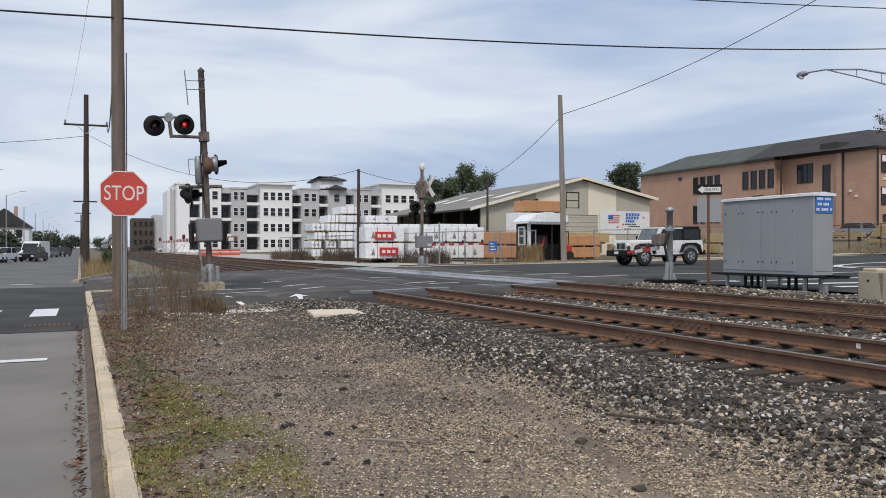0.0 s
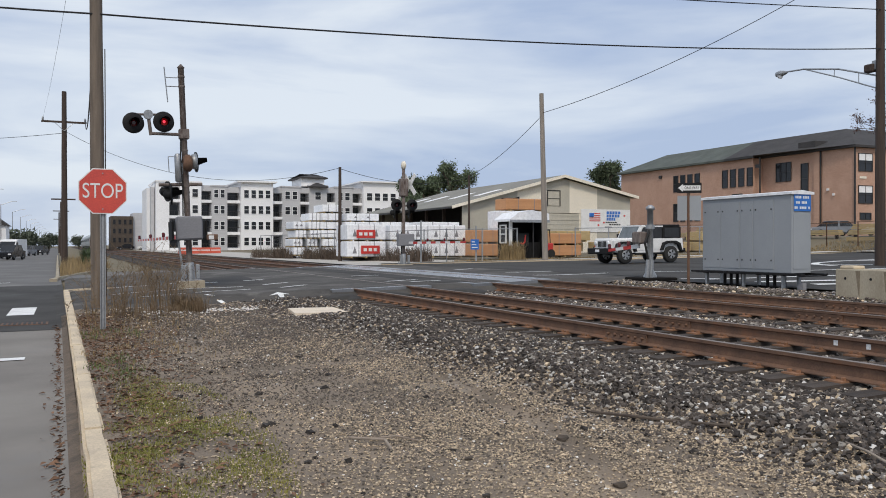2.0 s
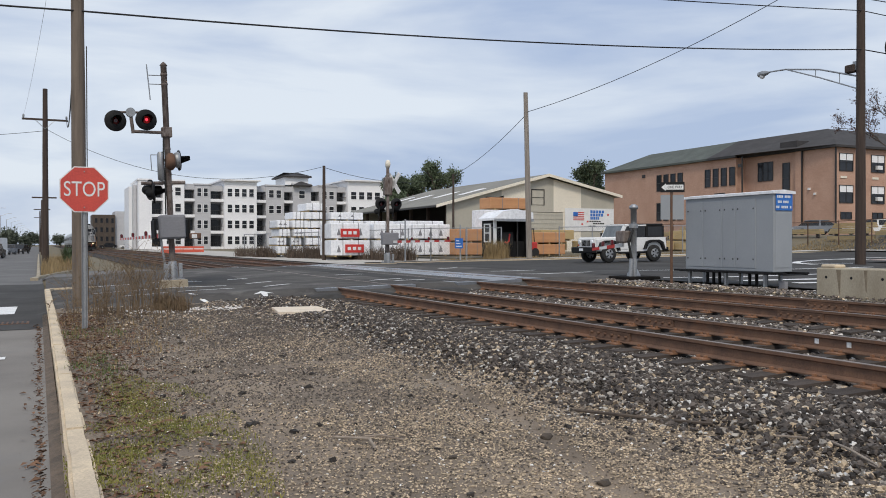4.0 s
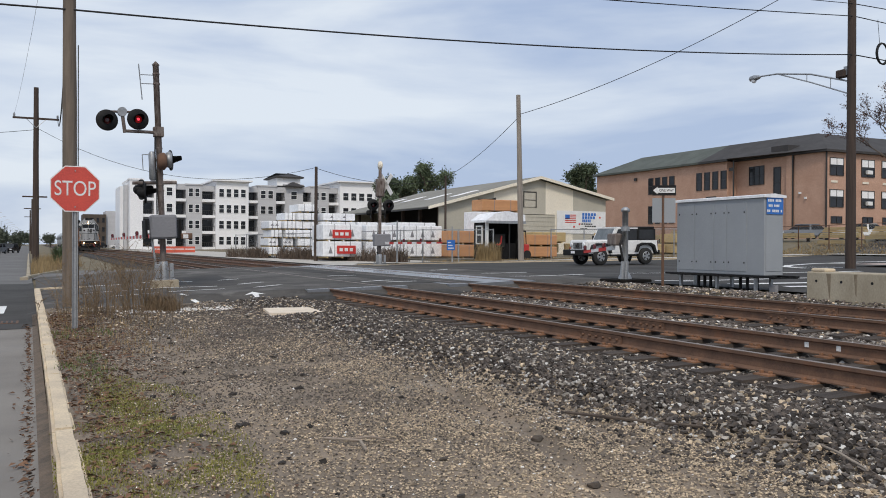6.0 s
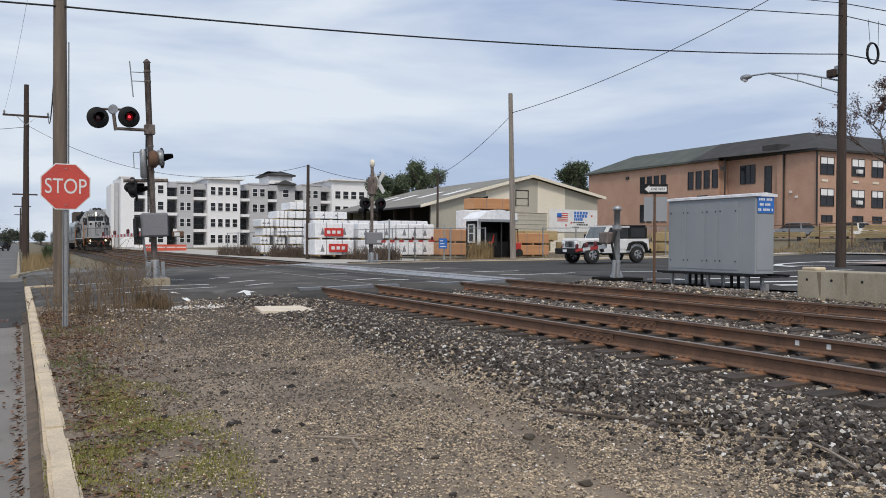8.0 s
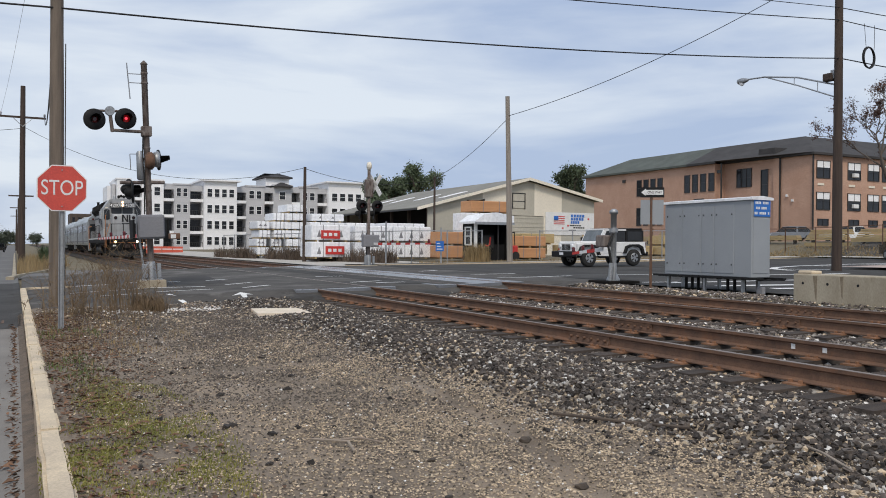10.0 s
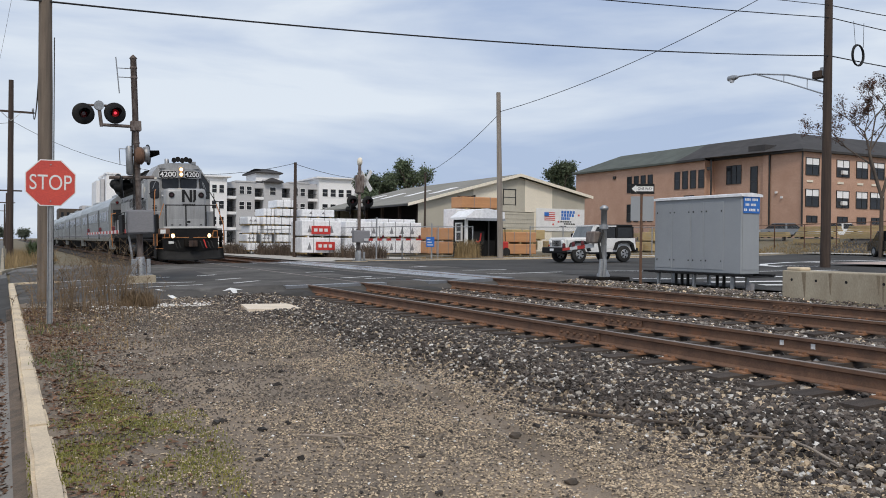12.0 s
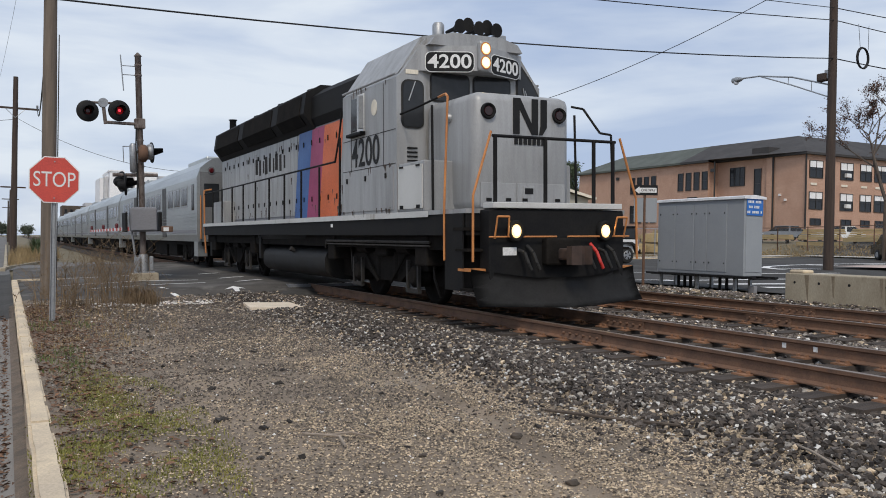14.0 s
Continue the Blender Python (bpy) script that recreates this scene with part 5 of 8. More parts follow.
    for s in (-1, 1):
        x0, x1 = sorted((s * 0.908, s * 0.916))
        for name, m_, a, b in (("stripe_orange", M_ORANGE, 7.15, 8.45), ("stripe_magenta", M_PURPLE, 8.45, 9.35), ("stripe_blue", M_STRIPEB, 9.35, 10.35)):
            part(name, new_prism([(a + 0.45, 1.6), (b + 0.45, 1.6), (b, 3.75), (a, 3.75)], "x", x0, x1), m_, hood, "painted " + name.split("_")[1] + " stripe")
        for i in range(9):
            part("lettering_bar", new_box(x0, x1, 11.6 + i * 0.34, 11.6 + (0.13 + 0.06 * (i % 3)) + i * 0.34, 3.0 - 0.05 * (i % 2), 3.36 + 0.05 * (i % 3)), M_DUSTY, hood)
    part("roof_fairing", new_prism([(-0.9, 3.78), (0.9, 3.78), (1.0, 3.95), (0.98, 4.4), (0.7, 4.58), (-0.7, 4.58), (-0.98, 4.4), (-1.0, 3.95)], "y", 5.75, 9.2), M_LOCOBLK, t, "black engine roof")
    part("radiator_flare", new_prism([(-0.9, 3.72), (0.9, 3.72), (1.2, 4.05), (1.12, 4.5), (0.75, 4.68), (-0.75, 4.68), (-1.12, 4.5), (-1.2, 4.05)], "y", 9.2, 18.95), M_LOCOBLK, t, "black flared radiator housing")
    for s in (-1, 1):
        for a, b in ((9.5, 11.4), (12.0, 15.0), (15.6, 18.6)):
            part("radiator_grille", new_prism([(s * 1.03, 3.83), (s * 1.22, 4.05), (s * 1.15, 4.46), (s * 1.0, 4.2)], "y", a, b), M_UNDER, t)
    for k, yy in enumerate((10.6, 13.2, 15.8)):
        part("roof_fan", lathe(bmesh.new(), [(0.6, 4.66), (0.6, 4.78), (0.5, 4.8)], (0, yy, 0), "z", 20), M_LOCOBLK, t)
    part("exhaust_stack", lathe(bmesh.new(), [(0.12, 4.6), (0.12, 4.95), (0.16, 4.98)], (-0.6, 18.6, 0), "z", 12), M_LOCOBLK, t)
    g = random.Random(12)
    for k in range(70):
        y_ = g.uniform(5.8, 18.6)
        z_ = g.choice((g.uniform(3.45, 3.7), g.uniform(1.7, 2.0), g.uniform(1.7, 3.6)))
        w_, h_ = g.uniform(0.02, 0.09), g.uniform(0.03, 0.22)
        part("rust_chip", new_prism([(y_, z_), (y_ + w_, z_ + g.uniform(-0.01, 0.01)), (y_ + w_ * 0.8, z_ - h_ * 0.5), (y_ + w_ * 0.4, z_ - h_)], "x", -0.9175, -0.9105), M_GRIME, hood)
    for k in range(26):
        y_, z_ = g.uniform(2.95, 5.5), g.choice((1.63, 2.42, 3.95)) + g.uniform(-0.03, 0.05)
        w_, h_ = g.uniform(0.02, 0.08), g.uniform(0.03, 0.16)
        part("rust_chip", new_prism([(y_, z_), (y_ + w_, z_), (y_ + w_ * 0.7, z_ - h_ * 0.6), (y_ + w_ * 0.3, z_ - h_)], "x", -1.5165, -1.5135), M_GRIME, cab)
    for z_ in (2.44, 3.05):
        part("cab_seam", new_box(-1.506, -1.5005, 2.9, 5.58, z_, z_ + 0.012), M_DUSTY, cab)
    for y_ in (3.45, 5.1):
        part("cab_seam", new_box(-1.506, -1.5005, y_, y_ + 0.012, 1.62, 3.9), M_DUSTY, cab)
    # handrails along the walkway
    for s in (-1, 1):
        part("side_rail", new_pipe([(s * 1.46, 5.75, 3.75), (s * 1.46, 5.95, 3.2), (s * 1.46, 6.2, 2.72), (s * 1.46, 19.3, 2.62)], 0.022), M_LOCOBLK, t)
        for k in range(11):
            yy = 5.9 + k * 1.34
            part("rail_post", new_tube((s * 1.47, yy, 1.5), (s * 1.46, yy, 2.68 if k else 3.2), 0.024), M_LOCOBLK, t)
        part("equipment_box", new_box(min(s * 0.9, s * 1.3), max(s * 0.9, s * 1.3), 17.2, 18.6, 1.57, 2.3, 0.02), M_LOCO, t)
    # under the frame
    side = [(1.36 * math.copysign(abs(math.cos(a_)) ** 0.45, math.cos(a_)), 0.62 + 0.4 * math.copysign(abs(math.sin(a_)) ** 0.7, math.sin(a_))) for a_ in np.linspace(0.05, 2 * math.pi + 0.05, 40, endpoint=False)]
    tank = new_prism(side, "y", 7.2, 12.2)
    for f in tank.faces:
        f.smooth = len(f.verts) == 4
    for e in tank.edges:
        e.smooth = all(len(f.verts) == 4 for f in e.link_faces)
    part("fuel_tank", tank, M_TANK, t, "black rounded fuel tank")
    for s in (-1, 1):
        part("air_reservoir", lathe(bmesh.new(), [(0.08, 8.5), (0.17, 8.6), (0.18, 12.6), (0.08, 12.7)], (s * 1.22, 0, 1.24), "y", 16), M_TANK, t, "black air reservoir")
        part("tank_bracket", new_box(s * 1.3 - 0.1, s * 1.3 + 0.1, 12.3, 12.5, 0.6, 1.25), M_LOCOBLK, t)
        part("tank_cap", new_tube((s * 1.3, 9.6, 0.86), (s * 1.42, 9.6, 0.92), 0.06, n=10), M_DUSTY, t)
        for z, r_ in ((1.12, 0.022), (1.06, 0.016)):
            part("brake_pipe", new_pipe([(s * 1.42, 1.7, z), (s * 1.42, 6.9, z), (s * 1.3, 7.3, z - 0.1)], r_, n=6), M_DUSTY, t)
        for yy, w in ((1.85, 0.5), (6.45, 0.45), (12.95, 0.5), (17.9, 0.6)):
            part("sand_box", new_box(min(s * 1.0, s * 1.4), max(s * 1.0, s * 1.4), yy, yy + w, 0.72, 1.22, 0.03), M_UNDER, t)
        part("sill_mark", new_box(min(s * 1.482, s * 1.49), max(s * 1.482, s * 1.49), 6.3, 6.42, 1.36, 1.42), M_WHITE, t)
        part("rear_grab_rail", new_pipe([(s * 1.45, 19.2, 0.6), (s * 1.47, 19.3, 1.6), (s * 1.47, 19.3, 2.75), (s * 1.2, 19.35, 2.8)], 0.03), M_HANDRAIL, t, "orange grab rail")
    for y in (4.1, 15.6):
        bogie(t, y)
    part("rear_pilot", new_box(-1.25, 1.25, 19.1, 19.4, 0.5, 1.5), M_LOCOBLK, t)
    part("rear_coupler", new_box(-0.12, 0.12, 19.4, 20.3, 0.8, 1.05), M_RUST, t)
    # the upper works stand taller than first drawn
    for ob in t.children_recursive:
        for v in ob.data.vertices:
            if v.co.z > 3.5:
                v.co.z = 3.5 + (v.co.z - 3.5) * (1.12 if v.co.y < 5.74 else 1.13 if v.co.y < 9.1 else 1.17)
            v.co.z += 0.08 * min(1.0, max(0.0, (v.co.z - 1.1) / 0.4))
            v.co.y += 0.07 * max(0.0, v.co.y - 9.0)
    wheels = [wheelset(t, y) for y in (2.73, 5.47, 14.6, 17.53)]
    return t, wheels


def coach():
    """One single-deck passenger coach; its front end is at its origin."""
    t = thing("passenger_coach", (7.6, 40, 0.335), "grey stainless steel passenger coach with dark windows", "train coach", "coaches of the train")
    side = [(-1.46, 1.0), (1.46, 1.0), (1.52, 1.25), (1.52, 3.2), (1.38, 3.55), (0.95, 3.86), (0, 3.98), (-0.95, 3.86), (-1.38, 3.55), (-1.52, 3.2), (-1.52, 1.25)]
    body = part("body", new_prism(side, "y", 0.25, 25.4), M_STEEL, t, "brushed steel body shell")
    part("skirt_stripe", new_box(-1.527, -1.519, 0.4, 25.2, 1.3, 1.42), M_APTD, t, "thin grey stripe")
    for s in (-1, 1):
        x0, x1 = sorted((s * 1.512, s * 1.532))
        for k in range(5):
            part("rib", new_box(x0, x1, 0.4, 25.2, 1.5 + k * 0.12, 1.53 + k * 0.12), M_STEEL, body)
        part("window_band", new_box(min(s * 1.51, s * 1.522), max(s * 1.51, s * 1.522), 1.9, 23.8, 2.16, 3.08), M_STEEL, body, "plain steel window band")
        for k in range(13):
            y = 2.1 + k * 1.68
            if k in (3, 9):
                part("door", new_box(x0, x1, y + 0.1, y + 1.2, 1.15, 3.15, 0.01), M_FRAMED, t, "dark sliding door")
                continue
            part("window_frame", new_box(x0, x1, y - 0.05, y + 1.35, 2.24, 3.0, 0.01), M_GALV, body)
            part("window", new_box(x0 - 0.008, x1 + 0.008, y, y + 0.62, 2.3, 2.94, 0.02), M_GLASS, body)
            part("window", new_box(x0 - 0.008, x1 + 0.008, y + 0.68, y + 1.3, 2.3, 2.94, 0.02), M_GLASS, body)
        part("end_door_window", new_box(x0, x1, 0.8, 1.25, 2.1, 3.0, 0.02), M_GLASS, body)
    part("end_door", new_box(-0.4, 0.4, 0.21, 0.26, 1.1, 3.15, 0.01), M_APTD, t)
    part("end_wall", new_box(-1.4, 1.4, 0.24, 0.252, 1.05, 3.4), M_DARKSTEEL, t, "shaded grey end wall")
    part("diaphragm", new_box(-0.55, 0.55, 0.0, 0.25, 1.05, 3.3, 0.03), M_RUBBER, t)
    for x in (-0.98, 0.98):
        part("end_window", new_box(x - 0.28, x + 0.28, 0.225, 0.255, 2.2, 3.0, 0.02), M_GLASS, t)
        part("marker_lamp", lathe(bmesh.new(), [(0.09, 0.24), (0.09, 0.2), (0.06, 0.18)], (x, 0, 3.45), "y", 14), M_REDOFF, t)
        part("lamp_ring", lathe(bmesh.new(), [(0.14, 0.242), (0.13, 0.215)], (x, 0, 3.45), "y", 16), M_DARKSTEEL, t)
        part("corner_rail", new_pipe([(x * 1.42, 0.18, 1.1), (x * 1.42, 0.18, 2.6)], 0.025), M_HANDRAIL, t, "orange corner rail")
    part("roof_unit", new_box(-0.7, 0.7, 2.5, 6.5, 3.85, 4.12, 0.05), M_STEEL, t)
    part("roof_unit", new_box(-0.7, 0.7, 18.5, 22.5, 3.85, 4.12, 0.05), M_STEEL, t)
    part("underframe", new_box(-1.3, 1.3, 0.3, 25.3, 0.85, 1.0), M_UNDER, t)
    for a, b in ((6.2, 8.4), (9.0, 12.5), (13.4, 15.2), (16.0, 19.0)):
        part("equipment_case", new_box(-1.25, 1.25, a, b, 0.35, 0.95, 0.04), M_UNDER, t)
    for y in (3.2, 22.4):
        bogie(t, y, 2.6, 0.42)
    for s in (-1, 1):
        part("step_well", new_box(min(s * 1.1, s * 1.45), max(s * 1.1, s * 1.45), 0.5, 1.2, 0.45, 1.0), M_STEEL, t)
    # the car body stands a little taller over its floor
    for ob in t.children_recursive:
        for v in ob.data.vertices:
            v.co.z += 0.085 * max(0.0, v.co.z - 1.2)
    for y in (1.9, 4.5, 21.1, 23.7):
        wheelset(t, y, 0.42)
    return t


loco, loco_wheels = locomotive()
coach_first = coach()
coaches = [coach_first] + [copy_thing(coach_first, pose(7.6, 60 + 26 * i, 0.335)) for i in range(4)]


# ---- buildings ----


def window(parent, m, w, h, frame_m=M_FRAMED, bars=(1, 1), shade=0.0, name="window"):
    """A window facing -y, its middle at the origin of m: frame, glazing bars and a pane set back."""
    f, b = bmesh.new(), 0.07
    loops = [[f.verts.new((sx * (w / 2 - k), y, sz * (h / 2 - k))) for sx, sz in ((-1, -1), (1, -1), (1, 1), (-1, 1))] for k, y in ((0, -0.05), (b, -0.05), (b, 0.05), (0, 0.05))]
    for p_, q_ in zip(loops, loops[1:] + loops[:1]):
        for i in range(4):
            f.faces.new((p_[i], p_[(i + 1) % 4], q_[(i + 1) % 4], q_[i]))
    bmesh.ops.recalc_face_normals(f, faces=f.faces[:])
    ob = part(name, f, frame_m, parent)
    ob.matrix_basis = m
    for i in range(1, bars[0] + 1):
        x = -w / 2 + w * i / (bars[0] + 1)
        part("glazing_bar", new_box(x - 0.03, x + 0.03, -0.04, 0.004, -h / 2 + b, h / 2 - b), frame_m, ob)
    for i in range(1, bars[1] + 1):
        z = -h / 2 + h * i / (bars[1] + 1)
        part("glazing_bar", new_box(-w / 2 + b, w / 2 - b, -0.037, 0.003, z - 0.03, z + 0.03), frame_m, ob)
    part("pane", new_box(-w / 2 + 0.03, w / 2 - 0.03, 0.005, 0.02, -h / 2 + 0.03, h / 2 - 0.03), M_GLASS, ob)
    if shade:
        part("blind", new_box(-w / 2 + b, w / 2 - b, -0.012, 0.0, h / 2 - b - h * shade, h / 2 - b), M_APTW, ob, "white roller blind")
    return ob


def hip(bm, x0, x1, y0, y1, z, rise_, ridge, over=0.5):
    """A hipped roof with its ridge along an axis."""
    x0, x1, y0, y1 = x0 - over, x1 + over, y0 - over, y1 + over
    lo = [bm.verts.new(v) for v in ((x0, y0, z), (x1, y0, z), (x1, y1, z), (x0, y1, z))]
    up = [bm.verts.new((v.co.x, v.co.y, z + 0.25)) for v in lo]
    if ridge == "y":
        xm, d = (x0 + x1) / 2, (x1 - x0) / 2
        tops = [bm.verts.new((xm, y0 + d, z + 0.25 + rise_)), bm.verts.new((xm, y1 - d, z + 0.25 + rise_))]
        faces = [(up[0], up[1], tops[0]), (up[1], up[2], tops[1], tops[0]), (up[2], up[3], tops[1]), (up[3], up[0], tops[0], tops[1])]
    else:
        ym, d = (y0 + y1) / 2, (y1 - y0) / 2
        tops = [bm.verts.new((x0 + d, ym, z + 0.25 + rise_)), bm.verts.new((x1 - d, ym, z + 0.25 + rise_))]
        faces = [(up[0], up[1], tops[1], tops[0]), (up[1], up[2], tops[1]), (up[2], up[3], tops[0], tops[1]), (up[3], up[0], tops[0])]
    faces += [(lo[i], lo[(i + 1) % 4], up[(i + 1) % 4], up[i]) for i in range(4)] + [tuple(lo[::-1])]
    for f in faces:
        bm.faces.new(f)
    bmesh.ops.recalc_face_normals(bm, faces=bm.faces[:])
    return bm


def school():
    t = thing("school_building", (0, 0, 0), "three-storey tan brick school with grey-green hipped roof", "school")
    e = 12.15
    part("wing_wall", new_box(77.6, 87.2, 80.2, 107.4, 0.6, e), M_BRICK, t, "tan brick wing")
    part("main_wall", new_box(79.2, 120, 66.8, 80.2, 0.6, e), M_BRICK, t, "tan brick main block")
    # the wing's roof is hipped at its far end and runs into the main roof
    bm = bmesh.new()
    x0, x1, xr, ya, yb, z0, z1 = 77.1, 87.7, 82.4, 84.7, 107.9, e, e + 2.75
    lo = [bm.verts.new(v) for v in ((x0, ya, z0), (x1, ya, z0), (x1, yb, z0), (x0, yb, z0))]
    up = [bm.verts.new((v.co.x, v.co.y, z0 + 0.25)) for v in lo]
    ra, rb = bm.verts.new((xr, ya, z1)), bm.verts.new((xr, yb - 5.3, z1))
    for f in ((up[0], up[1], ra), (up[1], up[2], rb, ra), (up[2], up[3], rb), (up[3], up[0], ra, rb), tuple(lo[::-1])) + tuple((lo[i], lo[(i + 1) % 4], up[(i + 1) % 4], up[i]) for i in range(4)):
        bm.faces.new(f)
    bmesh.ops.recalc_face_normals(bm, faces=bm.faces[:])
    part("wing_roof", bm, M_ROOFGREEN, t, "grey-green shingle roof")
    # dark shingles link the wing's ridge to the main ridge
    bm = bmesh.new()
    ea, eb, ec, ra, rb, bk = (bm.verts.new(v) for v in ((77.08, 84.69, e + 0.26), (77.08, 79.7, e + 0.26), (78.68, 66.28, e + 0.27), (82.4, 84.69, e + 2.76), (85.9, 73.5, e + 3.25), (88.0, 84.69, e + 0.26)))
    for f in ((ea, eb, ra), (eb, rb, ra), (eb, ec, rb), (ra, rb, bk), (ea, ra, bk), (ea, bk, rb, ec, eb)):
        bm.faces.new(f)
    bmesh.ops.recalc_face_normals(bm, faces=bm.faces[:])
    part("link_roof", bm, M_ROOFDARK, t, "dark shingled roof over the stair")
    part("eave_board", new_box(77.05, 77.3, 79.7, 84.69, e - 0.02, e + 0.25), M_FRAMED, t)
    part("main_roof", hip(bmesh.new(), 79.2, 122, 66.8, 80.2, e + 0.004, 2.95, "x"), M_ROOFDARK, t, "dark grey shingle roof")
    part("parapet_block", new_box(78.7, 80.6, 71.7, 74.2, e + 0.3, e + 1.25), M_ROOFDARK, t, "dark roof block over the stair")
    part("stair_pier", new_box(78.95, 79.2, 71.4, 72.2, 0.6, e), M_BRICK, t)
    W = pose(0, 0, 0, 0, 0, -90)
    # wing facade, looking towards the railway
    for y in (92.5, 82.9):
        for k in range(4):
            for z in (9.9, 5.9):
                window(t, pose(77.56, y - 1.45 * (k - 1.5), z) @ W, 1.0, 2.3 if z > 8 else 2.5, bars=(0, 1))
        part("vent_panel", new_box(77.5, 77.6, y - 0.9, y + 0.9, 7.55, 7.9), M_FRAMED, t)
    for y in (98.0, 79.4):
        part("wall_vent", new_box(77.45, 77.6, y - 0.3, y + 0.3, 10.9, 11.3), M_FRAMED, t)
    part("downpipe", new_tube((77.5, 79.0, 0.6), (77.5, 79.0, e), 0.1, n=8), M_FRAMED, t)
    part("downpipe", new_tube((79.05, 71.3, 0.6), (79.05, 71.3, e), 0.1, n=8), M_FRAMED, t)
    part("downpipe", new_tube((79.1, 66.7, 0.6), (79.1, 66.7, e), 0.1, n=8), M_FRAMED, t)
    window(t, pose(79.16, 76.9, 10.2) @ W, 2.4, 2.3, bars=(2, 1))
    window(t, pose(79.16, 73.7, 9.2) @ W, 1.1, 3.6, bars=(0, 1))
    window(t, pose(79.16, 76.9, 6.2) @ W, 2.4, 2.3, bars=(2, 1))
    for y, z in ((70.2, 7.6), (69.4, 7.0)):
        part("wall_lamp", new_box(79.0, 79.2, y, y + 0.25, z, z + 0.25), M_WHITE, t)
    # street facade
    x, k = 79.7, 0
    for w in (2.2, 1.2, 2.2, 2.0, 2.5, 1.4, 2.5, 2.2, 2.5, 1.4, 2.5):
        for z in (10.55, 7.0):
            wd = window(t, pose(x + w / 2, 66.76, z), w, 2.0, bars=(1 if w > 1.5 else 0, 1), shade=(0.36, 0.28, 0.4)[k % 3])
            if k % 3 == 2:
                part("air_conditioner", new_box(-0.4, 0.4, -0.35, 0.0, -0.7, -0.25, 0.03), M_WHITE, wd, "white window air conditioner")
        part("vent_grille", new_box(x + 0.2, x + 1.2, 66.72, 66.8, 8.75, 9.0), M_CREAM, t)
        window(t, pose(x + w / 2, 66.76, 4.6), w * 0.8, 0.8, bars=(1, 0))
        x += w + (0.5 if k % 3 == 0 else 1.2)
        k += 1


school()


def shed():
    t = thing("lumber_shed", (0, 0, 0), "cream metal lumber shed with low-pitched weathered roof", "shed")
    y0, y1, g = 66.0, 90.5, 0.6
    L, P, R = (31.2, 5.0), (41.2, 7.62), (48.7, 5.97)
    # front gable, in upright panels of two colours
    def top(x):
        return L[1] + (P[1] - L[1]) * (x - L[0]) / (P[0] - L[0]) if x < P[0] else P[1] + (R[1] - P[1]) * (x - P[0]) / (R[0] - P[0])
    cuts = [31.2, 34.4, 36.6, 37.4, 39.6, 41.2, 42.0, 45.0, 48.7]
    for i, (a, b) in enumerate(zip(cuts, cuts[1:])):
        m_ = (M_TAUPE, M_TAUPE, M_CREAM, M_CREAM, M_TAUPE, M_TAUPE, M_CREAM, M_TAUPE)[i]
        z0 = 4.35 if 35 < a < 42.5 or i == 1 else g
        if i == 7:
            z0 = g
        part("gable_panel", new_prism([(a, z0), (b, z0), (b, top(b) - 0.1), (a, top(a) - 0.1)], "y", y0, y0 + 0.15), m_, t)
    part("dark_vent", new_box(35.0, 36.7, y0 - 0.03, y0, 5.0, min(top(35.0), 5.75) - 0.15), M_BLACK, t)
    # flat black plate: the unlit inside of the loft hatch as plain colour
    part("loft_opening", new_prism([(35.2, 4.75), (36.8, 4.75), (36.8, 5.75), (35.2, 5.3)], "y", y0 - 0.03, y0 + 0.01), M_BLACK, t, "black plate for the shaded inside of the open loft hatch")
    part("loft_door", new_box(39.7, 40.9, y0 - 0.06, y0, 5.0, 6.3, 0.01), M_TAUPE, t, "grey loft door")
    for x0, x1, z0, z1 in ((39.6, 41.0, 6.3, 6.4), (39.6, 39.7, 4.95, 6.3), (40.9, 41.0, 4.95, 6.3), (39.7, 40.9, 5.6, 5.66)):
        part("door_trim", new_box(x0, x1, y0 - 0.08, y0 - 0.061, z0, z1), M_FRAMED, t)
    part("roller_door", new_box(38.2, 43.0, y0 - 0.02, y0 + 0.1, g, 4.3), M_TAUPE, t, "closed grey-green roller door")
    for k in range(9):
        part("door_rib", new_box(38.2, 43.0, y0 - 0.05, y0 - 0.02, 0.9 + k * 0.4, 0.96 + k * 0.4), M_TAUPE, t)
    part("wall_lower", new_box(42.99, 48.7, y0 + 0.02, y0 + 0.16, g, 4.4), M_CREAM, t)
    part("wall_lower", new_box(31.4, 38.19, y0 + 0.02, y0 + 0.16, g, 4.4), M_TAUPE, t)
    part("rear_wall", new_prism([(31.2, g), (48.7, g), (R[0], R[1] - 0.1), (P[0], P[1] - 0.1), (L[0], L[1] - 0.1)], "y", y1 - 0.15, y1), M_TAUPE, t)
    part("far_side_wall", new_box(48.55, 48.7, y0 + 0.15, y1 - 0.15, g, R[1] - 0.1), M_CREAM, t)
    # added black wall gives the open bays their shade under the eave
    part("inner_wall", new_box(36.0, 36.15, y0 + 0.2, y1 - 0.2, g, 5.9), M_LOCOBLK, t, "black wall standing in for the shade of the open bays")
    part("roof_west", new_prism([(L[0] - 1.2, L[1] - 0.37), (P[0], P[1]), (P[0], P[1] + 0.16), (L[0] - 1.2, L[1] - 0.21)], "y", y0 - 0.5, y1 + 0.5), M_BARNROOF, t, "weathered metal roof slope")
    part("roof_east", new_prism([(R[0] + 0.6, R[1] - 0.12), (P[0], P[1]), (P[0], P[1] + 0.16), (R[0] + 0.6, R[1] + 0.04)], "y", y0 - 0.5, y1 + 0.5), M_BARNROOF, t)
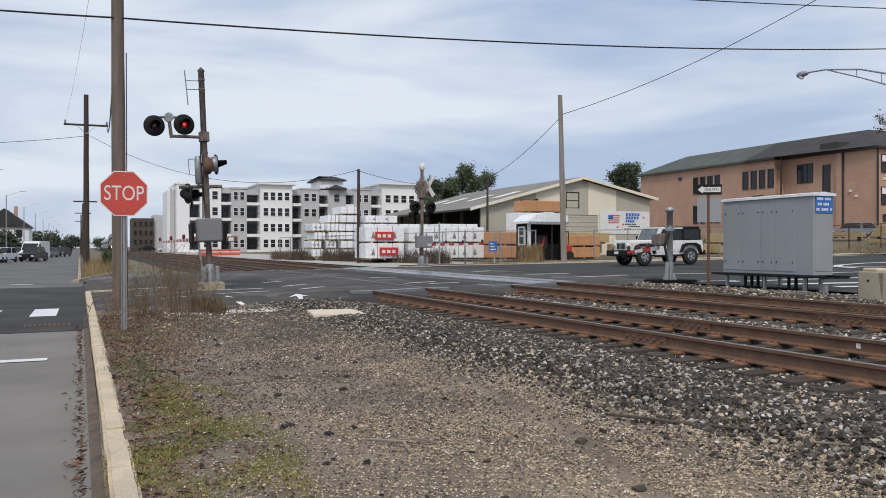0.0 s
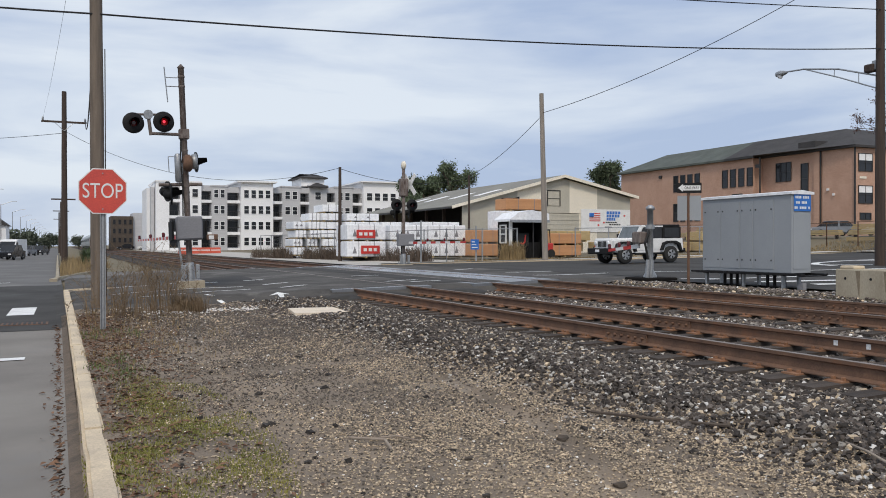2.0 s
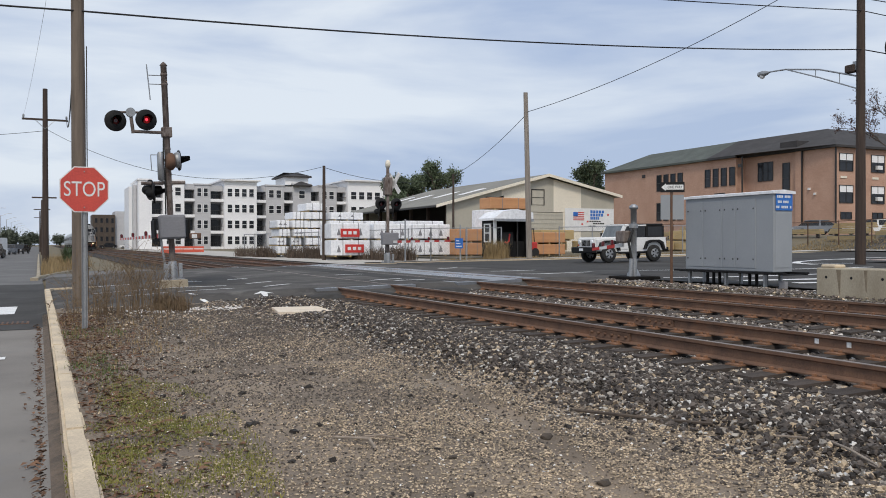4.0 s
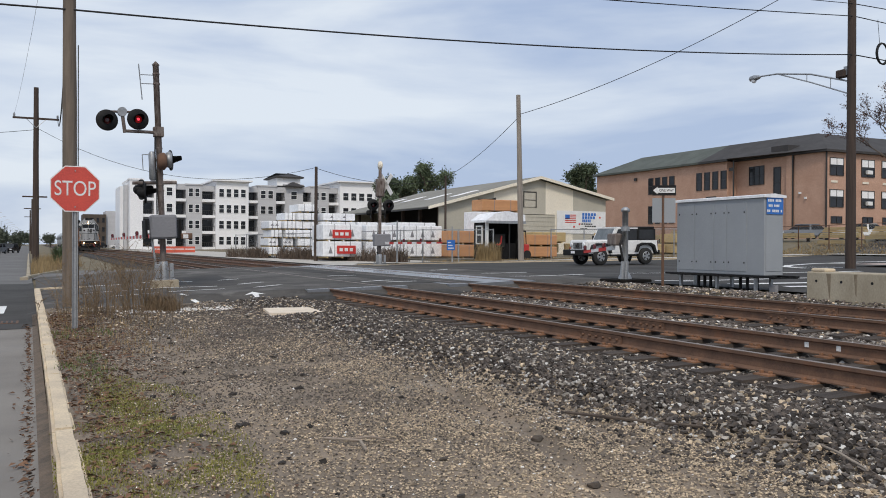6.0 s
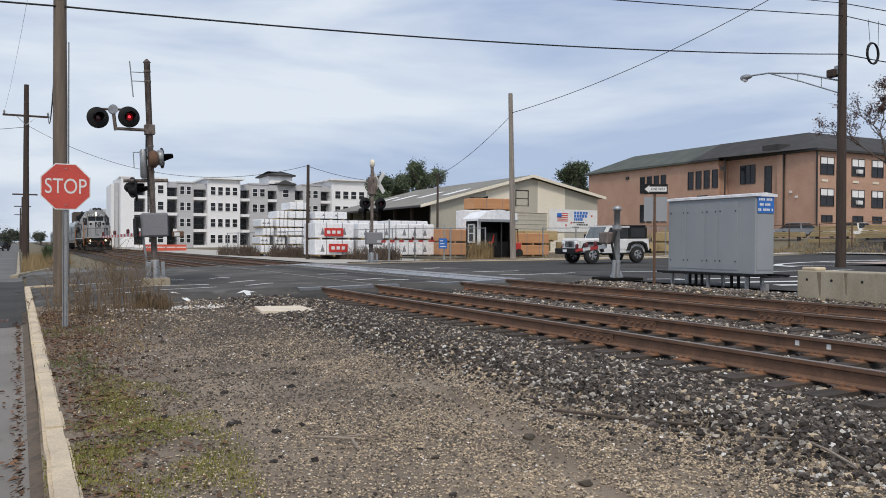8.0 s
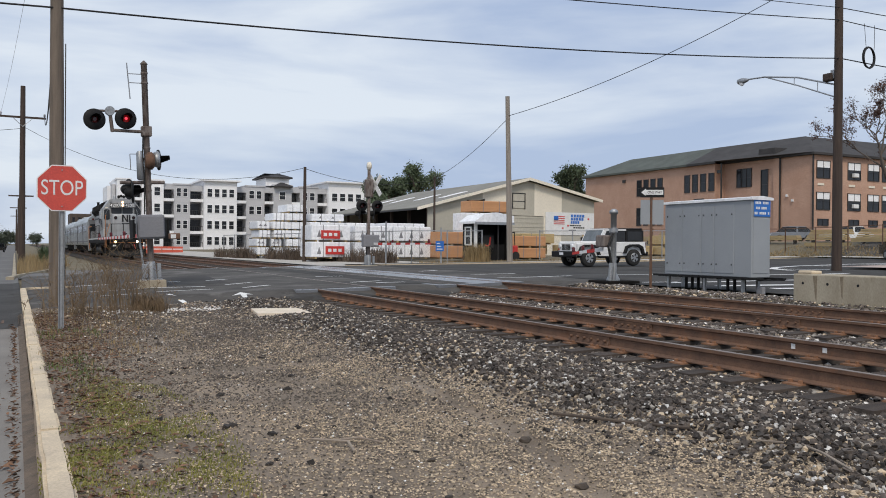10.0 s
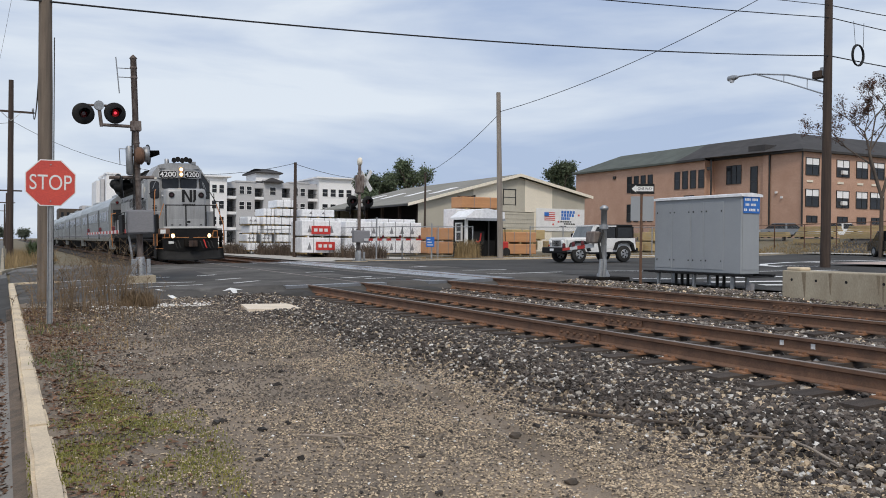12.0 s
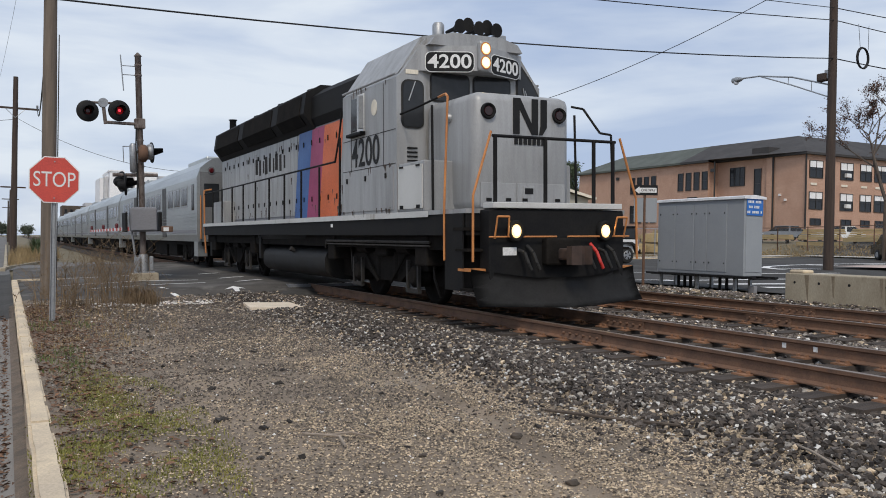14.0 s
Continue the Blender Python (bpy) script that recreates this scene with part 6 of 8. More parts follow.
    part("barge_board", new_prism([(L[0] - 1.2, L[1] - 0.45), (P[0], P[1] - 0.08), (P[0], P[1] + 0.18), (L[0] - 1.2, L[1] - 0.19)], "y", y0 - 0.56, y0 - 0.5), M_CREAM, t)
    part("barge_board", new_prism([(R[0] + 0.6, R[1] - 0.2), (P[0], P[1] - 0.08), (P[0], P[1] + 0.18), (R[0] + 0.6, R[1] + 0.06)], "y", y0 - 0.56, y0 - 0.5), M_CREAM, t)
    part("gutter", new_box(L[0] - 1.3, L[0] - 1.2, y0 - 0.5, y1 + 0.5, L[1] - 0.42, L[1] - 0.28), M_FRAMED, t, "dark gutter board")
    for y in (68.5, 74, 80, 85):
        part("skylight", new_prism([(34.0, 5.88), (36.4, 6.51), (36.4, 6.55), (34.0, 5.92)], "y", y, y + 1.2), M_APTW, t, "pale roof light")
    for y in range(66, 88, 4):
        part("post", new_box(31.2, 31.45, y + 0.05, y + 0.3, g, L[1] - 0.1), M_DARKPOLE, t)
    ban = thing("banner", (0, 0, 0), "white banner with a flag and unreadable lettering", "banner")
    part("cloth", new_box(43.2, 48.65, y0 - 0.06, y0 - 0.01, 2.65, 4.75), M_WHITE, ban)
    part("flag_canton", new_box(44.1, 44.6, y0 - 0.075, y0 - 0.06, 4.0, 4.4), M_BLUE, ban)
    for k in range(5):
        part("flag_stripe", new_box(44.6 if k < 2 else 44.1, 45.3, y0 - 0.075, y0 - 0.06, 4.32 - k * 0.17, 4.4 - k * 0.17), M_REDP, ban)
    for k, (z, a, b, h) in enumerate(((4.45, 46.0, 47.6, 0.13), (4.15, 46.0, 47.5, 0.13), (3.85, 46.0, 47.0, 0.13), (3.55, 45.9, 47.2, 0.06), (3.35, 46.3, 47.6, 0.06), (3.1, 45.8, 46.6, 0.06))):
        for i in range(5):
            part("writing_bar", new_box(a + (b - a) * i / 5, a + (b - a) * (i + 0.75) / 5, y0 - 0.075, y0 - 0.06, z - h, z + h), M_BLUE if k < 3 else M_BLACK, ban)
    for x, z in ((45.0, 3.2), (47.9, 4.1), (45.6, 3.45)):
        part("badge", new_box(x, x + 0.18, y0 - 0.075, y0 - 0.06, z, z + 0.16), M_REDP, ban)


shed()


def apartments():
    t = thing("apartment_building", (0, 0, 0), "four-storey white and grey apartment block with balconies", "apartment building")
    Y, base = 170.0, 0.5

    def at(p):
        return Y * math.tan(radians(22.764) + math.atan((p - 784) / 1504))
    # bays from end to end: where each begins and ends, its kind and its height
    bays = ((312, 335, "white", 13.6), (335, 354, "balcony", 13.0), (354, 391, "white2", 13.6), (391, 409, "balcony", 13.0), (409, 437, "grey", 13.0), (437, 459, "balcony", 12.8),
            (459, 515, "tower", 13.9), (515, 533, "balcony", 12.9), (533, 565, "grey", 13.2), (565, 580, "balcony", 13.0), (580, 612, "lift", 13.6), (612, 626, "balcony", 13.2),
            (626, 657, "grey", 13.4), (657, 673, "balcony", 13.2), (673, 735, "tower", 14.6), (735, 770, "grey", 13.4), (770, 800, "white2", 13.6))
    storeys = [base + 1.7 + 3.12 * k for k in range(4)]
    for a, b, kind, h in bays:
        x0, x1 = at(a), at(b)
        w = x1 - x0
        white = kind in ("white", "white2", "tower")
        yf = Y - (1.2 if kind == "tower" else 0.5 if white else 0.0)
        if kind == "balcony":
            part("bay_wall", new_box(x0, x1, Y + 2.2, Y + 14, base, h), M_APTD, t, "grey recessed wall")
            part("bay_parapet", new_box(x0 - 0.05, x1 + 0.05, Y + 0.1, Y + 3, h - 0.9, h + 0.2), M_APTG, t)
            for z in storeys:
                part("balcony_slab", new_box(x0, x1, Y - 0.3, Y + 2.3, z - 1.75, z - 1.2), M_APTW, t, "white balcony slab")
                bal = part("balcony_rail", new_box(x0 + 0.05, x1 - 0.05, Y - 0.25, Y - 0.2, z - 0.35, z - 0.28), M_FRAMED, t)
                for k in range(7):
                    xx = x0 + 0.1 + (w - 0.2) * k / 6
                    part("baluster", new_box(xx - 0.02, xx + 0.02, Y - 0.25, Y - 0.2, z - 1.2, z - 0.35), M_FRAMED, bal)
                part("balcony_door", new_box(x0 + 0.2, x1 - 0.2, Y + 2.12, Y + 2.2, z - 1.1, z + 1.0), M_GLASS, t)
            continue
        part("bay_wall", new_box(x0, x1, yf, Y + 14, base, h), M_APTW if white else M_APTG, t, "white rendered bay" if white else "light grey clad bay")
        part("cornice", new_box(x0 - (0.7 if kind == "tower" else 0.15), x1 + (0.7 if kind == "tower" else 0.15), yf - (0.7 if kind == "tower" else 0.15), Y + 14.1, h, h + 0.28), M_APTW if white else M_APTG, t)
        n = {"tower": 4, "grey": 2, "lift": 1, "white2": 2, "white": 0}[kind]
        for z in storeys:
            for i in range(n):
                window(t, pose(x0 + w * (i + 0.75) / (n + 0.5), yf - 0.03, z + 0.05), min(1.3, w / (n + 0.5) * 0.72), 1.65, frame_m=M_APTW, bars=(0, 1))
        if kind == "lift":
            part("penthouse", new_box(x0 - 1.3, x1 - 0.3, Y + 1, Y + 9, h, h + 1.6), M_APTW, t)
            part("penthouse_roof", hip(bmesh.new(), x0 - 1.7, x1, Y + 0.6, Y + 9.4, h + 1.6, 1.0, "x", 0.3), M_ROOFDARK, t)
            part("porch_roof", hip(bmesh.new(), x0 + 0.3, x1 - 0.3, Y - 0.8, Y + 2, h - 0.3, 0.8, "x", 0.3), M_ROOFDARK, t)
    part("end_wall", new_box(at(299), at(312), Y + 4, Y + 14, base, 12.6), M_APTW, t, "white end wall")
    part("end_wall_grey", new_box(at(305), at(311), Y + 2, Y + 4, base, 12.8), M_APTG, t)


apartments()

brown = thing("brick_block", (0, 0, 0), "distant brown brick block with rows of windows", "building")
part("wall", new_box(11.6, 17.4, 250, 262, 0, 9.6), M_BARK, brown)
part("annex", new_box(17.4, 21.2, 251, 262, 0, 10.6), M_APTG, brown)
for i in range(4):
    for z in (3.0, 5.5, 8.0):
        window(brown, pose(12.5 + i * 1.4, 249.95, z), 0.7, 1.3, bars=(0, 0))


def house(x, y, w, d, h, wall_m, roof_m, label):
    t = thing("house", (x, y, -0.2), label, "house", "houses along the street")
    part("wall", new_box(-w / 2, w / 2, -d / 2, d / 2, 0, h), wall_m, t)
    part("roof", new_prism([(-w / 2 - 0.4, h), (w / 2 + 0.4, h), (0, h + w * 0.42)], "y", -d / 2 - 0.4, d / 2 + 0.4), roof_m, t)
    part("chimney", new_box(w * 0.15, w * 0.15 + 0.6, 0, 0.6, h, h + w * 0.42 + 0.6), M_BRICK, t)
    part("door", new_box(-0.5, 0.5, -d / 2 - 0.05, -d / 2, 0.2, 2.2), M_FRAMED, t)
    for dx in (-w * 0.3, w * 0.3):
        window(t, pose(dx, -d / 2 - 0.02, 1.7), 1.0, 1.3)
        window(t, pose(dx, -d / 2 - 0.02, 4.2), 1.0, 1.3)
    return t


house(-18.5, 150, 9, 11, 5.5, M_BRICK, M_ROOFDARK, "brown brick house with dark gabled roof")
house(-13.5, 175, 8, 10, 5.3, M_APTW, M_ROOFDARK, "white house with dark gabled roof")
house(-20, 128, 9, 10, 4.4, M_BRICK, M_ROOFDARK, "dark red brick house beside the street")

# ---- the lumber yard ----


def booth():
    t = thing("gate_booth", (24.78, 45.6, 0.62), "small dark gate booth with pale roof and white window", "booth")
    W, H, D = 2.4, 2.26, 1.5
    part("back_wall", new_box(0, W, D, D + 0.1, 0, H), M_LOCOBLK, t)
    part("side_wall", new_box(W - 0.1, W, 0.02, D, 0, H), M_LOCOBLK, t)
    part("left_wall", new_box(0, 0.1, 0.14, D, 0, H), M_LOCOBLK, t, "dark clad wall")
    for k in range(7):
        part("cladding_board", new_box(-0.012, 0.0, 0.14, D + 0.1, 0.05 + k * 0.31, 0.34 + k * 0.31), M_LOCOBLK, t)
    part("corner_post", new_box(-0.02, 0.14, -0.03, 0.13, 0, H), M_WHITE, t, "white corner post")
    part("counter", new_box(0.14, W - 0.1, 0.4, 0.5, 0, 1.0), M_LOCOBLK, t)
    part("post", new_box(1.6, 1.68, 0.02, 0.1, 0, H), M_FRAMED, t)
    window(t, pose(-0.06, 0.78, 1.5) @ pose(0, 0, 0, 0, 0, -90), 0.8, 1.15, frame_m=M_WHITE, bars=(0, 1))
    part("roof", new_prism([(-0.2, H), (W + 0.12, H), (W + 0.12, H + 0.5), (W * 0.55, H + 0.7), (0.4, H + 0.55), (-0.2, H + 0.14)], "y", -0.4, D + 0.25), M_OFFWHITE, t, "pale sagging roof cover")
    part("fascia", new_box(-0.22, W + 0.14, -0.44, -0.4, H - 0.06, H + 0.1), M_GALV, t, "grey fascia board")
    part("sign", new_box(0.7, 1.5, 0.33, 0.37, 0.75, 1.55), M_RUBBER, t)
    part("red_mark", new_pipe([(1.25, 0.32, 1.45), (1.2, 0.32, 1.0), (1.05, 0.32, 0.88), (0.9, 0.32, 0.95)], 0.05), M_REDP, t, "red painted stroke")


booth()


def pack(x, y, z, w, d, h, m_, label, marks=0, group="wrapped lumber packs"):
    """One wrapped pack of timber with battens under it."""
    t = thing("lumber_pack", (x, y, z), label, "lumber pack", group)
    part("wrap", new_box(0, w, 0, d, 0.1, h, 0.05), m_, t)
    for k in (0.12, 0.5, 0.88):
        part("batten", new_box(w * k - 0.05, w * k + 0.05, 0, d, 0, 0.1), M_LUMBER, t)
    for k in (0.3, 0.7):
        part("strap", new_box(w * k - 0.02, w * k + 0.02, -0.008, d + 0.008, 0.09, h + 0.008), M_APTD, t)
    for i in range(marks):
        xx = w * (i + 0.7) / (marks + 0.6)
        part("printed_mark", new_prism([(xx - 0.14, 0.3), (xx + 0.14, 0.3), (xx, h * 0.72)], "y", -0.012, 0.0), M_APTD if m_ is M_OFFWHITE else M_BLACK, t, "printed tree-shaped mark")
    return t


rng = random.Random(4)
gz = 0.62
white_label = "white plastic-wrapped lumber pack stacked in the yard"
stack_x = 16.3
for col, (w, n, y) in enumerate(((1.05, 4, 65), (1.05, 5, 64.8), (1.8, 6, 64.5), (2.9, 5, 64), (2.5, 4, 63.5), (3.4, 4, 62), (2.7, 3, 60))):
    for k in range(n):
        pack(stack_x + rng.uniform(-0.14, 0.14), y + rng.uniform(-0.2, 0.2), gz + k * 0.67, w - rng.uniform(0.05, 0.3), 2.6, 0.655, M_OFFWHITE, white_label, marks=0 if rng.random() < 0.6 else 2)
    stack_x += w
for col, (x, y, w, n) in enumerate(((19.2, 51.5, 2.6, 2), (21.9, 51.5, 2.7, 2), (21.4, 55.5, 3.0, 2), (24.6, 56, 3.0, 1), (16.3, 51.5, 2.6, 2))):
    for k in range(n):
        pack(x, y, gz + k * 1.08, w, 2.4, 1.06, M_OFFWHITE, white_label, marks=3)
for x, y, w, h, n, m_ in ((24.6, 50.5, 2.2, 0.9, 2, M_PLY), (30.2, 50.0, 2.6, 0.8, 2, M_PLY)):
    for k in range(n):
        pack(x, y, gz + k * (h + 0.02), w, 2.0, h, m_, "orange plywood sheets stacked in the yard", group="plywood stacks")
pack(27.5, 51.2, 3.78, 3.2, 1.6, 0.85, M_PLY, "orange plywood bundle on top of a stack", group="plywood stacks")
pack(27.0, 51.1, 0.62, 3.7, 1.9, 3.16, M_OFFWHITE, "tall white wrapped stack behind the booth")
for i in range(7):
    for k in range(rng.choice((1, 2, 2))):
        pack(31.0 + i * 3.2, 54 + rng.uniform(0, 3), 0.85 + k * 0.85, 3.0, 2.0, 0.83, M_LUMBER, "yellow sawn lumber bundle behind the fence", group="lumber bundles")
for i, (x, y, z) in enumerate(((16.9, 51.32, 1.9), (17.2, 51.32, 0.9))):
    pl = thing("placard", (x, y + 0.1, z), "red placard with unreadable white lettering", "placard", "placards")
    part("board", new_box(0, 1.25, -0.03, 0.0, 0, 0.52), M_REDP, pl)
    for k in range(3):
        part("writing_bar", new_box(0.16 + k * 0.34, 0.38 + k * 0.34, -0.038, -0.03, 0.16, 0.36), M_WHITE, pl)
forklift = thing("forklift", (27.9, 46.8, 0.62), "small red yard forklift behind the fence", "forklift")
part("body", new_box(-0.9, 0.7, 0, 1.1, 0.25, 0.95, 0.08), M_REDP, forklift)
part("guard", new_box(-0.5, 0.5, 0.1, 1.0, 1.75, 1.82), M_BLACK, forklift)
for dx in (-0.5, 0.5):
    for dy in (0.1, 1.0):
        part("guard_post", new_tube((dx, dy, 0.9), (dx * 0.9, dy, 1.78), 0.03, n=6), M_BLACK, forklift)
    part("wheel", lathe(bmesh.new(), [(0.28, -0.05), (0.28, 1.15)], (dx, 0, 0.28), "y", 14), M_RUBBER, forklift)


def chain_fence(name, pts, h, label, gap=2.6, post_m=M_GALV, mesh=0.12):
    """Posts, top rail and a net of crossing wires."""
    t = thing(name, (0, 0, 0), label, "fence")
    net = bmesh.new()
    for (x0, y0), (x1, y1) in zip(pts, pts[1:]):
        a, b = Vector((x0, y0, 0)), Vector((x1, y1, 0))
        n = max(1, round((b - a).length / gap))
        for i in range(n + 1):
            p = a.lerp(b, i / n)
            z = land(p.x, p.y)
            part("post", new_tube((p.x, p.y, z - 0.1), (p.x, p.y, z + h + 0.05), 0.04, n=8), post_m, t)
        za, zb = land(x0, y0), land(x1, y1)
        part("top_rail", new_tube((x0, y0, za + h), (x1, y1, zb + h), 0.025, n=6), post_m, t)
        L = (b - a).length
        u = (b - a) / L
        m = int(L / mesh)
        side = Vector((u.y, -u.x, 0)) * 0.003
        for i in range(m):
            for s in (-1, 1):
                s0 = i * mesh
                s1 = min(max(s0 + s * h, 0), L)
                k = abs(s1 - s0) / h
                p, q = a + u * s0 + Vector((0, 0, za + (zb - za) * s0 / L + (0 if s > 0 else 0))), a + u * s1 + Vector((0, 0, za + (zb - za) * s1 / L + h * k))
                vs = [net.verts.new(c) for c in (p - u * 0.004, p + u * 0.004, q + u * 0.004, q - u * 0.004)]
                net.faces.new(vs)
    part("wire_net", net, M_GALV, t, "chain-link wire net")
    return t


chain_fence("fence", [(20.0, 44.4), (15.6, 74)], 1.9, "chain-link fence beside the railway", mesh=0.2)
chain_fence("fence", [(20.0, 44.4), (24.6, 44.4)], 1.9, "chain-link fence of the lumber yard", mesh=0.16)
chain_fence("fence", [(28.8, 44.6), (47, 46.0)], 1.9, "chain-link fence of the lumber yard", mesh=0.16)
chain_fence("fence", [(50.5, 45), (52.5, 28), (53, 8)], 1.7, "brown chain-link fence on the school bank", post_m=M_RUST, mesh=0.2)
chain_fence("fence", [(50.5, 45), (52.6, 72)], 1.7, "brown chain-link fence beside the timber stacks", post_m=M_RUST, mesh=0.2)
for k in range(9):
    solid("timber_rail", new_box(52.2 + k * 0.02, 52.4 + k * 0.02, 9 + k * 4, 12.9 + k * 4, 1.75 + 0.3 * (k % 2), 2.0 + 0.3 * (k % 2)), M_LUMBER, "pale timber rail behind the school fence", "timber rail", "timber rails")
for k in range(8):
    for j, z in enumerate((2.2, 2.62)):
        if (k + j) % 4 == 3:
            continue
        stack = thing("timber_stack", (53.6 + j * 0.4, 38.0 + k * 4.3, z), "weathered tan timber stack behind the school fence", "timber stack", "timber stacks")
        for i in range(3):
            part("plank", new_box(0, 0.5, 0.05 * i, 3.6 - 0.1 * i, i * 0.13, i * 0.13 + 0.11), M_LUMBER, stack)
        for yy in (0.4, 3.0):
            part("bearer", new_box(0.1, 0.4, yy, yy + 0.1, -0.6 if j == 0 else -0.42, 0.0), M_TIE, stack)
for x, y, h, m_ in ((16.0, 41.2, 1.7, M_BLACK), (17.0, 41.0, 2.3, M_GALV), (20.4, 41.4, 2.0, M_GALV)):
    b = thing("steel_post", (x, y, land(x, y)), "slim steel post beside the pavement", "post", "steel posts")
    part("shaft", new_tube((0, 0, -0.2), (0, 0, h), 0.045, n=8), m_, b)
    part("cap", lathe(bmesh.new(), [(0.05, h), (0.05, h + 0.03)], n=8), m_, b)
yard_sign = thing("yard_sign", (20.4, 41.3, land(20.4, 41.3)), "small blue notice board on the fence post", "sign")
part("board", new_box(-0.4, 0.08, -0.07, -0.05, 0.75, 1.3), M_BLUE, yard_sign)
for k in range(3):
    part("writing_bar", new_box(-0.34, -0.0 - 0.08 * k, -0.078, -0.07, 0.84 + k * 0.15, 0.89 + k * 0.15), M_WHITE, yard_sign)

# barriers and works clutter far along the track
M_BARRIER = mat("faded_red_plastic", (0.62, 0.10, 0.05), (0.5, 0.08, 0.045), rough=0.6, bump=0.02)
for i in range(4):
    br = thing("plastic_barrier", (13.2 + i * 1.35, 112 + i * 0.3, 0.3), "orange plastic road barrier", "barrier", "orange barriers")
    part("block", new_prism([(-0.3, 0), (0.3, 0), (0.12, 0.9), (-0.12, 0.9)], "x", 0, 1.3), M_BARRIER, br)
    part("pale_band", new_box(0.05, 1.25, -0.2, 0.2, 0.5, 0.62), M_WHITE, br)
    part("slot", new_box(0.3, 1.0, -0.16, 0.16, 0.1, 0.22), M_BLACK, br)

# ---- vehicles ----


def tyre(parent, x, y, r, w=0.24, rim_m=None):
    ob = new("wheel")
    ob.parent = parent
    ob.matrix_basis = pose(x, y, r)
    part("tyre", lathe(bmesh.new(), [(r * 0.55, -w / 2), (r * 0.92, -w / 2), (r, -w * 0.36), (r, w * 0.36), (r * 0.92, w / 2), (r * 0.55, w / 2)], axis="y", n=22), M_RUBBER, ob, "black tyre")
    part("rim", lathe(bmesh.new(), [(r * 0.5, -w * 0.54), (r * 0.56, -w * 0.5), (r * 0.56, w * 0.5), (r * 0.5, w * 0.54)], axis="y", n=18), rim_m or M_GALV, ob, "silver rim")
    for k in range(5):
        a = 2 * math.pi * k / 5
        part("spoke_gap", new_tube((r * 0.25 * math.cos(a), -w * 0.58, r * 0.25 * math.sin(a)), (r * 0.5 * math.cos(a), -w * 0.55, r * 0.5 * math.sin(a)), 0.03, n=6), M_BLACK, ob)
    return ob


# opaque glass; its lighter grey stands for daylight seen through the car
M_CARGLASS = mat("backlit_car_glass", (0.10, 0.115, 0.12), (0.16, 0.175, 0.18), rough=0.12, scale=1.2, fine=5, bump=0.0, spec=0.6)


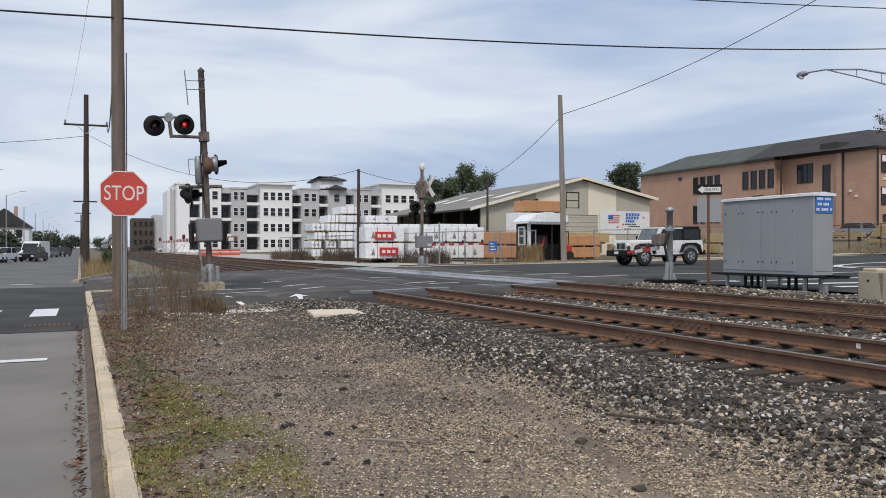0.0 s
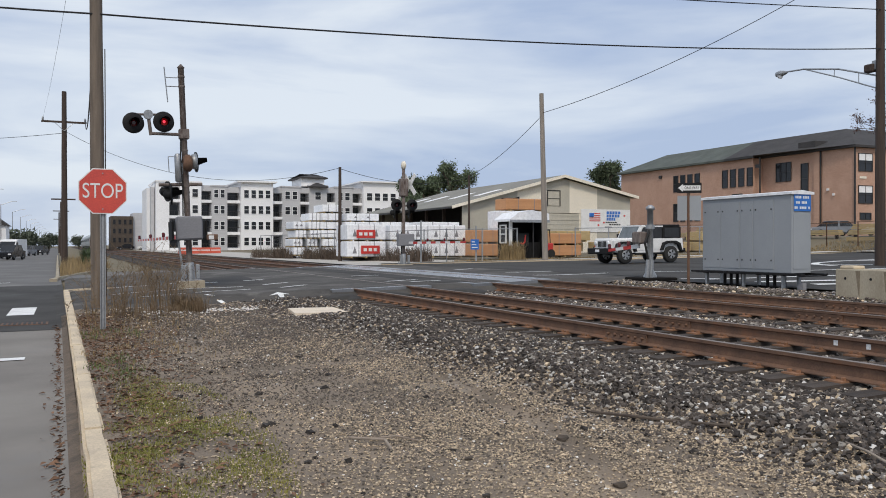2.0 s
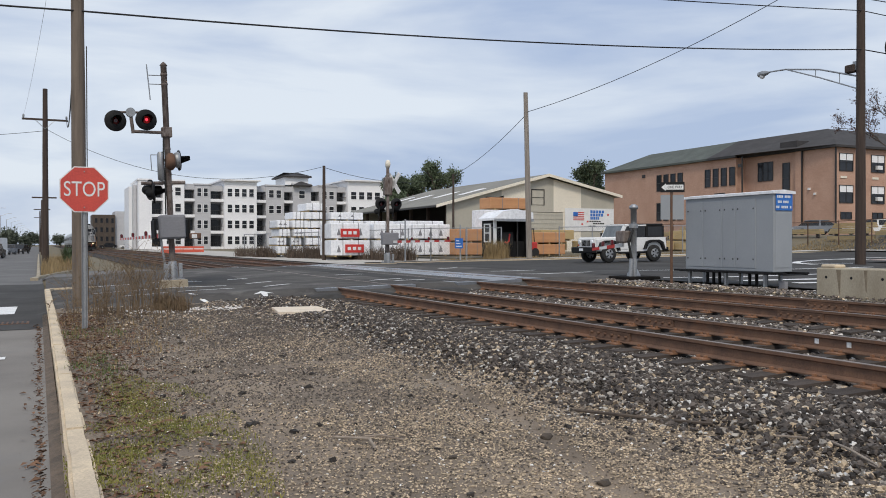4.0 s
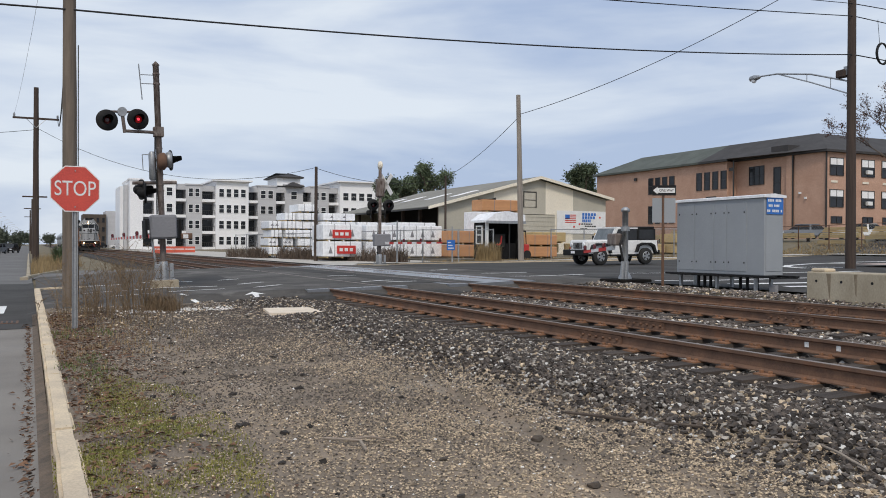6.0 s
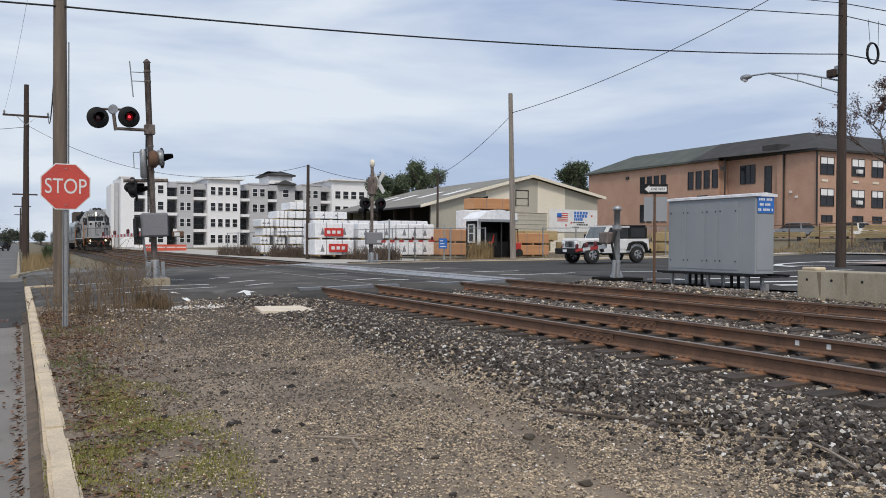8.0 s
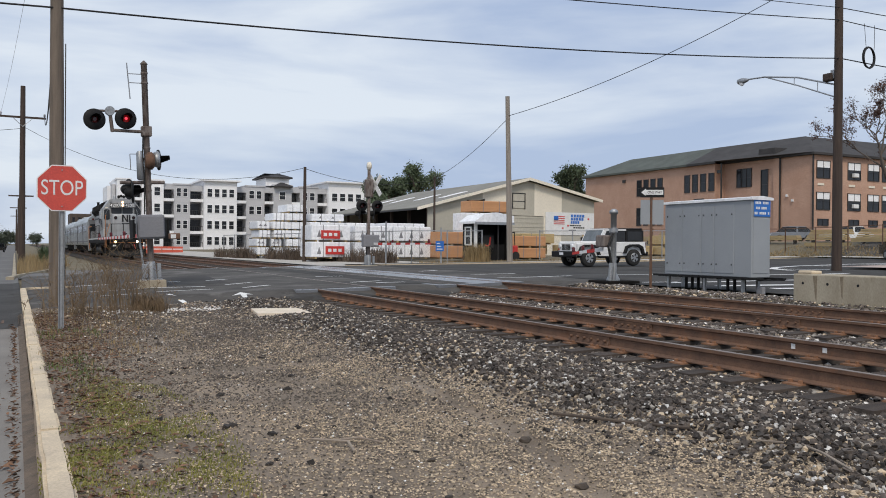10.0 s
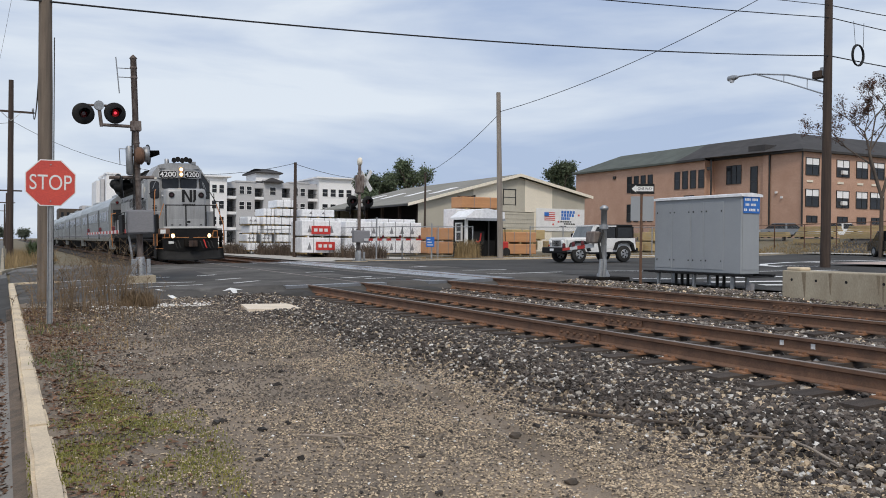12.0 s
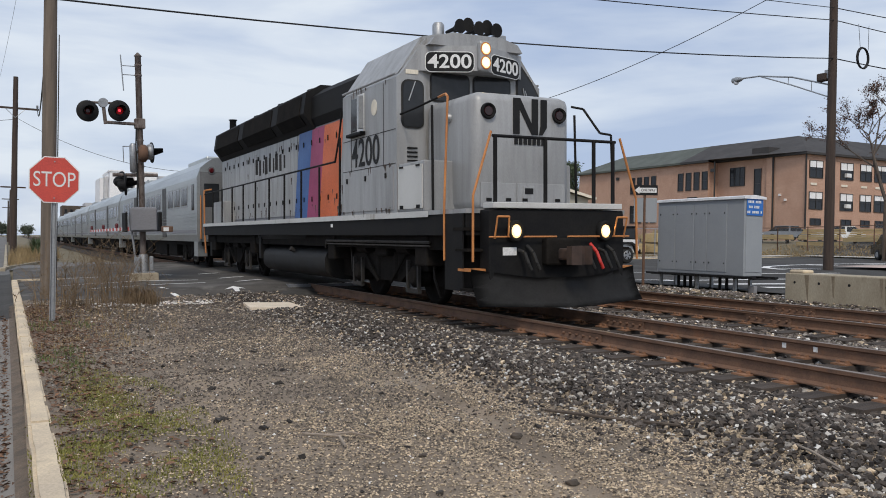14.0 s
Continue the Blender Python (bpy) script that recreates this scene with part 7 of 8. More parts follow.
def jeep():
    """Front at x = 0, facing -x."""
    t = thing("off_road_car", (23.05, 33.6, 0.545, 0, -0.9, 0), "white boxy off-road car with black roof, waiting at the gate", "car")
    W = 0.78
    body = part("body", new_prism([(0.25, 0.55), (0.25, 1.08), (1.5, 1.16), (4.25, 1.16), (4.3, 0.6), (3.9, 0.5), (1.2, 0.5)], "y", -W, W), M_WHITE, t, "white body tub")
    bon = part("bonnet", new_box(0.22, 1.55, -0.68, 0.68, 1.02, 1.2, 0.05), M_WHITE, t, "white bonnet")
    part("grille", new_box(0.15, 0.27, -0.66, 0.66, 0.68, 1.14, 0.03), M_WHITE, t)
    for k in range(7):
        part("grille_slot", new_box(0.13, 0.16, -0.33 + k * 0.1, -0.28 + k * 0.1, 0.78, 1.06), M_BLACK, t)
    for s in (-1, 1):
        part("headlight", lathe(bmesh.new(), [(0.1, 0.16), (0.1, 0.12), (0.07, 0.1)], (0, s * 0.5, 0.98), "x", 16), M_OFFWHITE, t, "round headlight")
        part("indicator", lathe(bmesh.new(), [(0.05, 0.16), (0.05, 0.13)], (0, s * 0.6, 0.82), "x", 10), M_ORANGE, t)
        for x0, nm in ((0.35, "front_wing"), (3.0, "rear_wing")):
            w_ = bmesh.new()
            prism(w_, [(x0 - 0.12, 0.6), (x0 + 0.02, 0.95), (x0 + 0.3, 1.04), (x0 + 0.75, 1.04), (x0 + 1.0, 0.92), (x0 + 1.12, 0.55), (x0 + 1.02, 0.55), (x0 + 0.9, 0.84), (x0 + 0.7, 0.94), (x0 + 0.32, 0.94), (x0 + 0.1, 0.86), (x0 - 0.02, 0.6)], "y", s * 0.66, s * 0.95)
            part(nm, w_, M_BLACK, t, "black wheel arch")
        tyre(t, 0.85, s * 0.78, 0.4)
        tyre(t, 3.5, s * 0.78, 0.4)
        part("sill_step", new_tube((1.4, s * 0.86, 0.45), (2.95, s * 0.86, 0.45), 0.05, n=8), M_BLACK, t)
        part("door", new_box(1.6, 2.35, s * 0.785 - 0.012, s * 0.785 + 0.012, 0.6, 1.14, 0.01), M_WHITE, t)
        part("rear_door", new_box(2.38, 3.05, s * 0.785 - 0.012, s * 0.785 + 0.012, 0.65, 1.14, 0.01), M_WHITE, t)
        part("side_glass", new_prism([(1.72, 1.17), (2.32, 1.17), (2.32, 1.68), (1.95, 1.68)], "y", s * 0.72, s * 0.75), M_GLASS, t, "dark side window")
        part("side_glass", new_box(2.42, 3.05, min(s * 0.72, s * 0.75), max(s * 0.72, s * 0.75), 1.17, 1.68), M_GLASS, t, "dark side window")
        part("rear_side_glass", new_box(3.2, 4.05, min(s * 0.73, s * 0.76), max(s * 0.73, s * 0.76), 1.22, 1.66), M_GLASS, t)
        part("roof_rail", new_prism([(1.55, 1.16), (1.65, 1.16), (1.95, 1.7), (3.1, 1.7), (3.1, 1.77), (1.9, 1.77)], "y", s * 0.68, s * 0.77), M_WHITE, t)
        part("door_pillar", new_box(2.32, 2.42, min(s * 0.7, s * 0.77), max(s * 0.7, s * 0.77), 1.16, 1.72), M_WHITE, t)
        part("mirror", new_box(1.7, 1.82, min(s * 0.8, s * 1.02), max(s * 0.8, s * 1.02), 1.2, 1.4, 0.02), M_BLACK, t)
        part("tail_lamp", new_box(4.26, 4.32, min(s * 0.6, s * 0.76), max(s * 0.6, s * 0.76), 0.85, 1.1), M_REDOFF, t)
    part("windscreen", new_prism([(1.52, 1.18), (1.58, 1.18), (1.88, 1.72), (1.82, 1.72)], "y", -0.66, 0.66), M_CARGLASS, t, "windscreen paled for the light behind it")
    part("windscreen_frame", new_prism([(1.5, 1.16), (1.62, 1.16), (1.94, 1.77), (1.82, 1.77)], "y", -0.74, -0.66), M_WHITE, t)
    part("windscreen_header", new_box(1.8, 2.1, -0.74, 0.74, 1.72, 1.8, 0.02), M_WHITE, t)
    part("roof", new_box(2.05, 4.15, -0.73, 0.73, 1.72, 1.82, 0.04), M_BLACK, t, "black hard top")
    part("rear_quarter", new_box(3.1, 4.2, -0.74, 0.74, 1.16, 1.72, 0.03), M_BLACK, t)
    part("front_bumper", new_box(-0.12, 0.15, -0.86, 0.86, 0.46, 0.74, 0.04), M_BLACK, t, "black bumper")
    part("rear_bumper", new_box(4.28, 4.42, -0.8, 0.8, 0.5, 0.68, 0.03), M_BLACK, t)
    part("spare_wheel", lathe(bmesh.new(), [(0.1, 4.3), (0.38, 4.32), (0.4, 4.4), (0.4, 4.48), (0.36, 4.54), (0.1, 4.52)], (0, 0, 0.98), "x", 20), M_RUBBER, t)
    part("plate_bar", new_box(-0.14, -0.12, -0.15, 0.15, 0.56, 0.68), M_OFFWHITE, t)


jeep()


def saloon(name, m, paint, label, tall=1.0, length=4.5, kind="car"):
    t = thing(name, m, label, kind)
    z = tall
    part("body", new_prism([(-length / 2, 0.35), (-length / 2, 0.75 * z), (-length * 0.28, 0.9 * z), (length * 0.36, 0.92 * z), (length / 2, 0.85 * z), (length / 2, 0.35)], "y", -0.88, 0.88), paint, t)
    part("cabin", new_prism([(-length * 0.26, 0.9 * z), (-length * 0.1, 1.42 * z), (length * 0.28, 1.42 * z), (length * 0.42, 0.91 * z)], "y", -0.76, 0.76), M_GLASS, t, "dark glazed cabin")
    part("roof", new_box(-length * 0.1, length * 0.28, -0.77, 0.77, 1.4 * z, 1.46 * z, 0.02), paint, t)
    for s in (-1, 1):
        part("pillar", new_prism([(length * 0.06, 0.9 * z), (length * 0.1, 0.9 * z), (length * 0.1, 1.42 * z), (length * 0.06, 1.42 * z)], "y", s * 0.755, s * 0.775), paint, t)
        part("headlight", new_box(-length / 2 - 0.02, -length / 2 + 0.1, min(s * 0.5, s * 0.82), max(s * 0.5, s * 0.82), 0.58, 0.72), M_OFFWHITE, t)
        part("tail_lamp", new_box(length / 2 - 0.1, length / 2 + 0.02, min(s * 0.5, s * 0.82), max(s * 0.5, s * 0.82), 0.6, 0.8), M_REDOFF, t)
        for x in (-length * 0.31, length * 0.31):
            tyre(t, x, s * 0.8, 0.32, 0.2)
    return t


M_CARBLK = mat("black_car_paint", (0.015, 0.015, 0.018), rough=0.25, bump=0)
M_CARGREY = mat("grey_car_paint", (0.22, 0.24, 0.27), rough=0.3, bump=0)
M_CARRED = mat("dark_red_car_paint", (0.25, 0.015, 0.02), rough=0.3, bump=0)
saloon("saloon_car", (45.9, 31.8, land(45.9, 31.8), 0, 0, 60), M_CARBLK, "black saloon parked beyond the tracks", 1.05)
saloon("saloon_car", (68.0, 60.0, 2.3, 0, 0, -25), M_CARGREY, "grey saloon parked by the school")
saloon("saloon_car", (71.0, 56.0, 2.3, 0, 0, -25), M_WHITE, "white saloon parked by the school")

for i, p_ in enumerate((M_CARBLK, M_WHITE, M_CARGREY, M_CARRED, M_WHITE)):
    saloon("distant_car", (15.2 + i * 5.2, 246 + 1.5 * (i % 2), 0.32, 0, 0, 4 * i), p_, "small parked car far along the railway", 1.1, 4.4)


def van(m, paint, label):
    """A tall panel van, its front towards -x."""
    t = thing("parked_van", m, label, "van")
    part("body", new_prism([(-2.7, 0.35), (-2.7, 0.95), (-1.9, 1.25), (-1.2, 2.15), (-0.8, 2.35), (2.6, 2.4), (2.7, 2.2), (2.7, 0.35)], "y", -0.95, 0.95), paint, t, "tall white body")
    part("windscreen", new_prism([(-1.93, 1.28), (-1.26, 2.1), (-1.22, 2.1), (-1.87, 1.26)], "y", -0.85, 0.85), M_GLASS, t)
    part("rear_window", new_box(2.69, 2.72, -0.75, 0.75, 1.35, 2.05), M_GLASS, t, "dark rear window")
    for q in (-1, 1):
        part("side_window", new_prism([(-1.75, 1.3), (-1.15, 2.0), (-0.6, 2.0), (-0.6, 1.3)], "y", q * 0.952, q * 0.965), M_GLASS, t)
        part("tail_lamp", new_box(2.68, 2.73, min(q * 0.78, q * 0.93), max(q * 0.78, q * 0.93), 0.9, 1.4), M_REDOFF, t)
        for x in (-1.75, 1.7):
            tyre(t, x, q * 0.85, 0.36, 0.22)
    return t


van((-5.9, 116, -0.15, 0, 0, 75), M_WHITE, "white panel van parked along the street")
for x, y, p, lab, k, L in ((-5.6, 108, M_CARBLK, "black estate car parked along the street", 1.15, 4.7), (-8.4, 104, M_WHITE, "white car parked at the kerb", 1.1, 4.6),
                           (-7.6, 122, M_CARGREY, "grey car parked along the street", 1.15, 4.6), (-3.9, 165, M_CARBLK, "dark car far along the street", 1.1, 4.6), (-5.5, 150, M_CARGREY, "grey car far along the street", 1.1, 4.6), (-9.2, 98, M_WHITE, "white car parked across the street", 1.05, 4.5)):
    saloon("parked_car", (x, y, -0.15, 0, 0, 75), p, lab, k, L)


# ---- road markings ----


def painted(name, polys, label, lift=0.012, m_=M_LINE):
    """Flat paint laid on the ground."""
    t = thing(name, (0, 0, 0), label, "road marking", kind="structure")
    for poly in polys:
        bm = bmesh.new()
        if len(poly) == 4:
            a, b, c, d = (Vector(p) for p in poly)
            n = max(1, round((b - a).length / 0.4))
            up = [[bm.verts.new((*p, land(*p) + lift)) for p in (a.lerp(b, i / n), d.lerp(c, i / n))] for i in range(n + 1)]
            for p, q in zip(up, up[1:]):
                bm.faces.new((p[0], q[0], q[1], p[1]))
        else:
            bm.faces.new([bm.verts.new((x, y, land(x, y) + lift)) for x, y in poly])
        bmesh.ops.recalc_face_normals(bm, faces=bm.faces[:])
        if bm.faces[0].normal.z < 0:
            bmesh.ops.reverse_faces(bm, faces=bm.faces[:])
        part("paint", bm, m_, t)
    return t


def strip(x0, y0, x1, y1, w=0.12):
    a, b = Vector((x0, y0)), Vector((x1, y1))
    s = (b - a).normalized()
    s = Vector((-s.y, s.x)) * w / 2
    return [tuple(a + s), tuple(b + s), tuple(b - s), tuple(a - s)]


painted("crosswalk_bars", [[(x, 21.0), (x + 0.55, 21.0), (x + 0.55, 23.5), (x, 23.5)] for x in (-1.18, -2.45, -3.7, -4.95, -6.2)], "white crosswalk bars on the dark asphalt", 0.022)
painted("street_lines", [strip(-8, 13.0, -0.5, 12.95, 0.28), strip(-2.95, 40.0, -2.1, 40.0, 0.35)], "worn white lines across the street", 0.014)
painted("stop_bars", [strip(1.39, 29.65, 2.47, 28.7, 0.14), strip(3.0, 28.69, 4.46, 27.65, 0.14), strip(1.22, 25.79, 2.04, 25.45, 0.13), strip(2.18, 25.31, 4.6, 24.23, 0.14), strip(1.73, 23.35, 2.89, 22.88, 0.12), strip(3.1, 22.86, 4.53, 22.8, 0.13),
                      strip(5.29, 27.69, 5.99, 28.0, 0.16), strip(5.28, 24.7, 6.13, 25.3, 0.15), strip(5.34, 22.81, 6.2, 23.45, 0.15), strip(3.21, 21.66, 3.3, 21.13, 0.09), strip(3.37, 20.75, 3.44, 20.52, 0.12)], "worn white edge lines on the crossing approach", 0.014)
painted("crossing_arrow", [[(4.62, 20.9), (4.87, 21.14), (5.14, 20.92), (4.98, 20.95), (4.95, 20.72), (4.84, 20.72), (4.83, 20.97)]], "broken white painted arrow", 0.016)
painted("crossing_lines", [strip(8.95, 27.83, 10.03, 28.06, 0.16), strip(8.6, 23.4, 9.75, 23.9, 0.16), strip(9.1, 22.7, 10.1, 22.9, 0.16), strip(13.95, 30.2, 15.27, 31.4, 0.16), strip(14.28, 26.6, 16.2, 26.7, 0.2), strip(13.6, 23.5, 16.8, 24.0, 0.2),
                           strip(18.7, 24.1, 20.5, 23.3, 0.2), strip(16.8, 20.3, 17.8, 19.9, 0.2)], "worn white stop lines beyond the tracks", 0.022)
painted("crosswalk_far", [strip(17.2, 19.6, 26.5, 18.2, 0.3), strip(17.2, 17.6, 24.5, 15.4, 0.5), strip(17.4, 15.9, 22.0, 14.0, 0.5), strip(20.2, 21.8, 27.0, 21.2, 0.25), strip(17.6, 13.6, 21.0, 12.0, 0.45)], "white crosswalk bars beyond the tracks", 0.024)
curve = [(28.0, 24.6), (28.9, 26.4), (30.6, 27.8), (33.2, 28.8), (37.0, 29.2), (42.0, 28.6), (50.0, 26.6)]
painted("painted_island", [strip(*a, *b, 0.35) for a, b in zip(curve, curve[1:])] + [strip(28.9, 26.4, 30.2, 24.6, 0.3), strip(34.2, 28.9, 34.6, 26.4, 0.3), strip(38.0, 29.0, 38.2, 26.2, 0.3), strip(42.4, 28.4, 42.2, 25.6, 0.3)], "white painted island with hatching", 0.024)
ground_piece("paved_island", sheet([31.5, 36, 44], [21.5, 24.0, 25.2], lift=0.12), mat("pinkish_paving", (0.48, 0.38, 0.33), (0.40, 0.32, 0.28), rough=0.9, scale=0.5, fine=30, bump=0.2), "raised pinkish paved island", "pavement")
ground_piece("pavement_school", sheet([47.0, 48.6], [0, 20, 40], lift=0.1), M_PAVE, "pale concrete pavement below the school bank", "pavement")
ground_piece("gutter_dirt", sheet([-0.1, -0.05, -0.01], [-4] + steps(0, 20, 1), lift=0.012, skew=True), mat("leafy_gutter_soil", (0.17, 0.125, 0.09), (0.10, 0.08, 0.06), rough=0.97, scale=6, fine=60, bump=0.8, depth=0.02), "brown leafy soil in the gutter", "ground")
painted("asphalt_patches", [[(3.6, 25.6), (5.6, 25.9), (6.0, 31.8), (3.9, 31.0)], [(0.6, 21.4), (2.9, 21.2), (2.5, 22.3), (0.8, 22.6)], [(9.6, 22.0), (10.6, 22.0), (10.6, 39.5), (9.6, 39.5)], [(-6, 29), (0, 28.6), (0.1, 31.5), (-6, 32)]], "darker asphalt repair patches", 0.010, M_ROAD)

drain = thing("storm_drain", (-0.72, 18.7, -0.122), "rusty iron storm drain grate in the gutter", "drain grate")
part("frame", new_box(-0.42, 0.42, -0.3, 0.3, 0.0, 0.008), M_RUST, drain)
for k in range(9):
    part("slot", new_box(-0.38 + k * 0.088, -0.33 + k * 0.088, -0.24, 0.24, 0.009, 0.013), M_BLACK, drain)

cover = thing("concrete_cover", (4.68, 17.1, 0.065), "pale square concrete cover slab in the gravel", "cover slab")
part("slab", new_prism([(-0.55, -0.65), (0.5, -0.8), (0.62, 0.6), (-0.35, 0.72)], "z", -0.14, 0.03), M_COVER, cover)

# asphalt end lumps where the crossing deck stops
for x, y, w in ((6.35, 20.3, 0.9), (7.6, 20.4, 1.1), (9.6, 20.5, 1.6), (11.6, 20.4, 1.1), (13.4, 20.5, 1.0)):
    bm = bmesh.new()
    bmesh.ops.create_icosphere(bm, subdivisions=3, radius=1.0)
    for v in bm.verts:
        k = 1 + 0.18 * noise.noise(v.co * 2.2 + Vector((x, y, 0)))
        v.co = Vector((v.co.x * w * 0.55 * k, v.co.y * 0.55 * k, v.co.z * 0.16 * k))
    solid("asphalt_lump", bm, M_ROAD, "ragged dark asphalt edge of the crossing", "asphalt edge", "ragged crossing edges", m=pose(x, y, land(x, 20.9) - 0.16), smooth=True)

# ---- loose stones ----
CUBE = np.array([(x, y, z) for z in (-1, 1) for y in (-1, 1) for x in (-1, 1)], float) * 0.62
CUBE_F = np.array([(0, 2, 3, 1), (4, 5, 7, 6), (0, 1, 5, 4), (2, 6, 7, 3), (0, 4, 6, 2), (1, 3, 7, 5)])
OCTA = np.array([(1, 0, 0), (-1, 0, 0), (0, 1, 0), (0, -1, 0), (0, 0, 1), (0, 0, -1)], float)
OCTA_F = np.array([(0, 2, 4), (2, 1, 4), (1, 3, 4), (3, 0, 4), (2, 0, 5), (1, 2, 5), (3, 1, 5), (0, 3, 5)])


def scatter(name, pts, sizes, base, faces, material, label, flat=0.7, jitter=0.28, seed=1, sink=0.25):
    """Many loose pieces in one mesh: each is a jittered, turned copy of a small solid."""
    r = np.random.RandomState(seed)
    n, k = len(pts), len(base)
    v = base[None] * (1 + r.uniform(-jitter, jitter, (n, k, 3))) + r.uniform(-jitter, jitter, (n, k, 3)) * 0.5
    v *= r.uniform(0.65, 1.25, (n, 1, 3)) * sizes[:, None, None]
    q = r.normal(size=(n, 4))
    q /= np.linalg.norm(q, axis=1)[:, None]
    w, x, y, z = q.T
    R = np.stack([1 - 2 * (y * y + z * z), 2 * (x * y - z * w), 2 * (x * z + y * w), 2 * (x * y + z * w), 1 - 2 * (x * x + z * z), 2 * (y * z - x * w), 2 * (x * z - y * w), 2 * (y * z + x * w), 1 - 2 * (x * x + y * y)], -1).reshape(n, 3, 3)
    v = np.einsum("nij,nkj->nki", R, v)
    v[:, :, 2] *= flat
    v += pts[:, None, :]
    v[:, :, 2] += sizes[:, None] * (0.5 - sink)
    f = (faces[None] + (np.arange(n) * k)[:, None, None]).reshape(-1, faces.shape[1])
    me = bpy.data.meshes.new(name)
    me.from_pydata(v.reshape(-1, 3).tolist(), [], f.tolist())
    me.materials.append(material)
    return tagged(new(name, me), label, "stones", kind="stuff")


def spread(n, x0, x1, y0, y1, seed, power=1.6, keep=None):
    """Random places, thicker towards small y, on the land."""
    r = np.random.RandomState(seed)
    y = y0 + (y1 - y0) * r.uniform(0, 1, n) ** power
    x = r.uniform(x0, x1, n)
    p = np.stack([x, y, np.zeros(n)], 1)
    if keep is not None:
        p = p[np.array([keep(a, b, r.uniform()) for a, b, _ in p])]
    p[:, 2] = [land(a, b) + (ripple(a, b, 0.02) if 0 < a < 6.2 and b < 20.6 else -0.02 + ripple(a, b, 0.02) if 6.2 <= a < 14.4 and b < 20.6 else 0) for a, b, _ in p]
    return p


def on_shoulder(x, y, u):
    edge = 4.45 - 0.13 * min(9, max(0, y - 8)) + 0.5 * noise.noise((x * 0.5, y * 0.6, 7.0))
    return x > edge + (u - 0.5) * 2.6 and not (abs(x - 4.68) < 0.6 and abs(y - 17.1) < 0.75)


for k, (m_, n, s0, s1, lab) in enumerate(((M_STONEL, 9000, 0.010, 0.032, "light grey stones on the track shoulder"), (M_STONE, 52000, 0.011, 0.036, "angular grey ballast stones on the track shoulder"), (M_PEBBLE, 4200, 0.014, 0.035, "pale tan stones among the ballast"), (M_QUARTZ, 6200, 0.008, 0.027, "white quartz stones among the ballast"))):
    p = spread(n, 2.6, 6.9, 1.2, 20.6, 11 + k, 1.5, on_shoulder)
    r = np.random.RandomState(20 + k)
    p[:, 2] += r.uniform(-0.01, 0.05, len(p)) * np.clip((5.55 - p[:, 0]) / 0.8, 0, 1) * np.clip((p[:, 0] - 4.0) / 0.8, 0, 1)
    scatter("ballast_stones", p, r.uniform(s0, s1, len(p)) * np.clip(0.45 + 0.4 * (p[:, 0] - 3.4), 0.45, 1), CUBE, CUBE_F, m_, lab, seed=30 + k, flat=0.8, sink=0.2, jitter=0.42)
for k, (m_, n) in enumerate(((M_STONE, 26000), (M_STONEL, 4500), (M_PEBBLE, 2500), (M_QUARTZ, 1500))):
    p = spread(n, 6.7, 15.4, 2.5, 20.6, 41 + k, 1.25)
    r = np.random.RandomState(50 + k)
    scatter("ballast_stones", p, r.uniform(0.018, 0.045, len(p)), CUBE, CUBE_F, m_, "ballast stones between and beside the rails", seed=60 + k)


def on_yard(x, y, u):
    u *= 1.0
    return x > kerb_x(y) + 0.2 + 0.5 * u and u < min(1.0, 0.12 + 0.3 * x) * (0.95 + 0.8 * noise.noise((x * 0.9, y * 0.55, 2.0)))


for k, (m_, n, s0, s1, lab) in enumerate(((M_GRIT, 110000, 0.004, 0.0105, "fine dark gravel trodden into the yard"), (M_PEBBLE, 180000, 0.003, 0.0098, "fine tan pebbles strewn over the yard"), (M_QUARTZ, 2800, 0.004, 0.011, "small white pebbles strewn over the yard"))):
    p = spread(n, 0.15, 5.2, 2.2, 20.4, 71 + k, (1.25, 2.1, 1.9)[k], on_yard)
    if k == 0:
        p = p[np.random.RandomState(6).uniform(0, 1, len(p)) < np.clip(p[:, 1] * 0.14 - 0.15, 0.3, 1)]
    if k == 1:
        rr = np.random.RandomState(5).uniform(0, 1, len(p))
        patch = np.array([noise.noise((a * 0.55, b * 0.3, 12.0)) + 0.5 * noise.noise((a * 1.7, b * 0.9, 3.0)) for a, b, _ in p])
        tan = np.clip(1.5 - p[:, 1] * 0.12 + 0.22 * (p[:, 0] - 2) + 1.1 * patch, 0.1, 1)
        p = p[rr < tan]
    worn = np.array([rut(a, b) for a, b, _ in p])
    p = p[np.random.RandomState(9).uniform(0, 1, len(p)) > np.clip(-worn * 45, 0, 0.85)]
    p[:, 2] += 0.004
    r = np.random.RandomState(80 + k)
    scatter("yard_gravel_stones", p, r.uniform(s0, s1, len(p)) * (1 + p[:, 1] * 0.045), OCTA, OCTA_F, m_, lab, seed=90 + k, flat=0.6)
p = spread(380, 0.5, 5, 3, 19, 99, 1.3)
scatter("dirt_clods", p, 0.008 + 0.035 * np.random.RandomState(7).uniform(0, 1, len(p)) ** 3, CUBE, CUBE_F, M_BALLASTBED, "dark clods of earth on the yard", seed=98)
p = spread(300, 0.6, 6.3, 15.6, 20.8, 101, 1.0)
scatter("pale_rubble", p, np.random.RandomState(8).uniform(0.012, 0.035, len(p)), CUBE, CUBE_F, M_PEBBLE, "pale rubble along the asphalt edge", seed=97)

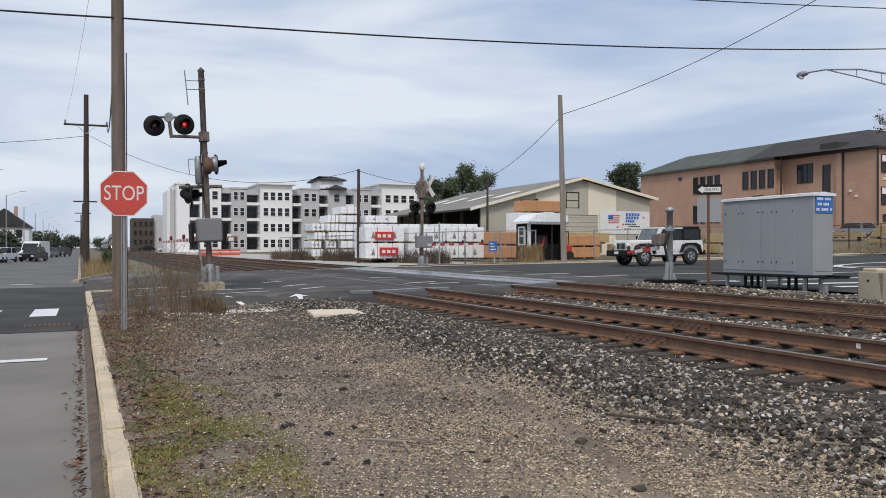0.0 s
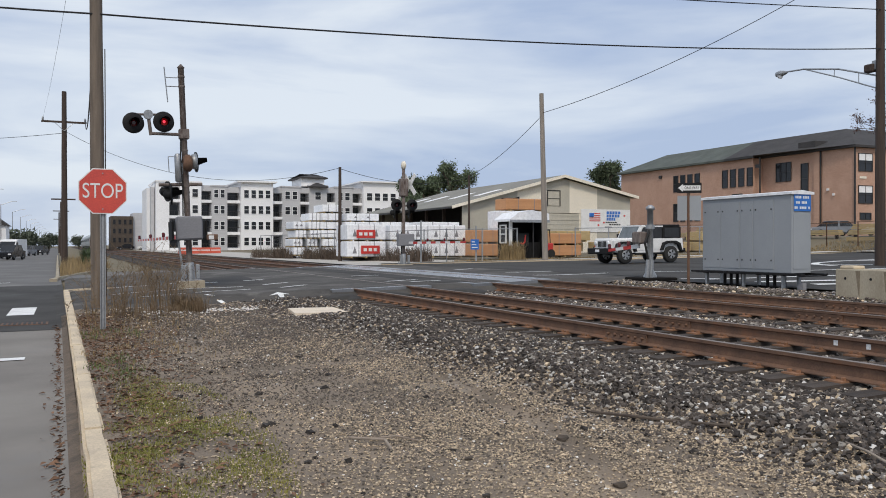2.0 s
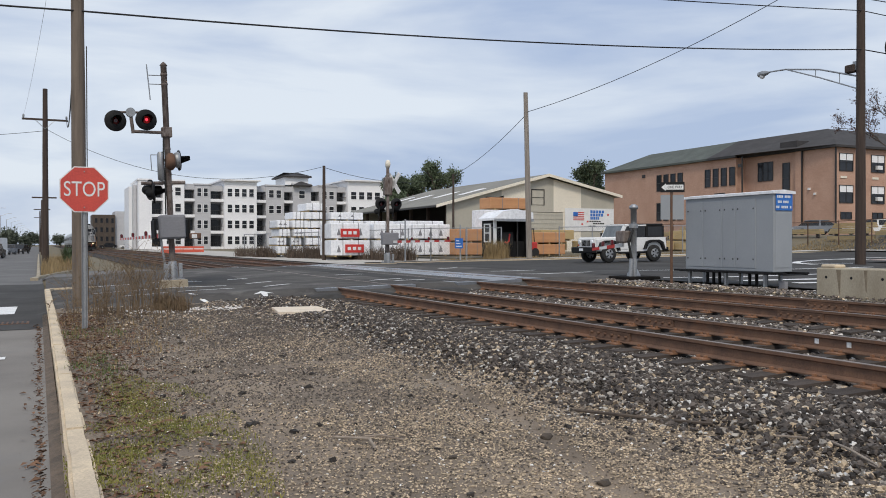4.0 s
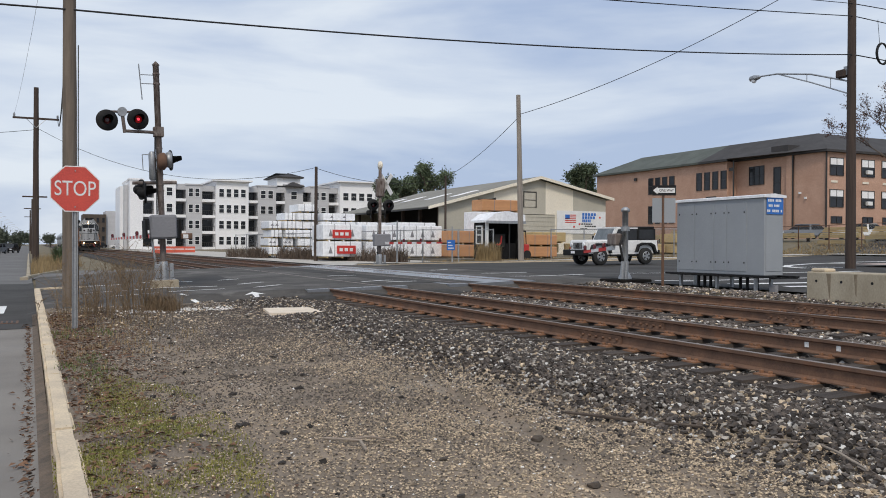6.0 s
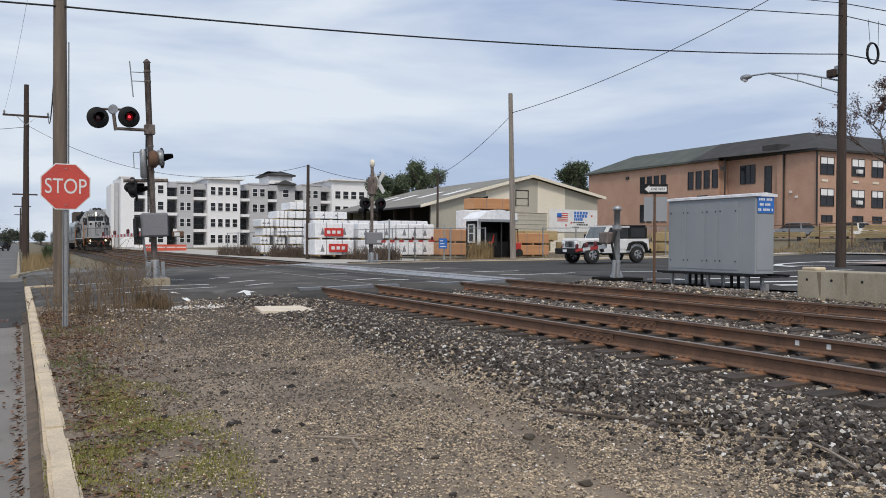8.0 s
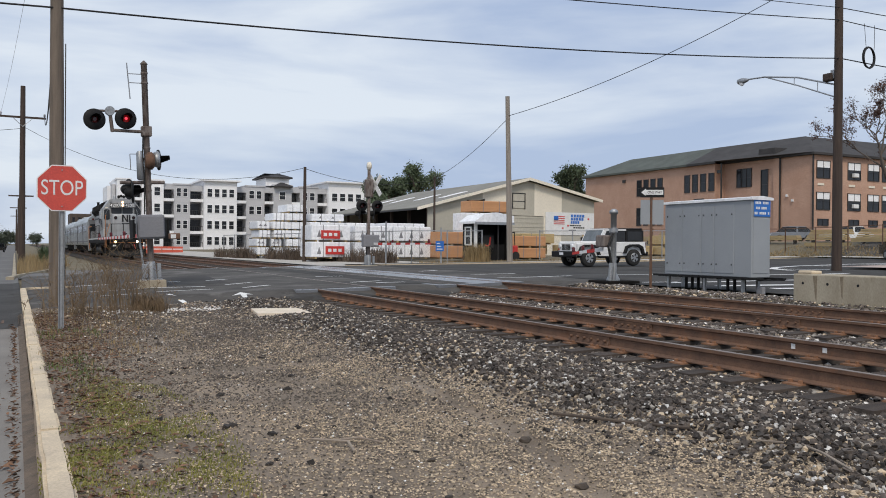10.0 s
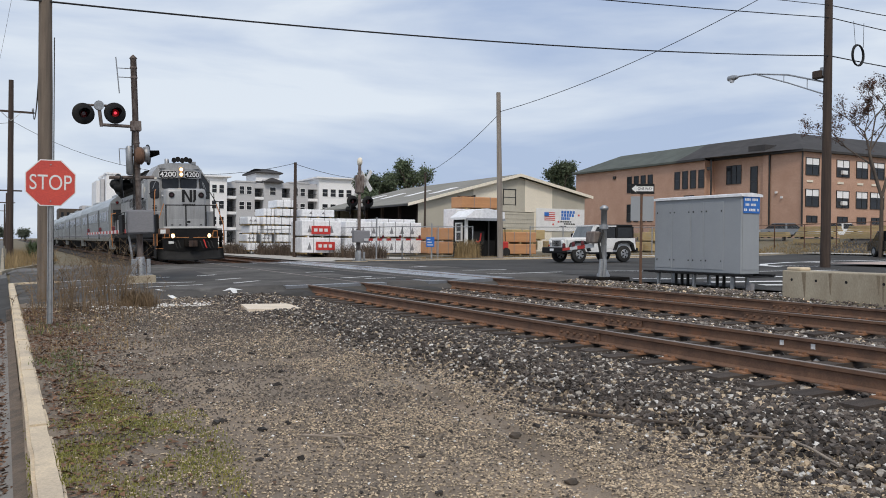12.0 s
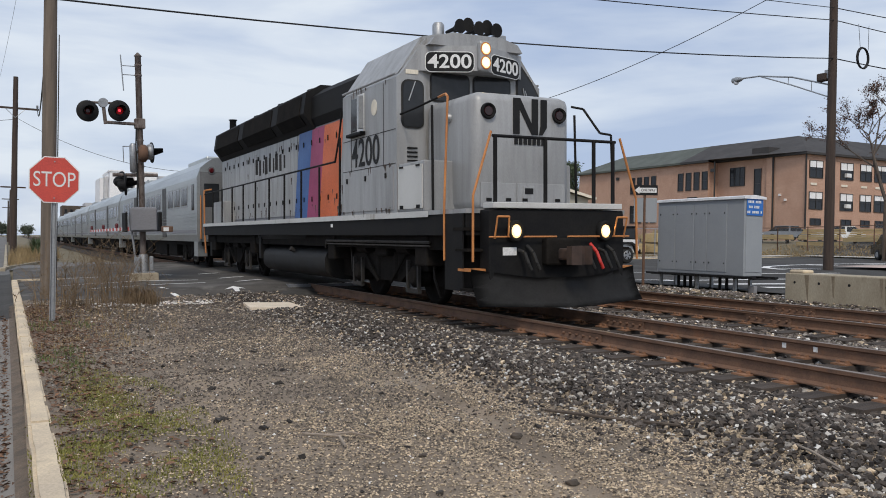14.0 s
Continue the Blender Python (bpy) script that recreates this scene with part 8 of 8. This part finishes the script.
p = spread(1500, 1.4, 3.9, 17.2, 19.6, 103, 1.0, lambda a, b, u: abs(b - 18.3 - 0.15 * a + 0.3 * noise.noise((a * 1.3, 2.0, 0))) < 0.45 * u + 0.1)
scatter("pale_rubble", p, 0.008 + 0.035 * np.random.RandomState(18).uniform(0, 1, len(p)) ** 2, CUBE, CUBE_F, M_QUARTZ, "white rubble spilled along the asphalt edge", seed=96)
branch = solid("fallen_branch", new_pipe([(3.93, 5.85, 0.06), (4.08, 5.5, 0.075), (4.3, 5.2, 0.07), (4.47, 4.85, 0.09)], 0.014, n=6), M_BARK, "dry fallen branch on the gravel", "branch")

for pts in (((4.59, 4.36, 0.09), (4.68, 4.2, 0.1), (4.77, 4.09, 0.09)), ((4.77, 4.09, 0.1), (4.62, 3.8, 0.12), (4.48, 3.47, 0.1)), ((1.88, 5.9, 0.03), (2.05, 5.6, 0.06), (2.02, 5.4, 0.04)), ((2.0, 5.75, 0.04), (2.18, 5.72, 0.05), (2.3, 5.6, 0.03))):
    solid("dry_stick", new_pipe(pts, 0.009, n=6), M_STICK, "thin bleached stick lying on the gravel", "stick", "loose sticks")
for x, y, h in ((1.91, 9.15, 0.05), (2.04, 9.05, 0.04), (3.33, 5.32, 0.055), (3.03, 4.2, 0.05), (2.41, 5.0, 0.03), (2.5, 9.4, 0.04), (2.9, 8.2, 0.03), (1.75, 12.6, 0.05)):
    bm = bmesh.new()
    bmesh.ops.create_icosphere(bm, subdivisions=2, radius=1.0)
    for v in bm.verts:
        v.co *= 1 + 0.5 * noise.noise(v.co * 1.9 + Vector((x, y, 0)))
        v.co = Vector((v.co.x * h * 0.95, v.co.y * h * 0.75, v.co.z * h * 0.5))
    solid("earth_clod", bm, M_CLOD, "dark clod of turned earth on the yard", "clod", "loose clods", m=pose(x, y, land(x, y) + ripple(x, y, 0.022) + h * 0.2))

# ---- plants ----


def blades(name, pts, heights, width, material, label, bend=0.5, seed=3, category="grass", kind="stuff"):
    """Many single blades, each two quads that bend over."""
    r = np.random.RandomState(seed)
    n = len(pts)
    a = r.uniform(0, 2 * np.pi, n)
    d = np.stack([np.cos(a), np.sin(a), np.zeros(n)], 1)
    s = np.stack([-np.sin(a), np.cos(a), np.zeros(n)], 1) * width * 0.5
    up = np.array([0, 0, 1.0])
    h = heights[:, None]
    lean = r.uniform(0.1, 1.0, (n, 1)) * bend
    p0, p1, p2 = pts, pts + up * h * 0.6 + d * h * lean * 0.3, pts + up * h * (1 - 0.35 * lean) + d * h * lean
    v = np.stack([p0 - s, p0 + s, p1 + s * 0.8, p1 - s * 0.8, p2 + s * 0.15, p2 - s * 0.15], 1).reshape(-1, 3)
    f = np.array([(0, 1, 2, 3), (3, 2, 4, 5)])
    f = (f[None] + (np.arange(n) * 6)[:, None, None]).reshape(-1, 4)
    me = bpy.data.meshes.new(name)
    me.from_pydata(v.tolist(), [], f.tolist())
    me.materials.append(material)
    return tagged(new(name, me), label, category, kind=kind)


def patchy(cx, cy, rx, ry, seed):
    def keep(x, y, u):
        d = ((x - cx) / rx) ** 2 + ((y - cy) / ry) ** 2
        return d < 1 and u < (1.15 - d) * max(0, 0.45 + 1.6 * noise.noise((x * 2.0, y * 1.4, seed)))
    return keep


p = spread(110000, 0.1, 2.5, 3.2, 10.5, 120, 1.1, patchy(0.7, 6.8, 0.75, 2.9, 5.0))
blades("moss_grass", p, np.random.RandomState(1).uniform(0.008, 0.03, len(p)), 0.008, M_MOSS, "low yellow-green moss and grass on the yard", 1.0)
p = spread(5000, 0.1, 2.8, 10, 20, 121, 1.0, patchy(0.8, 15.0, 1.7, 5.0, 9.0))
blades("verge_grass", p, np.random.RandomState(2).uniform(0.02, 0.10, len(p)), 0.008, M_DRYGRASS, "thin dry grass round the stop sign", 0.9)
p = spread(1200, 0.15, 1.4, 12.5, 16, 122, 1.0, patchy(0.6, 14.6, 0.6, 1.3, 3.0))
blades("green_tuft", p, np.random.RandomState(3).uniform(0.03, 0.12, len(p)), 0.01, M_FRESH, "small green grass tuft at the sign post", 0.8)
p = spread(5000, 0.1, 1.6, 8.5, 14, 131, 1.0, patchy(0.5, 10.6, 0.36, 1.3, 6.0))
blades("green_tuft", p, np.random.RandomState(13).uniform(0.02, 0.07, len(p)), 0.009, M_FRESH, "fresh green grass patch behind the kerb", 0.9)
p = spread(9000, -0.6, 2.6, 39.5, 80, 123, 1.2, lambda a, b, u: b > 40.9 + (a + 0.4) * 4.9 and a > -0.2 and a < 0.35 + (b - 39.5) * 0.13 and u < 0.75 + 1.2 * noise.noise((a * 1.5, b * 0.5, 8.0)))
blades("tall_dry_grass", p, 0.12 + 0.75 * np.random.RandomState(4).uniform(0, 1, len(p)) ** 2, 0.018, M_DRYGRASS, "tall tan dry grass beside the street", 0.5)
p = spread(60000, 14.6, 20.5, 46, 74, 124, 1.0, lambda a, b, u: abs(a - (19.6 - (b - 44.4) * 0.149)) < 0.6 and u < 0.45 + 1.2 * noise.noise((a, b * 0.4, 4.0)))
blades("lineside_weeds", p, np.random.RandomState(5).uniform(0.25, 1.15, len(p)), 0.03, M_BROWNWEED, "brown dry weeds along the fence", 0.8)
p = spread(3000, 20.0, 47.0, 42.4, 44.3, 125, 1.0)
blades("verge_grass_far", p, np.random.RandomState(6).uniform(0.05, 0.25, len(p)), 0.03, M_DRYGRASS, "short dry grass along the lumber yard", 0.7)
p = spread(800, 23.0, 24.2, 42.6, 43.8, 126, 1.0)
blades("fence_tuft", p, np.random.RandomState(6).uniform(0.4, 1.3, len(p)), 0.035, M_DRYGRASS, "tall tan grass clump at the fence", 0.4)
p = spread(9000, 47.5, 53, 0, 46, 127, 1.0)
blades("bank_grass", p, np.random.RandomState(9).uniform(0.05, 0.2, len(p)), 0.05, M_DRYGRASS, "dry tan grass bank below the school", 0.7)


def leaf_litter(name, pts, sizes, material, label, seed):
    r = np.random.RandomState(seed)
    n = len(pts)
    a = r.uniform(0, 2 * np.pi, n)
    u = np.stack([np.cos(a), np.sin(a), r.uniform(-0.3, 0.3, n)], 1) * sizes[:, None]
    w = np.stack([-np.sin(a), np.cos(a), r.uniform(-0.4, 0.4, n)], 1) * sizes[:, None] * 0.55
    c = pts + np.array([0, 0, 0.008])
    lift = np.array([0, 0, 1.0]) * (sizes * r.uniform(0.1, 0.5, n))[:, None]
    v = np.stack([c - u, c - w + lift, c + u, c + w + lift], 1).reshape(-1, 3)
    f = (np.array([(0, 1, 2), (0, 2, 3)])[None] + (np.arange(n) * 4)[:, None, None]).reshape(-1, 3)
    me = bpy.data.meshes.new(name)
    me.from_pydata(v.tolist(), [], f.tolist())
    me.materials.append(material)
    return tagged(new(name, me), label, "leaves", kind="stuff")


r = np.random.RandomState(77)
y = r.uniform(2.5, 18, 6800)
x = np.array([kerb_x(v) for v in y]) - np.abs(r.normal(0, 0.075, 6800)) - 0.01
p = np.stack([x, y, np.full(6800, -0.118)], 1)
leaf_litter("gutter_leaves", p, 0.008 + 0.034 * r.uniform(0, 1, 6800) ** 1.7, M_DEADLEAF, "brown fallen leaves in the gutter", 5)
y = 2.5 + 16.5 * r.uniform(0, 1, 5200) ** 0.6
x = np.array([kerb_x(v) for v in y]) + 0.17 + np.abs(r.normal(0, 0.55, 5200)) * (0.35 + y / 18)
p = np.stack([x, y, np.array([land(a, b) + ripple(a, b, 0.02) + 0.004 for a, b in zip(x, y)])], 1)
leaf_litter("verge_leaves", p, r.uniform(0.01, 0.036, 5200), M_DEADLEAF, "brown fallen leaves behind the kerb", 6)


def weed(x, y, h, seed, label, n=26, spread_=0.5):
    """A clump of dry stalks with side twigs and seed heads."""
    g = random.Random(seed)
    t = thing("dry_weed", (x, y, land(x, y)), label, "weed", "dry weeds by the sign")
    for i in range(n):
        bm = bmesh.new()
        a, l = g.uniform(0, 6.28), g.uniform(0.45, 1.0) * h
        bx, by = g.gauss(0, spread_ * 0.5), g.gauss(0, spread_ * 0.5)
        lean = g.uniform(0.05, 0.6)
        pts = [Vector((bx + math.cos(a) * lean * l * k * k, by + math.sin(a) * lean * l * k * k, l * k - (0.02 if k == 0 else 0))) for k in (0, 0.35, 0.7, 1.0)]
        for p_, q_, ra, rb in zip(pts, pts[1:], (0.008, 0.006, 0.004), (0.006, 0.004, 0.002)):
            tube(bm, p_, q_, ra, rb, n=4, caps=False)
        for j in range(g.randint(5, 10)):
            k = g.uniform(0.35, 1.0)
            p_ = pts[0].lerp(pts[-1], k)
            b = g.uniform(0, 6.28)
            q_ = p_ + Vector((math.cos(b), math.sin(b), g.uniform(0.3, 1.2))) * g.uniform(0.06, 0.2)
            tube(bm, p_, q_, 0.004, 0.0015, n=3, caps=False)
            for _ in range(3):
                c = p_.lerp(q_, g.uniform(0.4, 1.0))
                s = g.uniform(0.008, 0.02)
                bm.faces.new([bm.verts.new(c + Vector((g.uniform(-s, s), g.uniform(-s, s), g.uniform(-s, s)))) for _ in range(3)])
        part("stalk", bm, M_TWIG, t)
    return t


for i, (x, y, h, n) in enumerate(((1.0, 18.6, 1.4, 24), (1.45, 18.2, 1.35, 28), (1.9, 18.8, 1.5, 28), (2.25, 19.2, 1.1, 18), (0.8, 17.4, 0.8, 10), (1.85, 16.0, 0.62, 14), (1.6, 19.6, 1.6, 18), (0.65, 18.0, 0.5, 14))):
    weed(x, y, h, 200 + i, "tall brown dry weed clump behind the kerb", n, 0.55)
p = spread(5200, 2.0, 2.9, 18.4, 19.3, 130, 1.0, patchy(2.45, 18.85, 0.42, 0.42, 1.0))
blades("brown_shrub", p, np.random.RandomState(12).uniform(0.1, 0.5, len(p)), 0.012, M_TWIG, "rounded brown dry shrub at the asphalt edge", 0.8)


def tree(name, x, y, z, h, spread_, leaf_m, label, seed, leaves=5000, leaf=0.35, trunk=0.3, bare=0.35):
    """A tapered trunk that forks into limbs, with a crown of many leaf clumps."""
    g = random.Random(seed)
    t = thing(name, (x, y, z), label, "tree")
    wood, tips = bmesh.new(), []

    def grow(p, d, l, r, depth):
        q = p + d * l
        tube(wood, p, q, r, r * 0.68, n=7 if depth < 2 else 5, caps=False)
        if depth >= 2:
            tips.append((p.lerp(q, 0.6), l))
        if depth >= 5:
            tips.append((q, l))
            return
        for _ in range(g.randint(2, 3)):
            nd = (d + Vector((g.uniform(-1, 1), g.uniform(-1, 1), g.uniform(-0.25, 0.6))) * 0.75 * spread_).normalized()
            grow(q, nd, l * g.uniform(0.62, 0.82), r * 0.62, depth + 1)
    grow(Vector((0, 0, -0.2)), Vector((0, 0, 1)), h * bare, trunk, 0)
    zs = max(v.co.z for v in wood.verts)
    k = h / zs
    for v in wood.verts:
        v.co *= k
    part("trunk", wood, M_BARK, t, "grey-brown trunk and limbs")
    rr = np.random.RandomState(seed)
    idx = rr.randint(0, len(tips), leaves)
    c = np.array([tuple(tips[i][0] * k) for i in idx]) + rr.normal(0, 1, (leaves, 3)) * leaf * 1.6
    v = c[:, None, :] + rr.normal(0, 1, (leaves, 4, 3)) * leaf * 0.5
    f = (np.array([(0, 1, 2), (0, 2, 3)])[None] + (np.arange(leaves) * 4)[:, None, None]).reshape(-1, 3)
    me = bpy.data.meshes.new("crown")
    me.from_pydata(v.reshape(-1, 3).tolist(), [], f.tolist())
    me.materials.append(leaf_m)
    cr = new("crown", me)
    cr.parent = t
    cr["label"] = "uneven leafy crown"
    return t


M_LEAFG = mat("mid_green_leaf", (0.12, 0.155, 0.085), (0.085, 0.115, 0.065), rough=0.8, scale=2, fine=20, bump=0.0, piece=0.4)
# greyed leaf colour holds the haze over the far street trees
M_LEAFFAR = mat("hazed_green_leaf", (0.10, 0.115, 0.08), (0.07, 0.085, 0.06), rough=0.9, scale=2, fine=20, bump=0.0, piece=0.4)
M_LEAFRED = mat("russet_leaf", (0.11, 0.05, 0.035), (0.07, 0.04, 0.03), rough=0.85, bump=0, piece=0.4)
tree("tree", 55.0, 121, 0.8, 13.4, 0.75, M_LEAFG, "large green tree behind the shed", 17, 9500, 0.22, 0.4, 0.2)
tree("tree", 51.2, 123, 0.8, 11.2, 0.75, M_LEAFG, "green tree behind the shed", 8, 8000, 0.22, 0.38, 0.2)
tree("tree", 48.4, 118, 0.8, 8.2, 0.8, M_LEAFG, "spreading green tree behind the shed", 13, 6000, 0.22, 0.38, 0.2)
tree("tree", 84.2, 120, 1.0, 14.0, 0.8, M_LEAFG, "green tree beside the school", 21, 11000, 0.26, 0.38, 0.2)
tree("tree", 45.3, 32.6, 0.9, 11.2, 1.0, M_LEAFRED, "bare autumn tree with few russet leaves", 34, 5200, 0.075, 0.13, 0.3)
for i, (x, y, h) in enumerate(((-13, 165, 6), (-11, 190, 7), (-7.5, 230, 7.5), (-4.5, 300, 8), (-15, 140, 6.5), (-9.5, 260, 8), (-18, 112, 6), (-2, 420, 9), (6, 420, 9))):
    tree("street_tree", x, y, -0.2, h * 0.5, 1.0, M_LEAFFAR, "distant dark green street tree", 300 + i, 1500, 0.5, 0.25, 0.25)
p = spread(4000, 0.9, 2.3, 60, 64, 140, 1.0, patchy(1.6, 62, 0.6, 1.6, 1.0))
blades("dark_bush", p, np.random.RandomState(12).uniform(0.3, 1.5, len(p)), 0.06, M_LEAF, "dark evergreen bush beside the grass", 0.6)
for i in range(12):
    bm = bmesh.new()
    tube(bm, (0, 0, 0), (0, 0, 8.5), 0.09, 0.06, n=6)
    lampost = thing("street_light", (-9.6, 90 + 34 * i, -0.2), "distant grey street light along the street", "street lamp", "distant street lights")
    part("shaft", bm, M_GALV, lampost)
    part("arm", new_pipe([(0, 0, 8.4), (1.6, 0, 9.0), (2.4, 0, 9.0)], 0.04, n=5), M_GALV, lampost)


# ---- movement ----


def run(s):
    """How far the front of the train is along the track, s seconds before the end."""
    return 10.96 + 14.46 * s + 0.255 * s * s


def motions():
    times = [float(t) for t in np.arange(0, 14.01, 0.5)]
    walk(loco, [(t, pose(7.6, run(14 - t), 0.335, 0, -1.4, 0)) for t in times])
    for i, car in enumerate(coaches):
        walk(car, [(t, pose(7.6, run(14 - t) + 20.9 + 25.7 * i, 0.335, 0, -1.4, 0)) for t in times])
    ticks = [k / FPS for k in range(14 * FPS + 1)]
    turning = [(w, 0.51) for w in loco_wheels]
    for car in coaches[:2]:
        turning += [(w, 0.42) for w in car.children if w.name.startswith("wheelset")]
    for w, r in turning:
        y = w.location.y
        walk(w, [(t, pose(0, y, r, -math.degrees((run(14) - run(14 - t)) / r) % 360 - 360, 0, 0)) for t in ticks])


motions()
